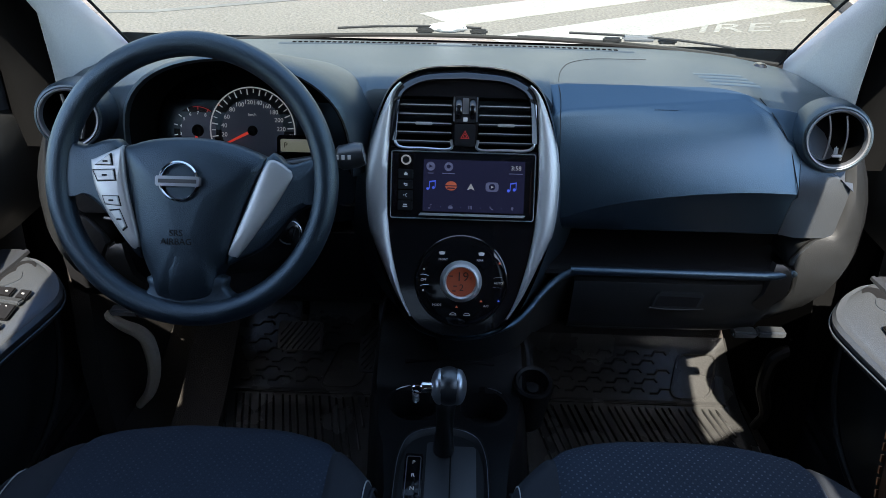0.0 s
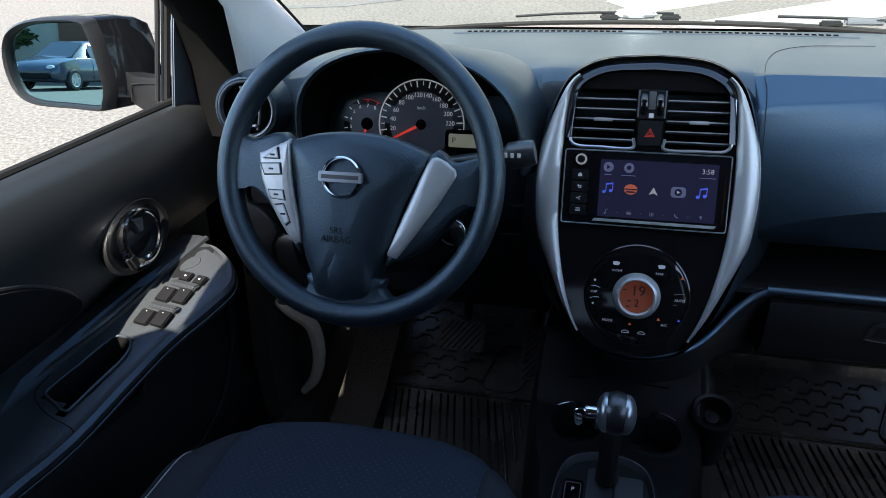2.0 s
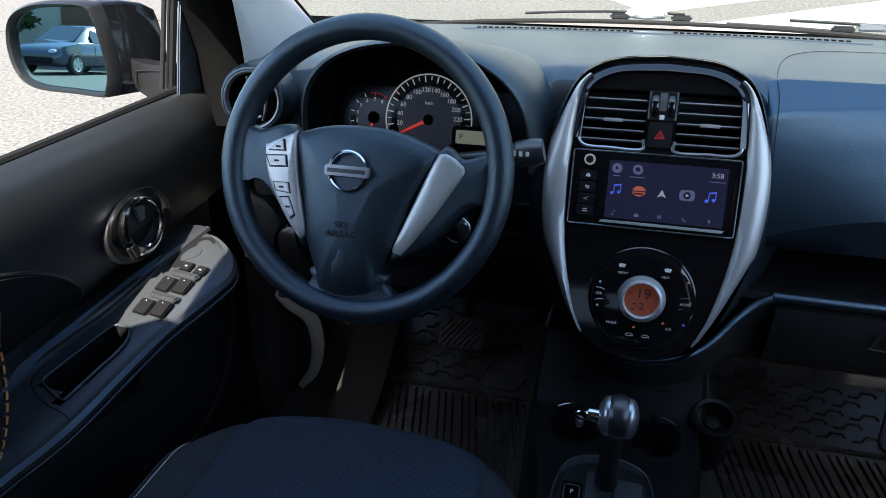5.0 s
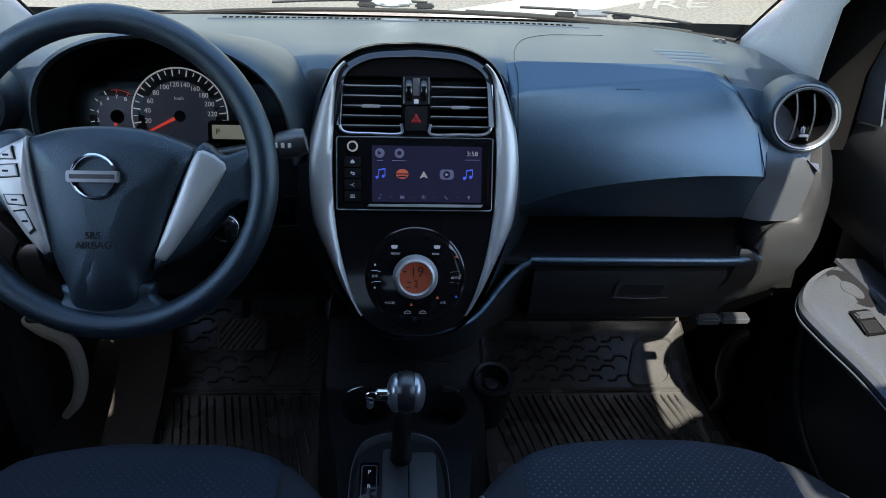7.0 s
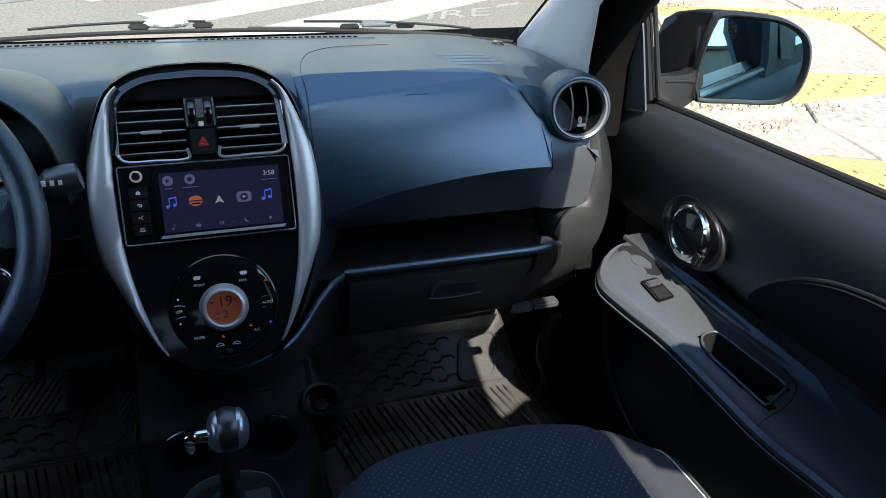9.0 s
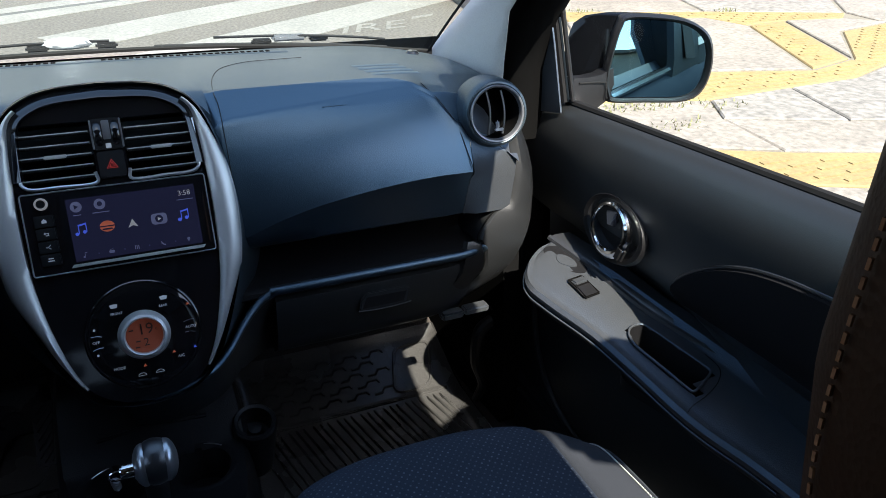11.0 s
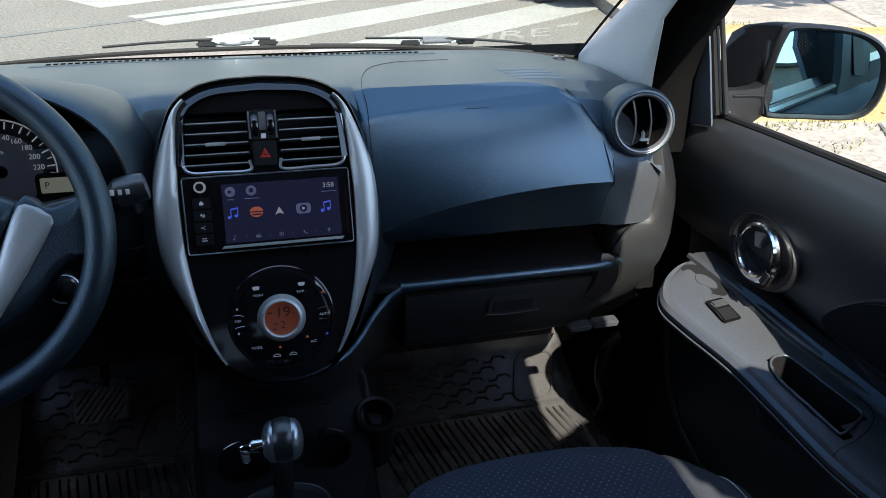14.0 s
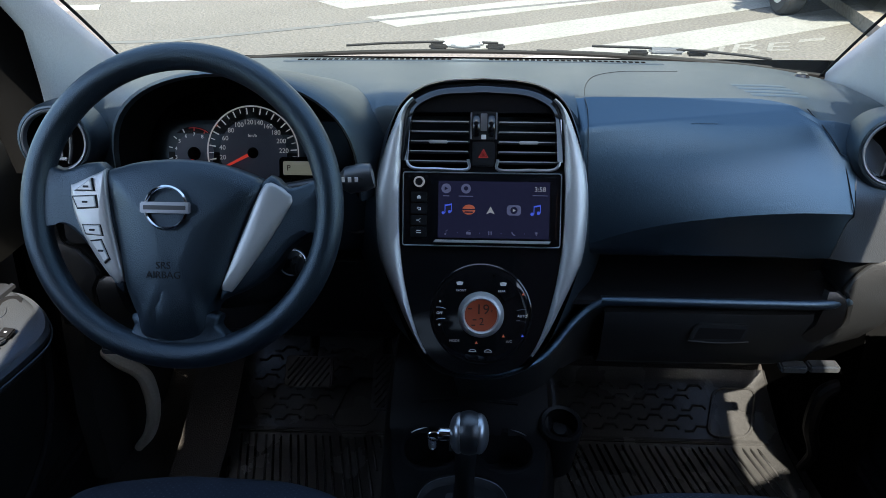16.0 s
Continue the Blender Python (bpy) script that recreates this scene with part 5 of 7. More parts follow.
# dash ends at the doors: curved grey returns below the outer vents
for s in (-1, 1):
    X = (lambda x: x) if s > 0 else mx
    rows = []
    for z, xi, xo, y in ((0.918, 0.556, 0.588, 1.082), (0.881, 0.556, 0.600, 1.070), (0.850, 0.557, 0.606, 1.062), (0.817, 0.553, 0.608, 1.056), (0.803, 0.546, 0.607, 1.054), (0.795, 0.526, 0.606, 1.052),
                         (0.770, 0.504, 0.604, 1.048), (0.755, 0.500, 0.600, 1.046), (0.735, 0.511, 0.593, 1.045), (0.705, 0.513, 0.578, 1.046), (0.672, 0.492, 0.560, 1.060), (0.640, 0.470, 0.536, 1.082), (0.615, 0.450, 0.514, 1.098)):
        rows.append([V(X(xi - 0.004), y + 0.07, z), V(X(xi), y + 0.006, z), V(X(xi + 0.006), y, z), V(X(xi * 0.6 + xo * 0.4), y - 0.004, z), V(X(xo - 0.012), y + 0.002, z), V(X(xo), y + 0.018, z), V(X(xo + 0.012), y + 0.12, z)])
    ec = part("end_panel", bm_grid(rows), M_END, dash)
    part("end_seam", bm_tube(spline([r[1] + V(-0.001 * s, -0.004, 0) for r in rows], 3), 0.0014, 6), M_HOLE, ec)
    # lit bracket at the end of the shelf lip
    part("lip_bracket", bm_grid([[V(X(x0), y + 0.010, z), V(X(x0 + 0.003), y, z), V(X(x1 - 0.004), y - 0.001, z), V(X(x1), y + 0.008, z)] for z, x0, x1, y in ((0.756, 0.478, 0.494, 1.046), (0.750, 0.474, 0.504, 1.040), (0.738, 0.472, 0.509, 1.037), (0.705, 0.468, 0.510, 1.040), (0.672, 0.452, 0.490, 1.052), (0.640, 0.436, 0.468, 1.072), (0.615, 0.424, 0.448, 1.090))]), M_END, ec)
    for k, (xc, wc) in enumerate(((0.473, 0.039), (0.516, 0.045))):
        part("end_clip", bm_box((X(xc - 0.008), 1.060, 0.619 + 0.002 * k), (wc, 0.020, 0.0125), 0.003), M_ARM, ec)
    # round outer vent
    c = V(X(0.512), 1.040, 0.960)
    m = frame_of(c, (1, 0.12 * s, 0), (-0.14 * s, -1, 0.20))
    vent = part("outer_vent", bm_rev([(0.052, -0.05), (0.0495, -0.012), (0.0475, -0.003), (0.0450, 0.0022), (0.0425, 0.0030), (0.0405, 0.0020)], m, 48), M_DASH, dash)
    part("vent_ring", bm_rev([(0.0412, 0.0005), (0.0408, 0.0040), (0.0398, 0.0050), (0.0380, 0.0046), (0.0366, 0.0020), (0.0360, -0.004)], m, 48), M_STEEL, vent, "dull silver ring")
    part("vent_cavity", bm_rev([(0.0, -0.045), (0.034, -0.045), (0.0355, -0.014), (0.0361, -0.0035)], m, 32), M_HOLE, vent)
    for ox in (-0.013, 0.013):
        part("vane", bm_tube([m @ V(ox * 0.85 + 0.005 * math.cos(1.5 * t), 0.031 * t, -0.010) for t in [-1 + 0.2 * i for i in range(11)]], 0.0016, 6, flat=1.6), M_SOFT, vent)
    part("vane_clip", bm_join(bm_box((0.003, -0.017, -0.006), (0.005, 0.012, 0.006), 0.002, m), bm_box((0.005, -0.024, -0.006), (0.014, 0.004, 0.005), 0.0015, m)), M_SATIN, vent)

# instrument hood over the gauges
HC = -0.310
hood = thing("instrument_hood", (HC, 1.08, 0.88), "dark moulded hood round the instrument gauges", "instrument hood")


def arch(hw, zb, zt, y, lean=0.0, n=28, cx=HC):
    return [V(cx + hw * math.cos(math.pi * (1 - j / n)) * (1.0), y + lean * (1 - math.sin(math.pi * j / n)), zb + (zt - zb) * max(0.0, math.sin(math.pi * j / n)) ** 0.62) for j in range(n + 1)]


inn = [arch(0.140, 0.895, 1.022, 1.088), arch(0.149, 0.895, 1.044, 1.03), arch(0.153, 0.893, 1.055, 1.004, 0.02)]
out = [inn[-1], arch(0.157, 0.892, 1.060, 0.998, 0.02), arch(0.164, 0.890, 1.062, 1.004, 0.025), arch(0.177, 0.885, 1.056, 1.05, 0.02), arch(0.192, 0.88, 1.038, 1.12), arch(0.203, 0.88, 1.012, 1.20), arch(0.214, 0.88, 0.985, 1.29)]
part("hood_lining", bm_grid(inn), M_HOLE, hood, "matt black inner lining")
part("hood_shell", bm_grid(out), M_DASH, hood)
cl = thing("instrument_cluster", (-0.33, 1.09, 0.90), "instrument cluster with speedometer, small rev counter and grey display", "instrument cluster")
cm = frame_of((-0.313, 1.088, 0.930), (1, 0, 0), (0, -0.95, 0.30))
part("backing", bm_prism([(-0.125, -0.06), (0.125, -0.06), (0.125, 0.04), (0.09, 0.075), (0.03, 0.090), (-0.03, 0.09), (-0.09, 0.07), (-0.125, 0.03)], -0.012, -0.004, cm), M_HOLE, cl)


def gauge(cx, cy, r, name):
    m = cm @ T(cx, cy, 0)
    d = part(name, bm_prism(disc(r, 48), -0.004, 0.0, m), M_GAUGE, cl)
    part("inner_face", bm_prism(disc(r * 0.74, 40), 0.0003, 0.0012, m), M_GAUGEIN, d)
    return m, d


R0 = 0.0622
m, d = gauge(0.004, 0.0, R0, "speedometer")
# ring takes the glowing print so it looks bright without reflections
part("ring", bm_tube([m @ V(R0 * math.cos(a), R0 * math.sin(a), 0.002) for a in [radians(-32 + 244 * i / 40) for i in range(41)]], 0.0010, 6), M_MARK, d)
for v in range(0, 241, 10):
    a = radians(208 - 0.925 * v)
    big = v % 20 == 0
    part("tick", bm_box((R0 * (0.90 if big else 0.92), 0, 0.0015), (R0 * (0.14 if big else 0.09), 0.0016 if big else 0.0011, 0.0008), 0, m @ Matrix.Rotation(a, 4, 'Z')), M_MARK, d)
    if big and 20 <= v <= 220:
        lettering(str(v), 0.0088, m @ T(R0 * 0.68 * math.cos(a), R0 * 0.66 * math.sin(a), 0.0016), M_MARK, d)
lettering("km/h", 0.006, m @ T(0, 0.023, 0.0016), M_MARK, d)
a = radians(207)
part("needle", bm_prism([(0, -0.0021), (R0 * 0.80, -0.0012), (R0 * 0.80, 0.0012), (0, 0.0021)], 0.004, 0.0075, m @ Matrix.Rotation(a, 4, 'Z')), M_RED, d)
part("needle_hub", bm_rev([(0.0, 0.009), (0.006, 0.008), (0.0075, 0.002)], m, 20), M_HOLE, d)
m, d = gauge(-0.077, -0.002, 0.036, "rev_counter")
for v in range(0, 9):
    a = radians(270 - 26 * v)
    part("tick", bm_box((0.033, 0, 0.0015), (0.005, 0.0012, 0.0008), 0, m @ Matrix.Rotation(a, 4, 'Z')), M_HAZ if v >= 7 else M_MARK, d)
    if 3 <= v <= 8:
        lettering(str(v), 0.0068, m @ T(0.0255 * math.cos(a), 0.0255 * math.sin(a), 0.0016), M_MARK, d)
part("red_zone", bm_tube([m @ V(0.0345 * math.cos(a), 0.0345 * math.sin(a), 0.0015) for a in [radians(100 - 5 * i) for i in range(10)]], 0.0006, 6), M_HAZ, d)
part("needle", bm_prism([(0, -0.002), (0.030, -0.0007), (0.030, 0.0007), (0, 0.002)], 0.003, 0.005, m @ Matrix.Rotation(radians(258), 4, 'Z')), M_RED, d)
part("needle_hub", bm_rev([(0.0, 0.009), (0.007, 0.008), (0.009, 0.002)], m, 20), M_HOLE, d)
lm = cm @ T(0.072, -0.0195, 0.006)
d = part("trip_display", bm_prism(rounded(0.064, 0.030, 0.006), -0.006, 0.0, lm, 0.002), M_GLOSS, cl)
part("display_face", bm_prism(rounded(0.052, 0.0185, 0.002), 0.0, 0.0008, lm), M_LCDG, d, "grey green liquid crystal display")
lettering("P", 0.011, lm @ T(-0.0185, 0.0, 0.001), M_LCDK, d)
part("selector_box", bm_join(*[bm_box((-0.0185 + dx, dy, 0.001), (w, h, 0.0004)) for dx, dy, w, h in ((0, 0.007, 0.010, 0.001), (0, -0.007, 0.010, 0.001), (0.005, 0, 0.001, 0.014), (-0.005, 0, 0.001, 0.014))]), M_LCDK, d)
for i in range(4):
    part("digit_bar", bm_box((-0.0085 + 0.0055 * i, 0.0025, 0.001), (0.0036, 0.007, 0.0016)), M_LCDK, d)
    part("digit_bar", bm_box((-0.002 + 0.0045 * i, -0.006, 0.001), (0.003, 0.0035, 0.0016)), M_LCDK, d)
part("warning_lamp", bm_box((-0.045, 0.036, 0.0), (0.004, 0.003, 0.001)), M_ICOR, cl).matrix_world = cm
lens = part("lens", bm_grid([[p for p in arch(0.128, 0.885, 1.02, 1.075)], [V(HC + 0.128 * math.cos(math.pi * (1 - j / 28)), 1.070, 0.885) for j in range(29)]]), M_LENS, cl)
lens.visible_shadow = False
facing(lens, (-0.3, 0.3, 1.2))

# ---- centre stack ----
SM = frame_of((0.001, 0.9575, 0.763), (1, 0, 0), (0, -0.914, 0.406))
stack = thing("centre_stack", (0, 0.98, 0.68), "gloss black centre console panel with silver side trims", "centre console")
OUT = [(0.0, 0.299), (0.055, 0.295), (0.088, 0.283), (0.108, 0.264), (0.120, 0.235), (0.130, 0.195), (0.135, 0.155), (0.134, 0.105), (0.128, 0.065), (0.116, 0.025), (0.098, -0.020), (0.079, -0.054), (0.058, -0.073), (0.030, -0.083), (0.0, -0.086)]
INN = [(0.0, 0.291), (0.052, 0.287), (0.080, 0.277), (0.096, 0.262), (0.101, 0.235), (0.1035, 0.195), (0.105, 0.155), (0.104, 0.105), (0.101, 0.065), (0.094, 0.025), (0.082, -0.020), (0.067, -0.052), (0.050, -0.068), (0.027, -0.077), (0.0, -0.0795)]


OUT = [(p.x, p.y) for p in spline([(u, v, 0) for u, v in OUT], 3)]
INN = [(p.x, p.y) for p in spline([(u, v, 0) for u, v in INN], 3)]


def both(h):
    return h + [(-u, v) for u, v in reversed(h[1:-1])]


rows = [[SM @ V(u * k, v if v < 0.2 else v - dz, w) for u, v in both(OUT)] for k, w, dz in ((0.985, 0.0, 0), (1.0, -0.006, 0), (1.025, -0.020, 0.001), (1.09, -0.045, 0.006), (1.19, -0.080, 0.020), (1.34, -0.125, 0.045))]
part("surround", bm_grid(rows, close_u=True), M_DASH, stack)


def cut_side(u_list, v0, v1):
    """Half-width of the gloss panel between two heights, as an outline."""
    def hw(v):
        for (u0, a), (u1, b) in zip(INN, INN[1:]):
            if b - 1e-9 <= v <= a + 1e-9:
                return u1 + (u0 - u1) * ((v - b) / (a - b) if a > b else 0)
        return 0.0
    n = 26
    right = [(hw(v), v) for v in [v0 + (v1 - v0) * (i / n) ** 2.2 for i in range(n + 1)]]
    return right, hw


r, hw = cut_side(None, -0.0795, 0.186)
part("lower_face", bm_prism(r + [(-u, v) for u, v in reversed(r)][:-1], -0.012, 0.0, SM), M_GLOSS, stack)
r2, _ = cut_side(None, 0.257, 0.290)
part("top_face", bm_prism(r2 + [(0.03, 0.2905), (-0.03, 0.2905)] + [(-u, v) for u, v in reversed(r2)], -0.012, 0.0, SM), M_GLOSS, stack)
for u0, u1 in ((-0.1035, -0.0965), (-0.0165, 0.0185), (0.0975, 0.1035)):
    part("post", bm_prism([(u0, 0.186), (u1, 0.186), (u1, 0.257), (u0, 0.257)], -0.012, 0.0, SM), M_GLOSS, stack)
# glossy brow round the top
top_o = [(-u, v) for u, v in OUT[15:0:-1]] + OUT[:16]
top_i = [(-u, v) for u, v in INN[15:0:-1]] + INN[:16]
so = spline([(u, v, 0) for u, v in top_o], 2)
si = spline([(u, v, 0) for u, v in top_i], 2)
brow = []
for po, pi in zip(so, si):
    inw = (pi - V(0, 0.20, 0)).normalized() * -1
    q = pi + inw * 0.008
    r3 = pi + inw * 0.011
    brow.append([SM @ V(po.x, po.y + 0.004, -0.05), SM @ V(po.x, po.y + 0.003, -0.016), SM @ V(po.x, po.y, -0.012), SM @ V(po.x * 0.6 + pi.x * 0.4, po.y * 0.6 + pi.y * 0.4, -0.006), SM @ V(pi.x, pi.y, 0.001), SM @ V(q.x, q.y, 0.008), SM @ V(q.x + inw.x * 0.0015, q.y + inw.y * 0.0015, 0.0085), SM @ V(r3.x, r3.y, 0.0005)])
part("brow", bm_grid(brow), M_GLOSS, stack, "", 60)
part("brow_line", bm_tube([r[1] + V(0, -0.0005, 0.0008) for r in brow], 0.0007, 6), M_STEEL, stack)
# silver side trims
for s in (-1, 1):
    rows = []
    for k, ((uo, vo), (ui, vi)) in enumerate(list(zip(OUT, INN))[7:34]):
        e = min(1.0, k / 9)
        e = 0.55 + 0.45 * e * e * (3 - 2 * e)
        e *= 0.30 + 0.70 * min(1.0, (26 - k) / 9)
        uo, vo = ui + (uo - ui) * e, vi + (vo - vi) * e
        rows.append([SM @ V(s * ui, vi, -0.002), SM @ V(s * (ui + 0.0012), vi, 0.004), SM @ V(s * (ui * 0.6 + uo * 0.4), (vi * 0.6 + vo * 0.4), 0.0075), SM @ V(s * (ui * 0.2 + uo * 0.8), (vi * 0.2 + vo * 0.8), 0.0045), SM @ V(s * uo, vo, -0.003), SM @ V(s * (uo + 0.003), vo, -0.020)])
    part("silver_trim", bm_grid(rows), M_SILVER, stack, "satin silver side trim", 60)
# centre vents
for k, (u0, u1) in enumerate(((-0.0965, -0.0165), (0.0185, 0.0975))):
    v0, v1 = 0.186, 0.257
    cxv = (u0 + u1) / 2
    box = bm_grid([[SM @ V(u, v, w) for u, v in ((u0, v0), (u1, v0), (u1, v1), (u0, v1))] for w in (0.0, -0.06)], close_u=True)
    vent = part("centre_vent", box, M_HOLE, stack)
    part("cavity", bm_box((cxv, (v0 + v1) / 2, -0.055), (u1 - u0, v1 - v0, 0.006), 0, SM), M_HOLE, vent)
    o = -1 if k == 0 else 1
    edge = spline([(cxv + o * 0.039, v1 - 0.008, 0.0015), (cxv + o * 0.040, v0 + 0.02, 0.0015), (cxv + o * 0.034, v0 + 0.001, 0.0015), (cxv, v0 - 0.001, 0.0015), (cxv - o * 0.037, v0 - 0.001, 0.0015), (cxv - o * 0.0385, v0 + 0.012, 0.0015)], 5)
    part("vent_edge", bm_tube([SM @ p for p in edge], 0.0021, 8), M_SATIN, vent, "satin metal edge")
    for i in range(5):
        v = v0 + 0.0085 + 0.0125 * i
        sl = part("slat", bm_box((0, 0, 0), (u1 - u0 - 0.003, 0.0022, 0.016), 0.0008, SM @ T(cxv, v, -0.010) @ Matrix.Rotation(radians(12), 4, 'X')), M_LOW, vent)
        part("slat_edge", bm_box((cxv, v + 0.001, -0.0015), (u1 - u0 - 0.004, 0.0012, 0.0012), 0.0, SM), M_SILVER, sl)
        if i == 2:
            part("slider", bm_box((cxv, v, 0.001), (0.024, 0.004, 0.006), 0.001, SM), M_SILVER, sl)
# thumb wheels and warning button between the vents
tw = part("thumb_panel", bm_prism(rounded(0.034, 0.036, 0.004, 4, 0.001, 0.240), 0.0003, 0.003, SM, 0.001), M_LOW, stack)
for ux in (-0.0150, 0.0170):
    part("bright_strip", bm_box((ux, 0.240, 0.0030), (0.0022, 0.034, 0.0020), 0.0006, SM), M_SATIN, tw)
part("centre_strip", bm_box((0.001, 0.2445, 0.0032), (0.0085, 0.022, 0.0016), 0.0006, SM), M_SATIN, tw)
for ux in (-0.0085, 0.0105):
    part("thumb_wheel", bm_rev([(0.0, -0.0040), (0.013, -0.0040), (0.0145, -0.002), (0.0145, 0.002), (0.013, 0.0040), (0.0, 0.0040)], SM @ T(ux, 0.2405, -0.002) @ Matrix.Rotation(radians(90), 4, 'Y') @ Matrix.Diagonal((0.8, 1.10, 1, 1)), 24), M_GLOSS, tw)
part("vent_symbol", bm_box((0.001, 0.226, 0.0035), (0.006, 0.006, 0.001), 0.0005, SM), M_PRINT, tw)
hz = part("hazard_button", bm_prism(rounded(0.029, 0.031, 0.003, 4, 0.001, 0.2045), 0.0003, 0.0045, SM, 0.0015), M_LOW, stack, "dark warning light button with a red triangle")
tri = [(0.0066 * math.cos(radians(90 + 120 * i)), 0.0066 * math.sin(radians(90 + 120 * i))) for i in range(3)]
part("red_triangle", bm_join(*[bm_tube([SM @ V(0.001 + f * x, 0.2035 + f * y, 0.0048) for x, y in tri], 0.0007, 6, True) for f in (1.0, 0.5)]), M_HAZ, hz)

# head unit
hu = thing("head_unit", tuple(SM @ V(0, 0.134, 0)), "black car stereo with a lit blue touch screen", "car stereo")
part("frame_plate", bm_prism(rounded(0.203, 0.096, 0.003, 3, 0.0, 0.134), 0.0004, 0.0045, SM, 0.0015), M_GLOSS, hu)
part("frame_edge", bm_tube([SM @ V(u, v, 0.0045) for u, v in rounded(0.200, 0.093, 0.003, 3, 0.0, 0.134)], 0.0009, 6, True), M_SATIN, hu)
part("bezel", bm_prism(rounded(0.158, 0.084, 0.003, 3, 0.0155, 0.134), 0.0048, 0.0060, SM, 0.001), M_GLOSS, hu)
part("lower_chamfer", bm_prism([(-0.058, 0.0955), (0.089, 0.0955), (0.086, 0.0918), (-0.061, 0.0918)], 0.0062, 0.0072, SM, 0.0005), M_SILVER, hu)
part("right_chamfer", bm_prism([(0.0935, 0.100), (0.0955, 0.096), (0.0955, 0.160), (0.0940, 0.150)], 0.0060, 0.0068, SM), M_CHROME, hu)
part("screen", bm_prism([(-0.055, 0.098), (0.086, 0.098), (0.086, 0.170), (-0.055, 0.170)], 0.0062, 0.0066, SM), M_SCREEN, hu, "lit dark blue touch screen with icons")


def icon(outline, mt, w=0.0071):
    part("icon", bm_prism(outline, 0.0068, w, SM), mt, hu)


icon(disc(0.0062, 20, -0.045, 0.1605), M_ICON)
icon(disc(0.0062, 20, -0.020, 0.1605), M_ICON)
icon([(-0.047, 0.158), (-0.0425, 0.1605), (-0.047, 0.163)], M_SCREEN, 0.0075)
icon(disc(0.0028, 12, -0.020, 0.1608), M_SCREEN, 0.0075)
for cx, ww in ((-0.045, 0.008), (-0.020, 0.018)):
    icon([(cx - ww / 2, 0.1505), (cx + ww / 2, 0.1505), (cx + ww / 2, 0.1515), (cx - ww / 2, 0.1515)], M_ICON)
icon([(-0.016 + 0.0082 * math.cos(2 * math.pi * k / 24), 0.134 + 0.0064 * math.sin(2 * math.pi * k / 24)) for k in range(24)], M_ICOR)
icon([(-0.0245, 0.1335), (-0.0075, 0.1335), (-0.0075, 0.1348), (-0.0245, 0.1348)], M_SCREEN, 0.0075)
icon([(-0.0222, 0.1300), (-0.0098, 0.1300), (-0.0112, 0.1318), (-0.0208, 0.1318)], M_SCREEN, 0.0075)
icon([(0.0060, 0.1285), (0.0115, 0.1308), (0.0170, 0.1285), (0.0115, 0.1385)], M_ICOW)
icon(rounded(0.018, 0.013, 0.004, 3, 0.041, 0.134), M_ICON)
icon(disc(0.0045, 16, 0.041, 0.134), M_SCREEN, 0.0075)
icon([(0.0395, 0.132), (0.0435, 0.134), (0.0395, 0.136)], M_ICOW, 0.0078)
for nx, k in ((0.068, 0.85), (-0.0445, 0.75)):
    icon(disc(0.0026 * k, 12, nx - 0.004, 0.1295), M_ICOB)
    icon(disc(0.0026 * k, 12, nx + 0.004, 0.131), M_ICOB)
    icon([(nx - 0.0022, 0.1295), (nx - 0.0012, 0.1295), (nx - 0.0012, 0.140), (nx - 0.0022, 0.140)], M_ICOB)
    icon([(nx + 0.0058, 0.131), (nx + 0.0068, 0.131), (nx + 0.0068, 0.1415), (nx + 0.0058, 0.1415)], M_ICOB)
    icon([(nx - 0.0022, 0.138), (nx + 0.0068, 0.1395), (nx + 0.0068, 0.1414), (nx - 0.0022, 0.1399)], M_ICOB)
for i, cx in enumerate((-0.044, -0.016, 0.0115, 0.041, 0.070)):
    y = 0.1045
    if i == 0:
        icon(disc(0.0012, 10, cx - 0.0015, y - 0.002), M_ICON)
        icon([(cx - 0.0007, y - 0.002), (cx - 0.0002, y - 0.002), (cx - 0.0002, y + 0.003), (cx - 0.0007, y + 0.003)], M_ICON)
        icon([(cx - 0.0007, y + 0.0022), (cx + 0.002, y + 0.0028), (cx + 0.002, y + 0.0036), (cx - 0.0007, y + 0.0030)], M_ICON)
    elif i == 1:
        icon(rounded(0.006, 0.0032, 0.0008, 3, cx, y - 0.0005), M_ICON)
        icon([(cx - 0.002, y + 0.0016), (cx + 0.0025, y + 0.003), (cx + 0.0025, y + 0.0035), (cx - 0.002, y + 0.0021)], M_ICON)
    elif i == 2:
        for k in (-1, 0, 1):
            icon([(cx + 0.0019 * k - 0.0005, y - 0.0022), (cx + 0.0019 * k + 0.0005, y - 0.0022), (cx + 0.0019 * k + 0.0005, y + 0.0024), (cx + 0.0019 * k - 0.0005, y + 0.0024)], M_ICON)
    elif i == 3:
        icon([(cx - 0.0026, y + 0.0022), (cx - 0.0014, y + 0.0026), (cx - 0.0010, y + 0.0008), (cx + 0.0010, y - 0.0010), (cx + 0.0026, y - 0.0014), (cx + 0.0022, y - 0.0026), (cx, y - 0.0022), (cx - 0.0022, y)], M_ICON)
    else:
        icon(disc(0.0017, 12, cx, y + 0.001), M_ICON)
        icon([(cx - 0.0013, y + 0.0002), (cx, y - 0.003), (cx + 0.0013, y + 0.0002)], M_ICON)
    if i < 4:
        icon(disc(0.0006, 8, cx + 0.014, 0.1045), M_ICON)
lettering("3:58", 0.0085, SM @ T(0.0735, 0.1605, 0.0070), M_ICOW, hu)
icon([(0.064, 0.1525), (0.083, 0.1525), (0.083, 0.1533), (0.064, 0.1533)], M_ICON)
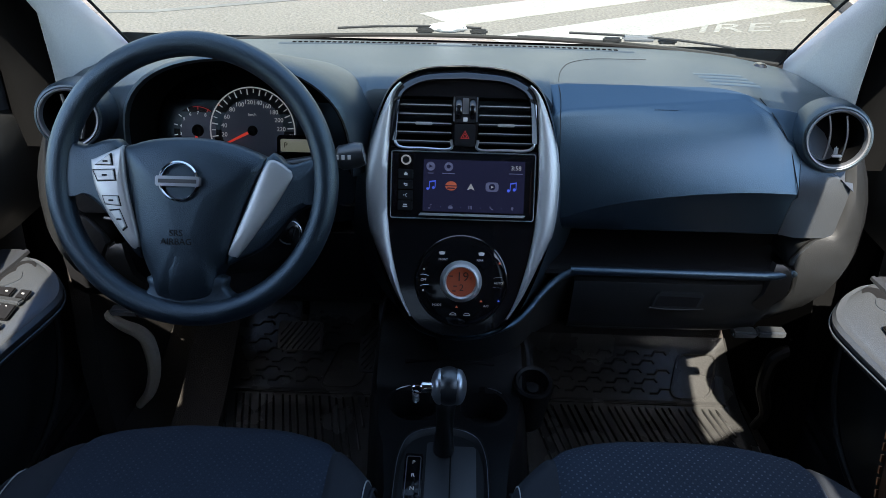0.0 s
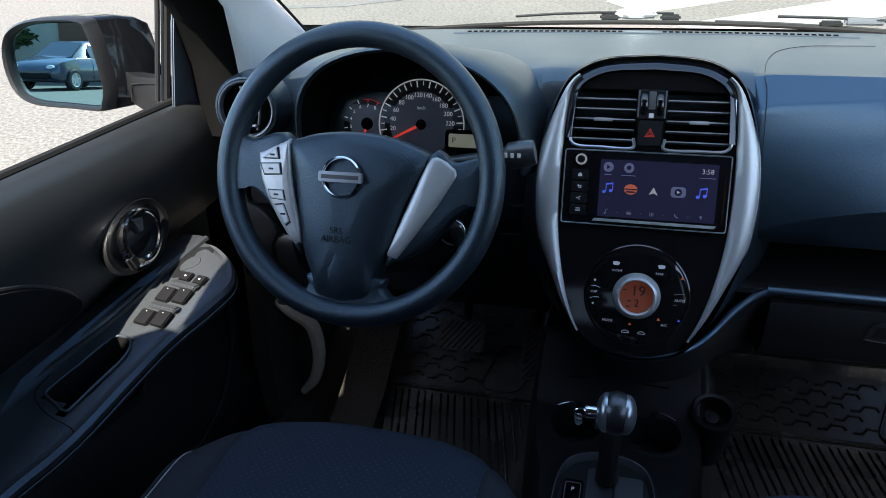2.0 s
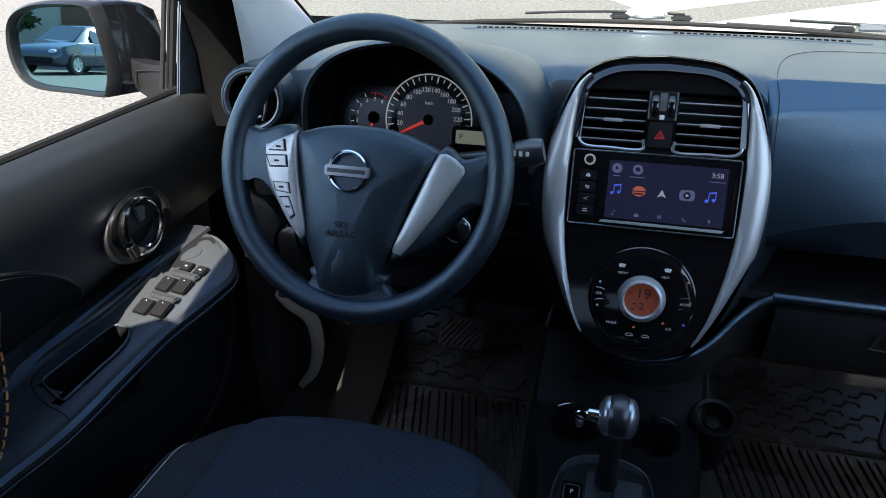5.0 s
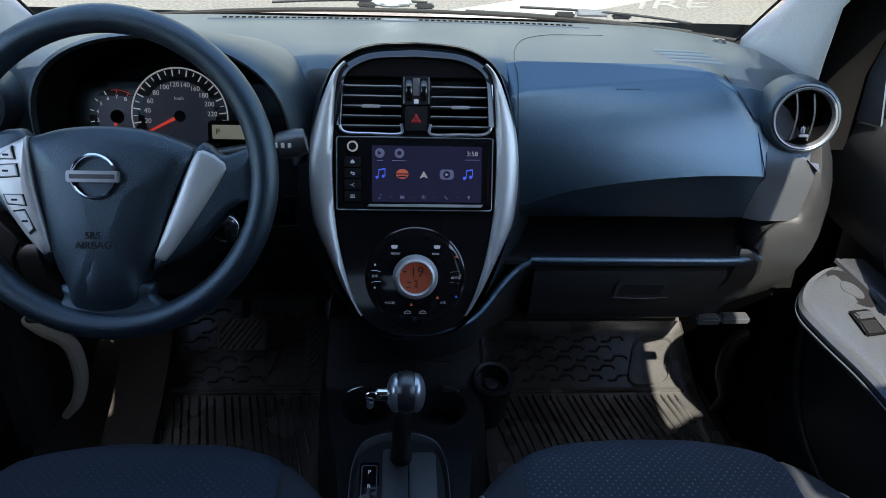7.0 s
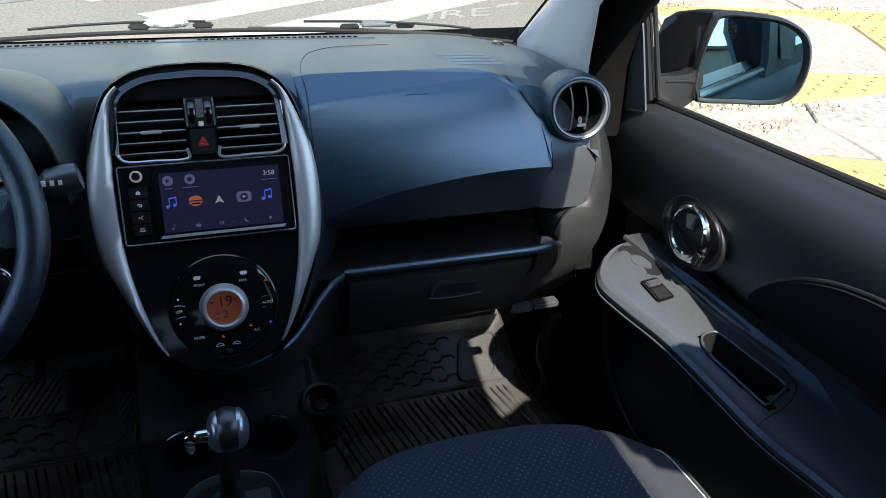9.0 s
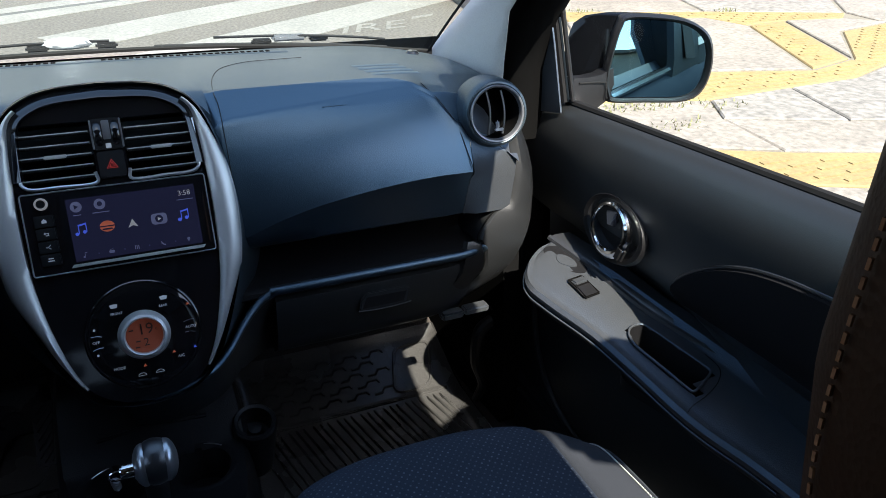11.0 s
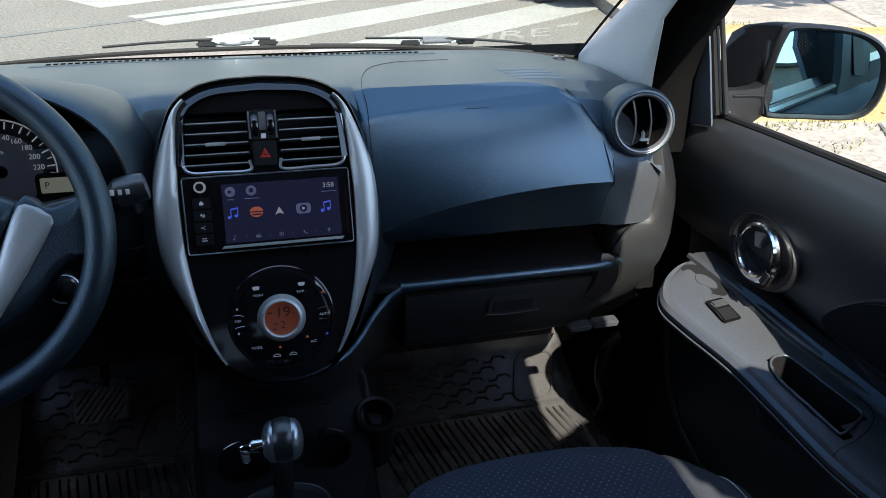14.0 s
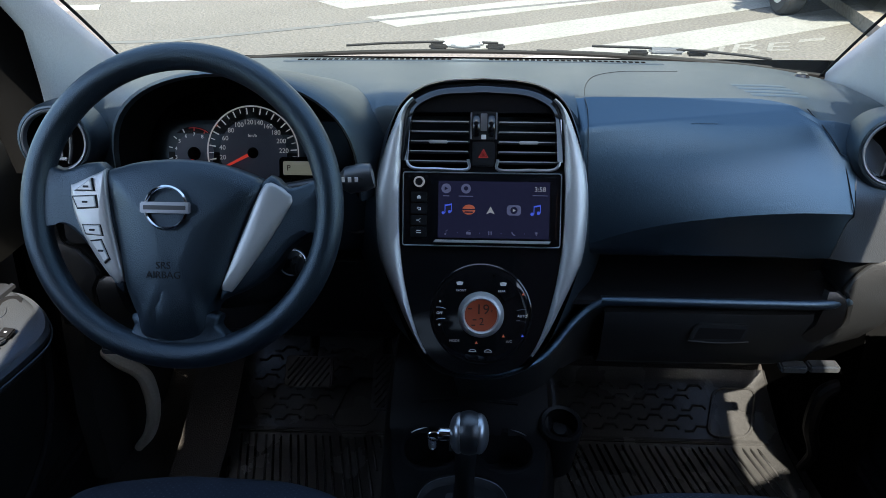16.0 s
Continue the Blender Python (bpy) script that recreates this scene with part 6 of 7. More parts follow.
# ring glows faintly, standing in for bright chrome
kn = part("volume_knob", bm_rev([(0.0046, 0.010), (0.0049, 0.0125), (0.0062, 0.0125), (0.0068, 0.011), (0.0070, 0.0045)], SM @ T(-0.0795, 0.1685, 0), 28), M_ICOW, hu, "volume knob with a glowing ring in place of bright chrome")
part("knob_face", bm_rev([(0.0, 0.0112), (0.0048, 0.0108)], SM @ T(-0.0795, 0.1685, 0), 24), M_LOW, kn)
for i in range(4):
    b = part("key", bm_prism(rounded(0.021, 0.0135, 0.0015, 3, -0.0795, 0.1490 - 0.0147 * i), 0.0048, 0.0075, SM, 0.0012), M_LOW, hu)
    y = 0.1490 - 0.0147 * i
    signs = (([(-0.0025, -0.002), (0.0025, -0.002), (0.0025, 0.0006), (0.0, 0.0028), (-0.0025, 0.0006)],),
             ([(-0.0028, 0.0008), (-0.0008, 0.0026), (-0.0008, 0.0014), (0.0026, 0.0014), (0.0026, -0.0020), (-0.0008, -0.0020), (-0.0008, -0.0010), (0.0014, -0.0010), (0.0014, 0.0004), (-0.0008, 0.0004), (-0.0008, -0.0008)],),
             ([(-0.0026, -0.0008), (-0.0014, -0.0008), (-0.0014, 0.0008), (-0.0026, 0.0008)], [(-0.0010, 0.0), (0.0020, 0.0026), (0.0026, 0.0022), (-0.0002, -0.0002), (0.0024, -0.0022), (0.0016, -0.0026)]),
             ([(-0.0026, 0.0010), (0.0026, 0.0010), (0.0026, 0.0022), (-0.0026, 0.0022)], [(-0.0032, -0.0018), (0.0032, -0.0018), (0.0032, -0.0004), (-0.0032, -0.0004)]))
    for sg in signs[i]:
        part("key_symbol", bm_prism([(-0.0795 + u, y + v) for u, v in sg], 0.0074, 0.0079, SM), M_PRINT, b)

# climate control
cc = thing("climate_control", tuple(SM @ V(0, 0, 0)), "round gloss black climate control with an orange display dial", "climate control")
part("base_disc", bm_rev([(0.0, 0.004), (0.050, 0.004), (0.060, 0.003), (0.066, 0.0003)], SM @ T(0.002, 0, 0), 64), M_GLOSS, cc)
part("outer_ring", bm_tube([SM @ V(0.002 + 0.064 * math.cos(a), 0.064 * math.sin(a), 0.0012) for a in [i * math.pi / 32 for i in range(64)]], 0.0019, 8, True), M_GLOSS, cc)
dial = part("dial_ring", bm_rev([(0.0205, 0.006), (0.0210, 0.016), (0.0225, 0.0175), (0.0255, 0.016), (0.0285, 0.010), (0.0298, 0.004)], SM @ T(0.002, 0, 0), 56), M_SILVER, cc, "satin silver rotary dial ring")
part("dial_display", bm_rev([(0.0, 0.0095), (0.0208, 0.0095)], SM @ T(0.002, 0, 0), 40), M_LCDO, dial, "orange liquid crystal display")
lettering("19", 0.0185, SM @ T(0.0040, 0.0070, 0.0099), M_LCDK, dial)
lettering("c", 0.006, SM @ T(0.0160, 0.006, 0.0099), M_LCDK, dial)
lettering("2", 0.0135, SM @ T(0.003, -0.0085, 0.0099), M_LCDK, dial)
for dx, dy in ((-0.006, -0.006), (-0.0075, -0.013), (-0.012, 0.008)):
    part("segment", bm_box((dx, dy, 0.0099), (0.005, 0.0016, 0.0004), 0, SM), M_LCDK, dial)


def wedge(a0, a1, r0, r1, n=8):
    return [(0.002 + r1 * math.cos(radians(a0 + (a1 - a0) * i / n)), r1 * math.sin(radians(a0 + (a1 - a0) * i / n))) for i in range(n + 1)] + \
        [(0.002 + r0 * math.cos(radians(a1 + (a0 - a1) * i / n)), r0 * math.sin(radians(a1 + (a0 - a1) * i / n))) for i in range(n + 1)]


for a0, a1, txt, ta in ((108, 150, "FRONT", 127), (30, 72, "REAR", 53)):
    b = part("climate_key", bm_prism(wedge(a0, a1, 0.035, 0.056), 0.0022, 0.0062, SM, 0.0010), M_GLOSS, cc)
    a = radians(ta)
    lettering(txt, 0.0040, SM @ T(0.002 + 0.043 * math.cos(a), 0.043 * math.sin(a) - 0.0035, 0.0065), M_PRINT, b)
    part("demist_symbol", bm_prism([(0.002 + 0.046 * math.cos(a) + u, 0.046 * math.sin(a) + 0.003 + v) for u, v in ((-0.0032, -0.002), (0.0032, -0.002), (0.0046, 0.002), (0.0, 0.0028), (-0.0046, 0.002))], 0.0063, 0.0067, SM), M_PRINT, b)
for txt, ta, tr in (("OFF", 179, 0.053), ("AUTO", -1, 0.053), ("MODE", 226, 0.048), ("A/C", -43, 0.050)):
    a = radians(ta)
    lettering(txt, 0.0046, SM @ T(0.002 + tr * math.cos(a), tr * math.sin(a), 0.0046), M_PRINT, cc)
# fine bright lines above and below the side keys
for a in (172, 188, -9, 7):
    part("key_line", bm_tube([SM @ V(0.002 + r * math.cos(radians(a)), r * math.sin(radians(a)) + 0.0012 * math.sin((r - 0.045) * 220), 0.0042) for r in (0.046, 0.049, 0.052, 0.055, 0.058)], 0.00035, 5), M_SATIN, cc)
for a, mt, rr in ((27, M_ICOR, 0.060), (-26, M_ICOB, 0.060), (262, M_ICOR, 0.037), (-43, M_ICOR, 0.040)):
    a = radians(a)
    part("indicator", bm_prism([(0.002 + rr * math.cos(a) - 0.002, rr * math.sin(a) - 0.001), (0.002 + rr * math.cos(a) + 0.002, rr * math.sin(a) - 0.001), (0.002 + rr * math.cos(a), rr * math.sin(a) + 0.0022)], 0.005, 0.0062, SM), mt, cc)
for a in (258, 282):
    a = radians(a)
    part("recirculation_symbol", bm_tube([SM @ V(0.002 + 0.048 * math.cos(a) + u, 0.048 * math.sin(a) + v, 0.0046) for u, v in ((-0.0048, -0.0012), (-0.004, 0.0004), (-0.0015, 0.0018), (0.0015, 0.0018), (0.004, 0.0004), (0.0048, -0.0012))], 0.0004, 5, True), M_PRINT, cc)
for a, sx in ((163, 0.055), (195, 0.055)):
    a = radians(a)
    part("fan_symbol", bm_prism(disc(0.0014, 10, 0.002 + sx * math.cos(a), sx * math.sin(a)), 0.0040, 0.0046, SM), M_PRINT, cc)

# satin arcs put in for the highlights on the outer ring
for a0, a1 in ((28, 78), (120, 165), (205, 246), (296, 340)):
    part("bright_arc", bm_tube([SM @ V(0.002 + 0.0635 * math.cos(radians(a0 + (a1 - a0) * i / 12)), 0.0635 * math.sin(radians(a0 + (a1 - a0) * i / 12)), 0.0016) for i in range(13)], 0.0007, 6), M_SATIN, cc)

# ---- steering wheel ----
WC = V(-0.316, 0.850, 0.956)
WM = frame_of(WC, (1, 0, 0), (0, -0.906, 0.423))
WK = 0.000666
sw_ = thing("steering_wheel", tuple(WC), "dark leatherette three spoke steering wheel with silver spoke inserts", "steering wheel")


def wp(px, py):
    return ((px - 340) * WK, (319 - py) * WK)


RW, RT = 0.1575, 0.0145
rows = []
for i in range(96):
    a = 2 * math.pi * i / 96
    rows.append([WM @ V((RW + RT * math.cos(b)) * math.cos(a), (RW + RT * math.cos(b)) * math.sin(a), RT * 1.15 * math.sin(b)) for b in [2 * math.pi * j / 16 for j in range(16)]])
part("rim", bm_grid(rows, close_u=True, close_v=True), M_WHEEL, sw_)
HUB = [wp(*p) for p in ((219, 268), (240, 256), (275, 247), (330, 243), (385, 247), (430, 259), (472, 281), (455, 320), (430, 380), (408, 446), (400, 462), (386, 486), (380, 520), (366, 532), (330, 539), (294, 535), (277, 526), (270, 498), (258, 470), (248, 440), (238, 380), (228, 320))]
hub_r = [p.to_2d() for p in spline([(u, v, 0) for u, v in HUB], 3, True)]
cu_, cv_ = wp(335, 370)


def domed(ring, levels, m):
    """A pad: the outline shrunk towards its middle, ring by ring, and closed."""
    rr = []
    for k, w in levels:
        rr.append([m @ V(cu_ + (p.x - cu_) * k, cv_ + (p.y - cv_) * k, w) for p in ring])
    bm = bm_grid(rr, close_u=True)
    bm_cap(bm, rr[-1])
    return bm


pad = part("hub_pad", domed(hub_r, ((1.0, -0.030), (1.0, -0.008), (0.985, 0.001), (0.95, 0.006), (0.80, 0.0125), (0.55, 0.017), (0.25, 0.019)), WM), M_WHEEL, sw_, "grained airbag cover", 50)
lettering("SRS", 0.0105, WM @ T(*wp(322, 411), 0.0192) @ Matrix.Rotation(radians(4), 4, 'X'), M_LOW, pad, depth=0.0003)
lettering("AIRBAG", 0.0105, WM @ T(*wp(322, 426), 0.0185), M_LOW, pad, depth=0.0003)
# raised ridge on the lower spoke
part("spoke_ridge", bm_grid([[WM @ V(u0, v, w - 0.004), WM @ V(u0 * 0.5 + u1 * 0.5 - 0.004, v, w + 0.004), WM @ V(u1, v, w - 0.006)] for u0, u1, v, w in ((-0.019, 0.004, -0.088, 0.016), (-0.028, 0.006, -0.105, 0.0155), (-0.034, 0.010, -0.125, 0.011), (-0.036, 0.014, -0.140, 0.005))]), M_WHEEL, pad, "", 80)
# back boss and spokes
part("boss", bm_rev([(0.0, -0.075), (0.050, -0.075), (0.062, -0.05), (0.070, -0.02), (0.060, -0.008)], WM @ T(cu_, cv_ + 0.012, 0), 32), M_LOW, sw_)
for pts, w0, w1 in (([(104, 256), (150, 262), (222, 262), (252, 446), (240, 444), (205, 396), (165, 356), (128, 346), (100, 350)], -0.016, 0.0065),
                    ([(470, 276), (512, 286), (556, 272), (580, 264), (584, 352), (560, 352), (520, 376), (470, 432), (418, 460), (404, 450)], -0.016, 0.0065),
                    ([(214, 536), (250, 524), (262, 508), (268, 488), (392, 486), (400, 506), (414, 520), (448, 532), (430, 552), (380, 568), (330, 572), (280, 568), (232, 553)], -0.016, 0.0045)):
    ring = [p.to_2d() for p in spline([(*wp(*p), 0) for p in pts], 4, True)]
    mu = sum(p.x for p in ring) / len(ring)
    mv = sum(p.y for p in ring) / len(ring)
    rr = [[WM @ V(mu + (p.x - mu) * f, mv + (p.y - mv) * f, w) for p in ring] for f, w in ((1.0, w0), (1.0, w1 - 0.012), (0.985, w1 - 0.006), (0.95, w1 - 0.002), (0.88, w1), (0.5, w1 + 0.001))]
    bm = bm_grid(rr, close_u=True)
    bm_cap(bm, rr[-1])
    part("spoke", bm, M_WHEEL, sw_, "", 60)
SIL_L = [(164, 290), (172, 282), (214, 264), (222, 268), (232, 340), (251, 428), (247, 440), (238, 442), (204, 398), (173, 340)]
SIL_R = [(476, 279), (512, 291), (521, 300), (517, 316), (478, 380), (430, 446), (418, 453), (408, 449), (409, 437), (440, 360)]
for k, pts in enumerate((SIL_L, SIL_R)):
    ring = [p.to_2d() for p in spline([(*wp(*p), 0) for p in pts], 4, True)]
    mu = sum(p.x for p in ring) / len(ring)
    mv = sum(p.y for p in ring) / len(ring)
    rr = [[WM @ V(mu + (p.x - mu) * f, mv + (p.y - mv) * f, w) for p in ring] for f, w in ((1.0, -0.006), (1.0, 0.003), (0.975, 0.0062), (0.92, 0.0085), (0.80, 0.0100), (0.55, 0.0110), (0.2, 0.0115))]
    bm = bm_grid(rr, close_u=True)
    bm_cap(bm, rr[-1])
    ins = part("spoke_insert", bm, M_SILVER, sw_, "satin silver spoke insert", 85)
    if k == 0:
        for kp in ([(178, 296), (202, 278), (206, 296)], [(174, 306), (208, 304), (211, 322), (182, 324)], [(190, 350), (216, 350), (220, 366), (195, 364)], [(203, 376), (219, 374), (231, 402), (224, 408)]):
            cu2, cv2 = sum(wp(*p)[0] for p in kp) / len(kp), sum(wp(*p)[1] for p in kp) / len(kp)
            part("button_gap", bm_prism([(cu2 + (wp(*p)[0] - cu2) * 1.16, cv2 + (wp(*p)[1] - cv2) * 1.16) for p in kp], 0.0085, 0.0118, WM), M_LOW, ins)
            b = part("wheel_button", bm_prism([wp(*p) for p in kp], 0.0085, 0.0138, WM, 0.0008, 1), M_SILVER, ins, "small grey control button")
            mu2 = sum(wp(*p)[0] for p in kp) / len(kp)
            mv2 = sum(wp(*p)[1] for p in kp) / len(kp)
            part("button_symbol", bm_prism(rounded(0.006, 0.0022, 0.0008, 2, mu2, mv2), 0.0138, 0.0142, WM), M_LOW, b)
# plain emblem: a ring with a bar
eu, ev = wp(328, 321)
em = WM @ T(eu, ev, 0.0185)
emb = part("emblem_ring", bm_rev([(0.0195, 0.0), (0.0200, 0.004), (0.0215, 0.0055), (0.0232, 0.004), (0.0236, 0.0)], em, 48), M_CHROME, sw_, "plain chrome emblem")
part("emblem_bar", bm_box((0, 0, 0.0045), (0.052, 0.0115, 0.006), 0.0012, em), M_SATIN, emb)
part("emblem_inlay", bm_box((0, 0, 0.0075), (0.044, 0.0045, 0.0012), 0.0003, em), M_SOFT, emb)

# column, stalks and key switch
col = thing("steering_column", (-0.316, 0.95, 0.88), "dark plastic steering column shroud with stalks and key switch", "steering column")
ax = V(0, 0.906, -0.423)
part("shroud", bm_tube([WC + ax * 0.055 + V(0, 0, -0.020), WC + ax * 0.10 + V(0, 0, -0.040), WC + ax * 0.16 + V(0, 0, -0.056), WC + ax * 0.26 + V(0, 0, -0.06)], [0.050, 0.062, 0.068, 0.072], 24, flat=1.25), M_LOW, col)
st = part("wiper_stalk", bm_tube([(-0.255, 0.965, 0.925), (-0.20, 0.967, 0.934), (-0.165, 0.968, 0.940)], [0.008, 0.009, 0.010], 12), M_SOFT, col)
part("stalk_end", bm_tube([(-0.168, 0.968, 0.939), (-0.160, 0.968, 0.941), (-0.140, 0.969, 0.945), (-0.130, 0.970, 0.947)], [0.010, 0.0165, 0.0170, 0.0145], 14), M_SOFT, st)
for i in range(3):
    part("stalk_mark", bm_box((-0.163 + 0.008 * i, 0.9525, 0.948), (0.004, 0.001, 0.006), 0), M_PRINT, st)
st = part("light_stalk", bm_tube([(-0.375, 0.965, 0.925), (-0.43, 0.967, 0.928), (-0.47, 0.968, 0.930)], [0.008, 0.009, 0.010], 12), M_SOFT, col)
part("stalk_end", bm_tube([(-0.466, 0.968, 0.930), (-0.474, 0.968, 0.931), (-0.50, 0.969, 0.933)], [0.010, 0.0155, 0.014], 14), M_LOW, st)
km = frame_of((-0.243, 0.985, 0.818), (1, 0, 0), (0.35, -0.9, 0.3))
ks = part("key_switch", bm_rev([(0.0, 0.004), (0.013, 0.004), (0.019, 0.0), (0.020, -0.03)], km, 28), M_LOW, col)
part("key_ring", bm_tube([km @ V(0.0165 * math.cos(a), 0.0165 * math.sin(a), 0.0022) for a in [i * math.pi / 12 for i in range(24)]], 0.0012, 6, True), M_SATIN, ks)
part("key_grip", bm_join(bm_box((0, 0, 0.010), (0.006, 0.012, 0.014), 0.002, km), bm_prism(disc(0.0125, 20), -0.0035, 0.0035, km @ T(0.004, 0, 0.027) @ Matrix.Rotation(radians(62), 4, "Y"), 0.002)), M_LOW, ks)
part("key_mark", bm_box((0.010, 0.009, 0.0048), (0.003, 0.004, 0.0006), 0, km), M_PRINT, ks)
# knob socket on the dash beside the column
km = frame_of((-0.172, 1.085, 0.845), (1, 0, 0), (0.05, -0.98, 0.12))
part("round_blank", bm_rev([(0.0, 0.002), (0.026, 0.002), (0.029, 0.006), (0.032, 0.0)], km, 32), M_LOW, dash)

# switch panel left of the column
pm = frame_of((-0.515, 1.066, 0.852), (1, 0, 0), (0, -0.98, 0.2))
sp = part("switch_panel", bm_prism(rounded(0.135, 0.100, 0.012), -0.01, 0.004, pm, 0.003), M_LOW, dash)
for u, v, w, h in ((-0.030, 0.028, 0.030, 0.020), (0.008, 0.028, 0.030, 0.020), (-0.012, -0.014, 0.026, 0.046), (0.024, -0.014, 0.026, 0.040)):
    b = part("panel_switch", bm_prism(rounded(w, h, 0.003, 3, u, v), 0.003, 0.008, pm, 0.0015), M_SOFT, sp)
    part("switch_mark", bm_box((u, v, 0.0083), (0.006, 0.004, 0.0006), 0, pm), M_PRINT, b)
part("adjuster_wheel", bm_rev([(0.0, -0.008), (0.016, -0.008), (0.017, 0.0), (0.016, 0.008), (0.0, 0.008)], pm @ T(-0.012, -0.014, 0.004) @ Matrix.Rotation(radians(90), 4, 'Y'), 24), M_LOW, sp)
part("panel_lip", bm_tube([pm @ V(-0.025 + 0.009 * i, -0.056 - 0.004 * math.sin(math.pi * i / 10), 0.006) for i in range(11)], 0.0028, 6), M_SOFT, sp)

# ---- floor console and shifter ----
con = thing("floor_console", (0, 0.7, 0.26), "dark plastic floor console with cup holders", "floor console")
CUPS = ((-0.066, 0.985, 0.040), (0.046, 0.985, 0.040))
SECT = [(1.16, 0.60, 0.120), (1.10, 0.575, 0.125), (1.06, 0.535, 0.128), (1.03, 0.512, 0.128)] + [(1.03 - 0.012 * i, 0.508, 0.126 - 0.0015 * i) for i in range(1, 9)] + [(0.91, 0.512, 0.108), (0.88, 0.520, 0.100), (0.80, 0.524, 0.090), (0.70, 0.528, 0.082), (0.55, 0.54, 0.078), (0.3, 0.57, 0.075), (0.0, 0.58, 0.075)]
bm = bmesh.new()
grid = []
NT = 24
for y, z, hwid in SECT:
    cxs = -0.010
    row = [bm.verts.new((cxs - hwid - 0.02, y, 0.25)), bm.verts.new((cxs - hwid - 0.006, y, z - 0.05)), bm.verts.new((cxs - hwid, y, z - 0.012))]
    row += [bm.verts.new((cxs + hwid * (-0.95 + 1.9 * i / NT), y, z)) for i in range(NT + 1)]
    row += [bm.verts.new((cxs + hwid, y, z - 0.012)), bm.verts.new((cxs + hwid + 0.006, y, z - 0.05)), bm.verts.new((cxs + hwid + 0.02, y, 0.25))]
    grid.append(row)
for a, b in zip(grid, grid[1:]):
    for i in range(len(a) - 1):
        c = (a[i].co + a[i + 1].co + b[i].co + b[i + 1].co) / 4
        if any((c.x - x) ** 2 + (c.y - y) ** 2 < r * r for x, y, r in CUPS) and 3 <= i <= 3 + NT:
            continue
        bm.faces.new((a[i], a[i + 1], b[i + 1], b[i]))
part("console_body", bm, M_LOW, con)
for x, y, r in CUPS:
    cpt = part("cup_holder", bm_rev([(r + 0.008, 0.0003), (r + 0.004, 0.0012), (r - 0.001, 0.0), (r - 0.003, -0.01), (r - 0.006, -0.055), (0.0, -0.058)], T(x, y, 0.509), 36), M_LOW, con)
    # satin arc put in for the glint on the cup rim
    part("cup_glint", bm_tube([(x + (r + 0.004) * math.cos(a), y + (r + 0.004) * math.sin(a), 0.5105) for a in [radians((100 if x < 0 else 45) + 35 * i / 12) for i in range(13)]], 0.0010, 6), M_SATIN, cpt)
hold = part("side_holder", bm_rev([(0.031, -0.10), (0.033, 0.0), (0.030, 0.004), (0.025, 0.002), (0.023, -0.03), (0.0, -0.032)], frame_of((0.130, 1.030, 0.525), (1, 0, 0), (0.05, -0.25, 1)), 32), M_LOW, con)
part("holder_plug", bm_rev([(0.0, -0.012), (0.010, -0.014), (0.016, -0.03)], frame_of((0.130, 1.030, 0.525), (1, 0, 0), (0.05, -0.25, 1)), 20), M_LOW, hold)
part("tray_lip", bm_tube([(-0.085, 1.060, 0.536), (-0.02, 1.066, 0.538), (0.065, 1.060, 0.536)], 0.003, 6), M_LOW, con)
sh = thing("gear_shifter", (-0.016, 0.80, 0.53), "automatic gear lever with black and silver knob in an oval gate", "gear lever")
gm = frame_of((-0.016, 0.795, 0.5255), (1, 0, 0), (0, -0.06, 1))
ov = [p.to_2d() for p in spline([(x, y, 0) for x, y in ((0.0, 0.108), (0.045, 0.095), (0.062, 0.06), (0.066, 0.0), (0.064, -0.08), (0.05, -0.12), (0.0, -0.13), (-0.05, -0.12), (-0.064, -0.08), (-0.066, 0.0), (-0.062, 0.06), (-0.045, 0.095))], 4, True)]
part("gate_frame", bm_grid([[gm @ V(p.x * k, p.y * k, w) for p in ov] for k, w in ((1.06, -0.006), (1.05, 0.004), (1.0, 0.007), (0.94, 0.005), (0.90, 0.001))], close_u=True), M_LOW, sh)
part("gate_line", bm_tube([gm @ V(p.x * 0.99, p.y * 0.99, 0.0068) for p in ov], 0.0006, 6, True), M_STEEL, sh)
part("gate_plate", bm_prism([(p.x * 0.92, p.y * 0.92) for p in ov], -0.004, 0.0015, gm), M_LOW, sh)
part("slot_cover", bm_prism(rounded(0.034, 0.17, 0.006, 4, -0.006, -0.004), 0.0015, 0.0035, gm, 0.001), M_SOFT, sh)
part("gate_cover", bm_prism(rounded(0.036, 0.17, 0.006, 4, 0.031, -0.012), 0.0015, 0.0055, gm, 0.0015), M_SOFT, sh)
pl = part("indicator_plate", bm_prism(rounded(0.026, 0.14, 0.004, 4, -0.040, -0.012), 0.0015, 0.0035, gm, 0.0008), M_GLOSS, sh)
part("plate_rim", bm_tube([gm @ V(u, v, 0.0036) for u, v in rounded(0.020, 0.128, 0.003, 4, -0.040, -0.012)], 0.0007, 6, True), M_STEEL, pl)
for i, t in enumerate("PRNDL"):
    lettering(t, 0.0088, gm @ T(-0.040, 0.041 - 0.023 * i, 0.0038), M_PRINT, pl)
part("lever", bm_tube([(-0.014, 0.862, 0.528), (-0.014, 0.848, 0.58), (-0.012, 0.832, 0.645), (-0.010, 0.820, 0.675)], [0.016, 0.012, 0.013, 0.019], 16), M_LOW, sh)
kc = V(-0.009, 0.816, 0.690)
knob = part("knob", bm_ball(tuple(kc), (0.0225, 0.026, 0.0255)), M_SOFT, sh)
for s in (-1, 1):
    part("knob_cap", bm_ball(tuple(kc + V(s * 0.0118, 0.0, -0.001)), (0.0118, 0.0236, 0.0236)), M_SATIN, knob, "satin silver side cap")
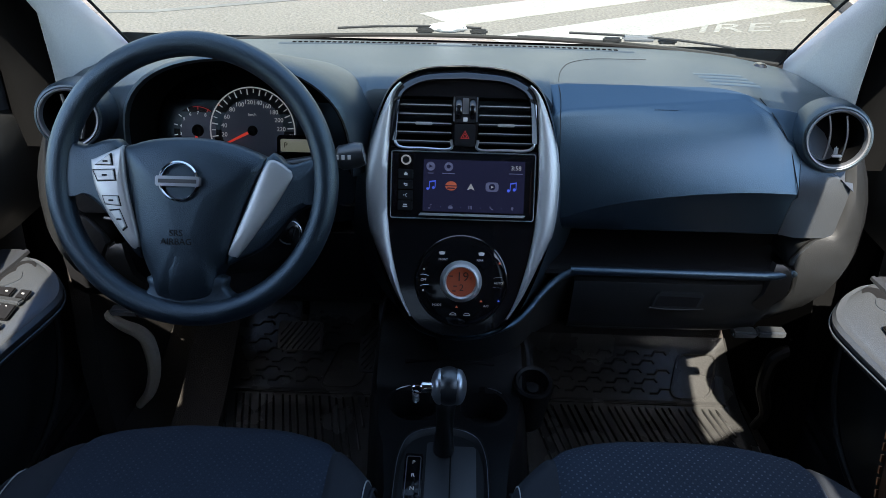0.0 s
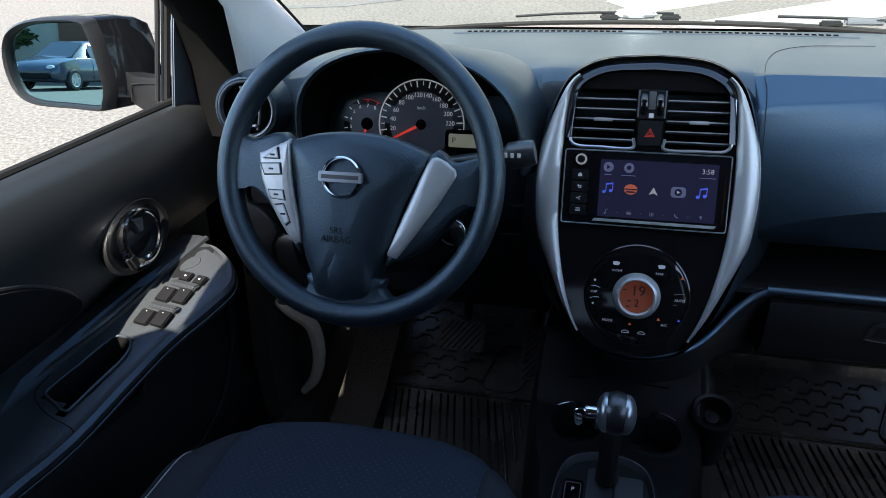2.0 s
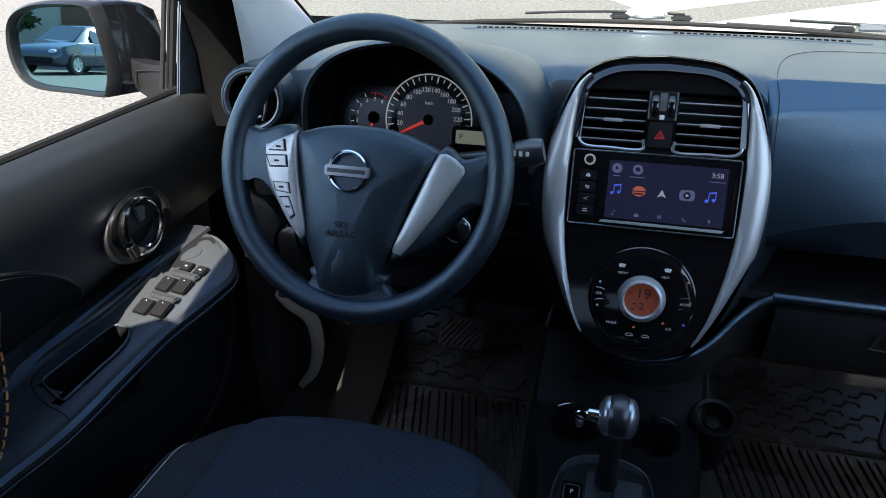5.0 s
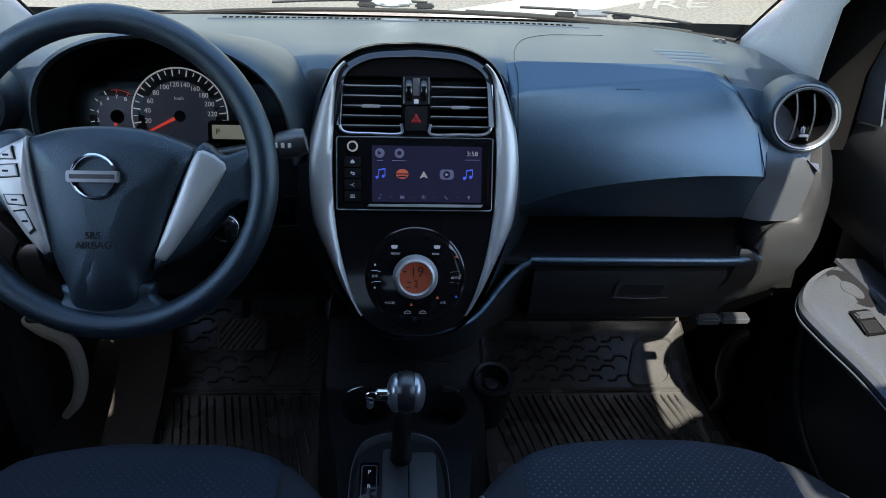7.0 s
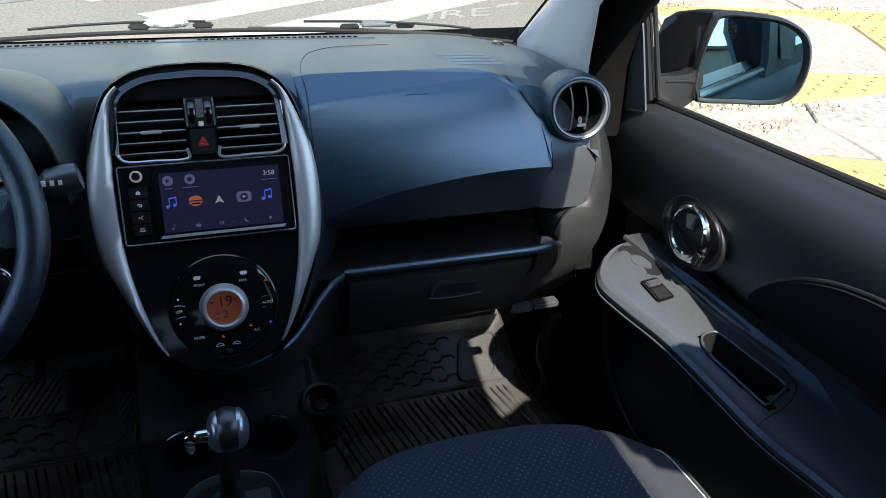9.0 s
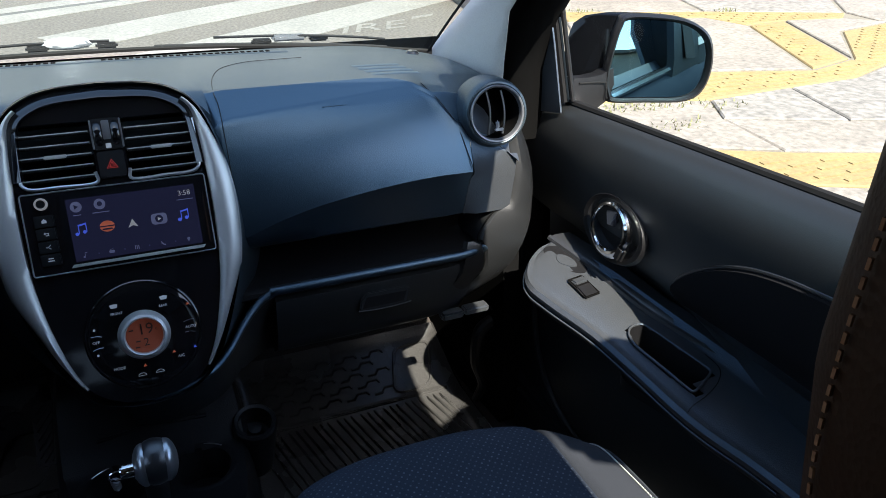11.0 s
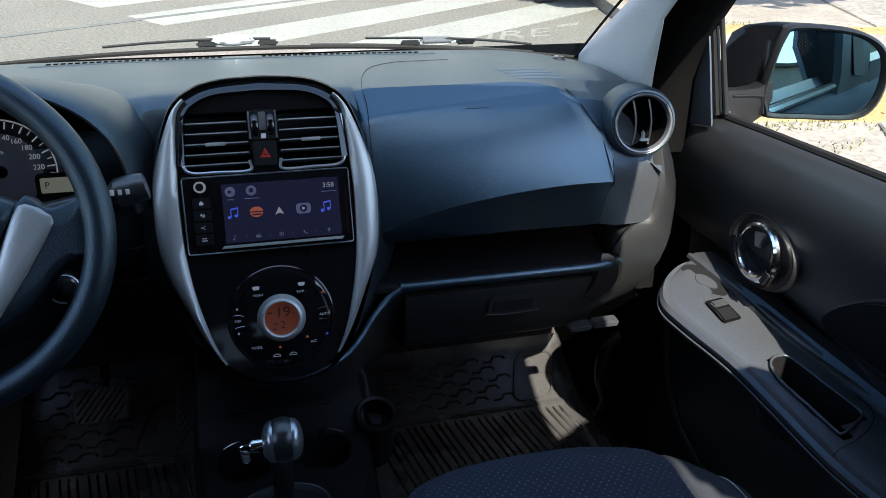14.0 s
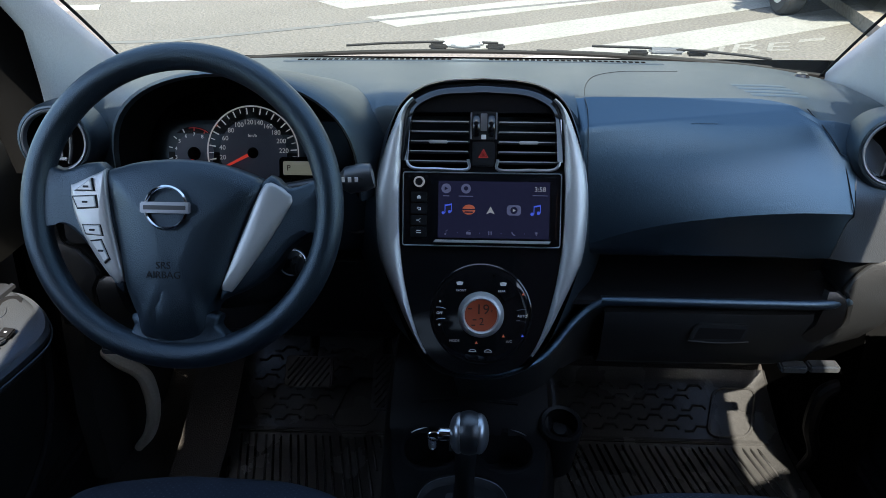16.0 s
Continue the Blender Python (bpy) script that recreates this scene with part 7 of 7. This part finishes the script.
part("knob_button", bm_tube([kc + V(-0.018, -0.004, 0.0), kc + V(-0.034, -0.005, 0.001), kc + V(-0.036, -0.005, 0.001)], [0.0078, 0.0078, 0.0066], 16), M_CHROME, knob, "silver release button")
coil = [(-0.053 + 0.004 * math.cos(t) - 0.001 * t / 20, 0.826 + 0.0016 * t * 0.6, 0.668 + 0.004 * math.sin(t) - 0.0011 * t) for t in [i * 0.45 for i in range(110)]]
chain = thing("key_chain", (-0.062, 0.83, 0.62), "small coiled metal key chain hanging on the gear lever", "key chain")
part("coil", bm_tube(coil, 0.0011, 5), M_SATIN, chain)
part("split_ring", bm_tube([(-0.049 + 0.009 * math.cos(a), 0.824, 0.676 + 0.006 * math.sin(a)) for a in [i * math.pi / 10 for i in range(20)]], 0.0014, 6, True), M_CHROME, chain)
part("tag", bm_box((-0.030, 0.830, 0.655), (0.006, 0.003, 0.014), 0.001), M_CHROME, chain)

# ---- seats ----


BACK = ((0.60, 0.215), (0.80, 0.20), (1.0, 0.185), (1.10, 0.195), (1.14, 0.222), (1.16, 0.244), (1.18, 0.256), (1.21, 0.262), (1.26, 0.262), (1.30, 0.256), (1.33, 0.240), (1.345, 0.215))   # backrest front by height


def even(line, step):
    """The same line with points at even steps."""
    out, left = [line[0]], step
    for a, b in zip(line, line[1:]):
        d = (b - a).length
        pos = left
        while pos <= d:
            out.append(a + (b - a) * (pos / d))
            pos += step
        left = pos - d
    return out


def seat(cx, bx, dy, label):
    th = thing("front_seat", (cx, 0.4, 0.3), label, "car seat", "front seats")
    HWD, y0 = 0.250, 0.22
    back = -0.004

    def front(s):
        return 0.615 - back + 0.240 * max(0.0, 1 - abs(s) ** 2.9) ** 0.42

    def surf(s, r):
        yf = front(s)
        y = y0 + (yf - y0) * r
        z = 0.594 + 0.020 * r
        e = abs(s)
        z += (0.024 - 0.034 * r ** 3) * math.exp(-((e - 0.82) / 0.13) ** 2) - 0.10 * max(0.0, (e - 0.86) / 0.14) ** 2.2
        z -= 0.055 * max(0.0, (r - 0.86) / 0.14) ** 2.4
        z -= 0.006 * math.exp(-((e - 0.665) / 0.018) ** 2)
        z += 0.0015 * noise.noise(V(s * 4 + cx * 9, r * 6, 0))
        return V(cx + s * HWD, y, z)

    def patch(s0, s1, n, rr):
        return [[surf(s0 + (s1 - s0) * i / n, r) for i in range(n + 1)] for r in rr]

    rr = [0.0, 0.2, 0.4, 0.55, 0.66, 0.74, 0.80, 0.84, 0.87, 0.90, 0.925, 0.95, 0.97, 0.985, 1.0]

    def skirt(rows):
        last = rows[-1]
        return rows + [[V(p.x, p.y + 0.004, p.z - 0.03) for p in last], [V(p.x, p.y - 0.004, p.z - 0.10) for p in last], [V(p.x, p.y - 0.05, 0.36) for p in last]]

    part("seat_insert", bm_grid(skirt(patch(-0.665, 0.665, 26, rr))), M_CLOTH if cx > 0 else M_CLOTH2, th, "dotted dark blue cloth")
    for s in (-1, 1):
        rows = patch(s * 0.665, s * 1.0, 14, rr)
        rows = [r + [V(r[-1].x, r[-1].y - 0.0, r[-1].z - 0.06), V(r[-1].x - s * 0.02, r[-1].y, 0.36)] for r in rows]
        b = part("seat_bolster", bm_grid(skirt(rows)), M_BOLSTER, th)
        edge = [surf(s * 0.895, r) + V(s * 0.002, 0.001, 0.0012) for r in rr[1:]]
        part("piping", bm_tube(spline(edge, 3), 0.0022, 6), M_BOLSTER, b)
        sts = []
        line = spline([surf(s * 0.868, r) + V(0, 0, 0.0010) for r in rr[1:]], 8)
        for i in range(0, len(line) - 1, 1):
            d = (line[i + 1] - line[i])
            sts.append(bm_tube([line[i], line[i] + d * 0.62], 0.0009, 4))
        part("stitching", bm_join(*sts), M_STITCH, b, "pale stitching")
    part("seat_base", bm_box((cx, 0.45, 0.34), (0.42, 0.5, 0.16), 0.02), M_LOW, th)
    # backrest in a brown leather cover
    rows = []
    for z, yf in [BACK[0], (0.70, 0.208), BACK[1], (0.9, 0.192), BACK[2], (1.05, 0.189), BACK[3], (1.12, 0.207)] + list(BACK[4:]):
        zk = 1.36 if cx < 0 else 1.30
        w = 0.212 if z < zk else 0.212 - 0.9 * (z - zk)
        ring = []
        for i in range(40):
            a = 2 * math.pi * i / 40
            ca, sa = math.cos(a), math.sin(a)
            k = min(1.0, max(0.0, (z - 1.0) / 0.10)) if cx > 0 and ca > 0 else 0.0
            tuck = min(0.10, 12.0 * max(0.0, 1.205 - z) ** 2) if cx < 0 and ca > 0 else 0.0
            x = (w - tuck - 0.10 * k * k * (3 - 2 * k)) * math.copysign(abs(ca) ** 0.45, ca)
            # outer half widened out of view to keep sun off the footwell
            if cx < 0 and ca < 0:
                x *= 1.28
            yy = 0.07 * math.copysign(abs(sa) ** 0.45, sa)
            ring.append(V(bx + x, dy + yf - 0.07 + yy, z))
        rows.append(ring)
    bm = bm_grid(rows, close_u=True)
    bm_cap(bm, rows[0])
    bm_cap(bm, rows[-1])
    br = part("backrest", bm, M_BROWN, th, "dark brown leather backrest cover", 60)
    for sgn in (-1, 1):
        idx = 2 if sgn > 0 else 18
        line = spline([r[idx] + V(0.0003 * sgn, 0.0002, 0) for r in rows[4:17]], 9)
        line = even(line, 0.0030)
        sts = [bm_tube([line[i], line[i] + (line[i + 1] - line[i]) * 0.62], 0.00042, 4) for i in range(0, len(line) - 1)]
        part("stitching", bm_join(*sts), M_TAN, br, "tan stitching")
    for s in (-1, 1):
        part("headrest_post", bm_tube([(bx + s * 0.06, 0.18 + dy, 1.33), (bx + s * 0.06, 0.18 + dy, 1.35)], 0.006, 8), M_CHROME, th)
    part("headrest", bm_box((bx, 0.16 + dy, 1.375), (0.22, 0.08, 0.05), 0.02, None, 4), M_BROWN, th)
    return th


seat(-0.326, -0.338, 0.0, "driver seat with dotted dark blue cloth and brown backrest cover")
seat(0.300, 0.305, -0.030, "passenger seat with dotted dark blue cloth in sun patches")

# ---- footwells ----
tagged(part("carpet", bm_grid([[V(XC - 0.66, y, z), V(XC - 0.3, y, z), V(XC, y, z + 0.004), V(XC + 0.3, y, z), V(XC + 0.66, y, z)] for y, z in ((-0.5, 0.262), (0.6, 0.262), (1.28, 0.262), (1.36, 0.285), (1.50, 0.37), (1.58, 0.48))]), M_CARPET), "charcoal carpet on the car floor", "carpet", kind="structure")


def mat_z(y):
    return 0.275 if y < 1.27 else 0.275 + (y - 1.27) * 0.42


def floor_mat(x0, x1, y0, y1, label):
    th = thing("floor_mat", ((x0 + x1) / 2, (y0 + y1) / 2, 0.27), label, "floor mat", "rubber floor mats")
    ys = [y0, y0 + 0.008, y0 + 0.02] + [y0 + 0.03 + (y1 - y0 - 0.06) * i / 14 for i in range(15)] + [y1 - 0.02, y1 - 0.008, y1]
    us = [x0, x0 + 0.008, x0 + 0.02, x0 + 0.03] + [x0 + 0.05 + (x1 - x0 - 0.10) * i / 6 for i in range(7)] + [x1 - 0.03, x1 - 0.02, x1 - 0.008, x1]
    rows = []
    for y in ys:
        row = []
        for x in us:
            e = min(x - x0, x1 - x, y - y0, y1 - y)
            row.append(V(x, y, mat_z(y) + (0.016 * max(0.0, 1 - abs(e - 0.010) / 0.014) if e < 0.024 else 0.0)))
        rows.append(row)
    part("mat_sheet", bm_grid(rows), M_RUBBER, th)
    bar_y = 1.275
    part("cross_bar", bm_box(((x0 + x1) / 2, bar_y, mat_z(bar_y) + 0.003), (x1 - x0 - 0.06, 0.012, 0.007), 0.002), M_RUBBER, th)
    ribs = []
    x = x0 + 0.02
    k = 0
    while x < x1 + 0.08:
        a, b = V(x, bar_y - 0.012, mat_z(bar_y - 0.012) + 0.0005), V(x + 0.085, y0 + 0.035, mat_z(y0) + 0.0005)
        if a.x < x0 + 0.035:
            a = a + (b - a) * ((x0 + 0.035 - a.x) / 0.085)
        if b.x > x1 - 0.035:
            b = b + (a - b) * ((b.x - (x1 - 0.035)) / 0.085)
        if a.x < x1 - 0.04 and a.y > b.y:
            ribs.append(bm_tube([a, b], [0.0026, 0.0026], 6))
        x += 0.0145 if k % 3 else 0.020
        k += 1
    part("ribs", bm_join(*ribs), M_RUBBER, th)["kind"] = "stuff"
    zig = []
    y = bar_y + 0.022
    j = 0
    while y < y1 - 0.04:
        x = x0 + 0.04 + (j % 2) * 0.03
        while x < x1 - 0.190 + 0.4 * (y - bar_y):
            zz = lambda yy: mat_z(yy) + 0.0004
            zig.append(bm_tube([(x, y, zz(y)), (x + 0.016, y, zz(y)), (x + 0.024, y + 0.010, zz(y + 0.010)), (x + 0.044, y + 0.010, zz(y + 0.010)), (x + 0.050, y + 0.003, zz(y + 0.003))], 0.0030, 5))
            x += 0.060
        y += 0.021
        j += 1
    part("tread_pattern", bm_join(*zig), M_RUBBER, th)["kind"] = "stuff"
    # raised rim of the foot pad
    fx, fy = x1 - 0.085, bar_y + 0.062
    part("foot_pad", bm_tube([V(fx + u + 0.35 * v, fy + v, mat_z(fy + v) + 0.003) for u, v in rounded(0.085, 0.100, 0.02, 5)], 0.0032, 6, True), M_RUBBER, th)
    return th


floor_mat(0.135, 0.600, 0.86, 1.425, "black ribbed rubber floor mat on the passenger side, partly sunlit")
floor_mat(-0.500, -0.145, 0.86, 1.50, "black ribbed rubber floor mat under the pedals")
# foot rest and pedals
tagged(part("foot_rest", bm_grid([[V(x, y, z) for x in (-0.552, -0.545, -0.468, -0.460)] for y, z in ((1.10, 0.285), (1.14, 0.30), (1.20, 0.32), (1.34, 0.40), (1.42, 0.50))]), M_CARPET), "carpeted foot rest beside the pedals", "foot rest", kind="structure")


def pedal(x, y, z, w, h, tilt, name, label):
    th = thing(name, (x, y, z), label, "pedal")
    m = frame_of((x, y, z), (1, 0, 0), (0, -math.cos(radians(tilt)), math.sin(radians(tilt))))
    pd = part("pad", bm_prism(rounded(w, h, 0.008), -0.006, 0.004, m, 0.003), M_LOW, th)
    n = int((w + h) / 0.011)
    for i in range(1, n):
        u = -w / 2 - h / 2 + (w + h) * i / n
        a, b = max(-w / 2 + 0.006, u - h * 0.35), min(w / 2 - 0.006, u + h * 0.35)
        if b - a > 0.012:
            part("rib", bm_tube([m @ V(a, (a - u) / 0.7 * 0.9, 0.004), m @ V(b, (b - u) / 0.7 * 0.9, 0.004)], 0.0018, 5), M_LOW, pd)
    part("pedal_arm", bm_tube([m @ V(0, 0, -0.006), m @ V(0, 0.05, -0.04), V(x + 0.02, y + 0.08, z + 0.28)], 0.009, 8), M_LOW, th)


pedal(-0.322, 1.30, 0.405, 0.092, 0.060, 38, "brake_pedal", "black ribbed rubber brake pedal")
pedal(-0.178, 1.30, 0.385, 0.042, 0.110, 48, "accelerator_pedal", "narrow black ribbed accelerator pedal")
# sill seals, paled left for sunlight and black right for shade; kick panels
for s in (-1, 1):
    X = (lambda x: x) if s > 0 else mx
    so = 0.0 if s < 0 else 0.045
    tagged(part("sill_seal", bm_tube(spline([(X(0.625), 1.20, 0.515), (X(0.596 + so), 1.20, 0.490), (X(0.567 + so), 1.20, 0.474), (X(0.553 + so), 1.20, 0.450), (X(0.552 + so), 1.20, 0.39), (X(0.570 + so), 1.20, 0.33), (X(0.60), 1.20, 0.29)], 5), [0.008 + 0.006 * math.sin(math.pi * i / 30) for i in range(31)], 10), M_BEIGE if s < 0 else M_LOW), "door sill seal beside the footwell, paled for sunlight" if s < 0 else "door sill seal beside the footwell, blackened for shade", "door seal", "sill seals", "structure")
    # passenger kick panel is blackened to stand in for shade
    tagged(part("kick_panel", bm_grid([[V(X(x), y, z) for y, z in ((1.14, 0.27), (1.14, 0.42), (1.17, 0.60), (1.20, 0.70))] for x in (0.66, 0.625)] + [[V(X(x), y, z) for y, z in ((1.5, 0.27), (1.5, 0.42), (1.5, 0.60), (1.5, 0.70))] for x in (0.60,)]), M_CARPET if s < 0 else M_HOLE), "kick panel beside the footwell, blackened for shade on the passenger side", "kick panel", "kick panels", "structure")

# ---- wipers on the windshield foot ----


def wiper(pts, label, cap):
    th = thing("wiper", pts[0], label, "wiper", "windshield wipers")
    off = V(0, 0.022, -0.006)
    part("blade", bm_tube([Vector(p) + off for p in pts], 0.0026, 6), M_LOW, th)
    part("arm", bm_tube([Vector(p) + off + V(0, 0.008, 0.010 + 0.004 * math.sin(3.1 * i / (len(pts) - 1))) for i, p in enumerate(pts[1:])], 0.0026, 6), M_LOW, th)
    c = Vector(pts[cap]) + off + V(0, 0.006, 0.010)
    part("joint_cap", bm_box(tuple(c), (0.062, 0.016, 0.011), 0.004), M_STEEL, th)
    for d in (-0.05, 0.055):
        part("bridge", bm_box(tuple(c + V(d, 0.0, -0.004)), (0.035, 0.012, 0.010), 0.003), M_LOW, th)


wiper([(x, base_y(x) + 0.0, base_z(x) + 0.004) for x in (0.10, 0.20, 0.28, 0.33, 0.40, 0.46, 0.50)], "black wiper lying along the windshield foot on the passenger side", 3)
wiper([(x, base_y(x) + 0.0, base_z(x) + 0.002) for x in (-0.34, -0.25, -0.18, -0.10, -0.03, 0.03)], "black wiper lying along the windshield foot on the driver side", 4)
# pale ball stands in for the sunlit glint on the spindle
tagged(part("wiper_spindle", bm_ball((-0.035, 1.538, 0.985), (0.040, 0.014, 0.010), sub=3), M_LAMP), "wiper spindle cover on the scuttle, coloured pale for its glint", "wiper part")

# parked car ahead on the right
parked_car((3.78, 9.0, 0.0), radians(0), "dark car parked ahead by the kerb", M_PAINT)
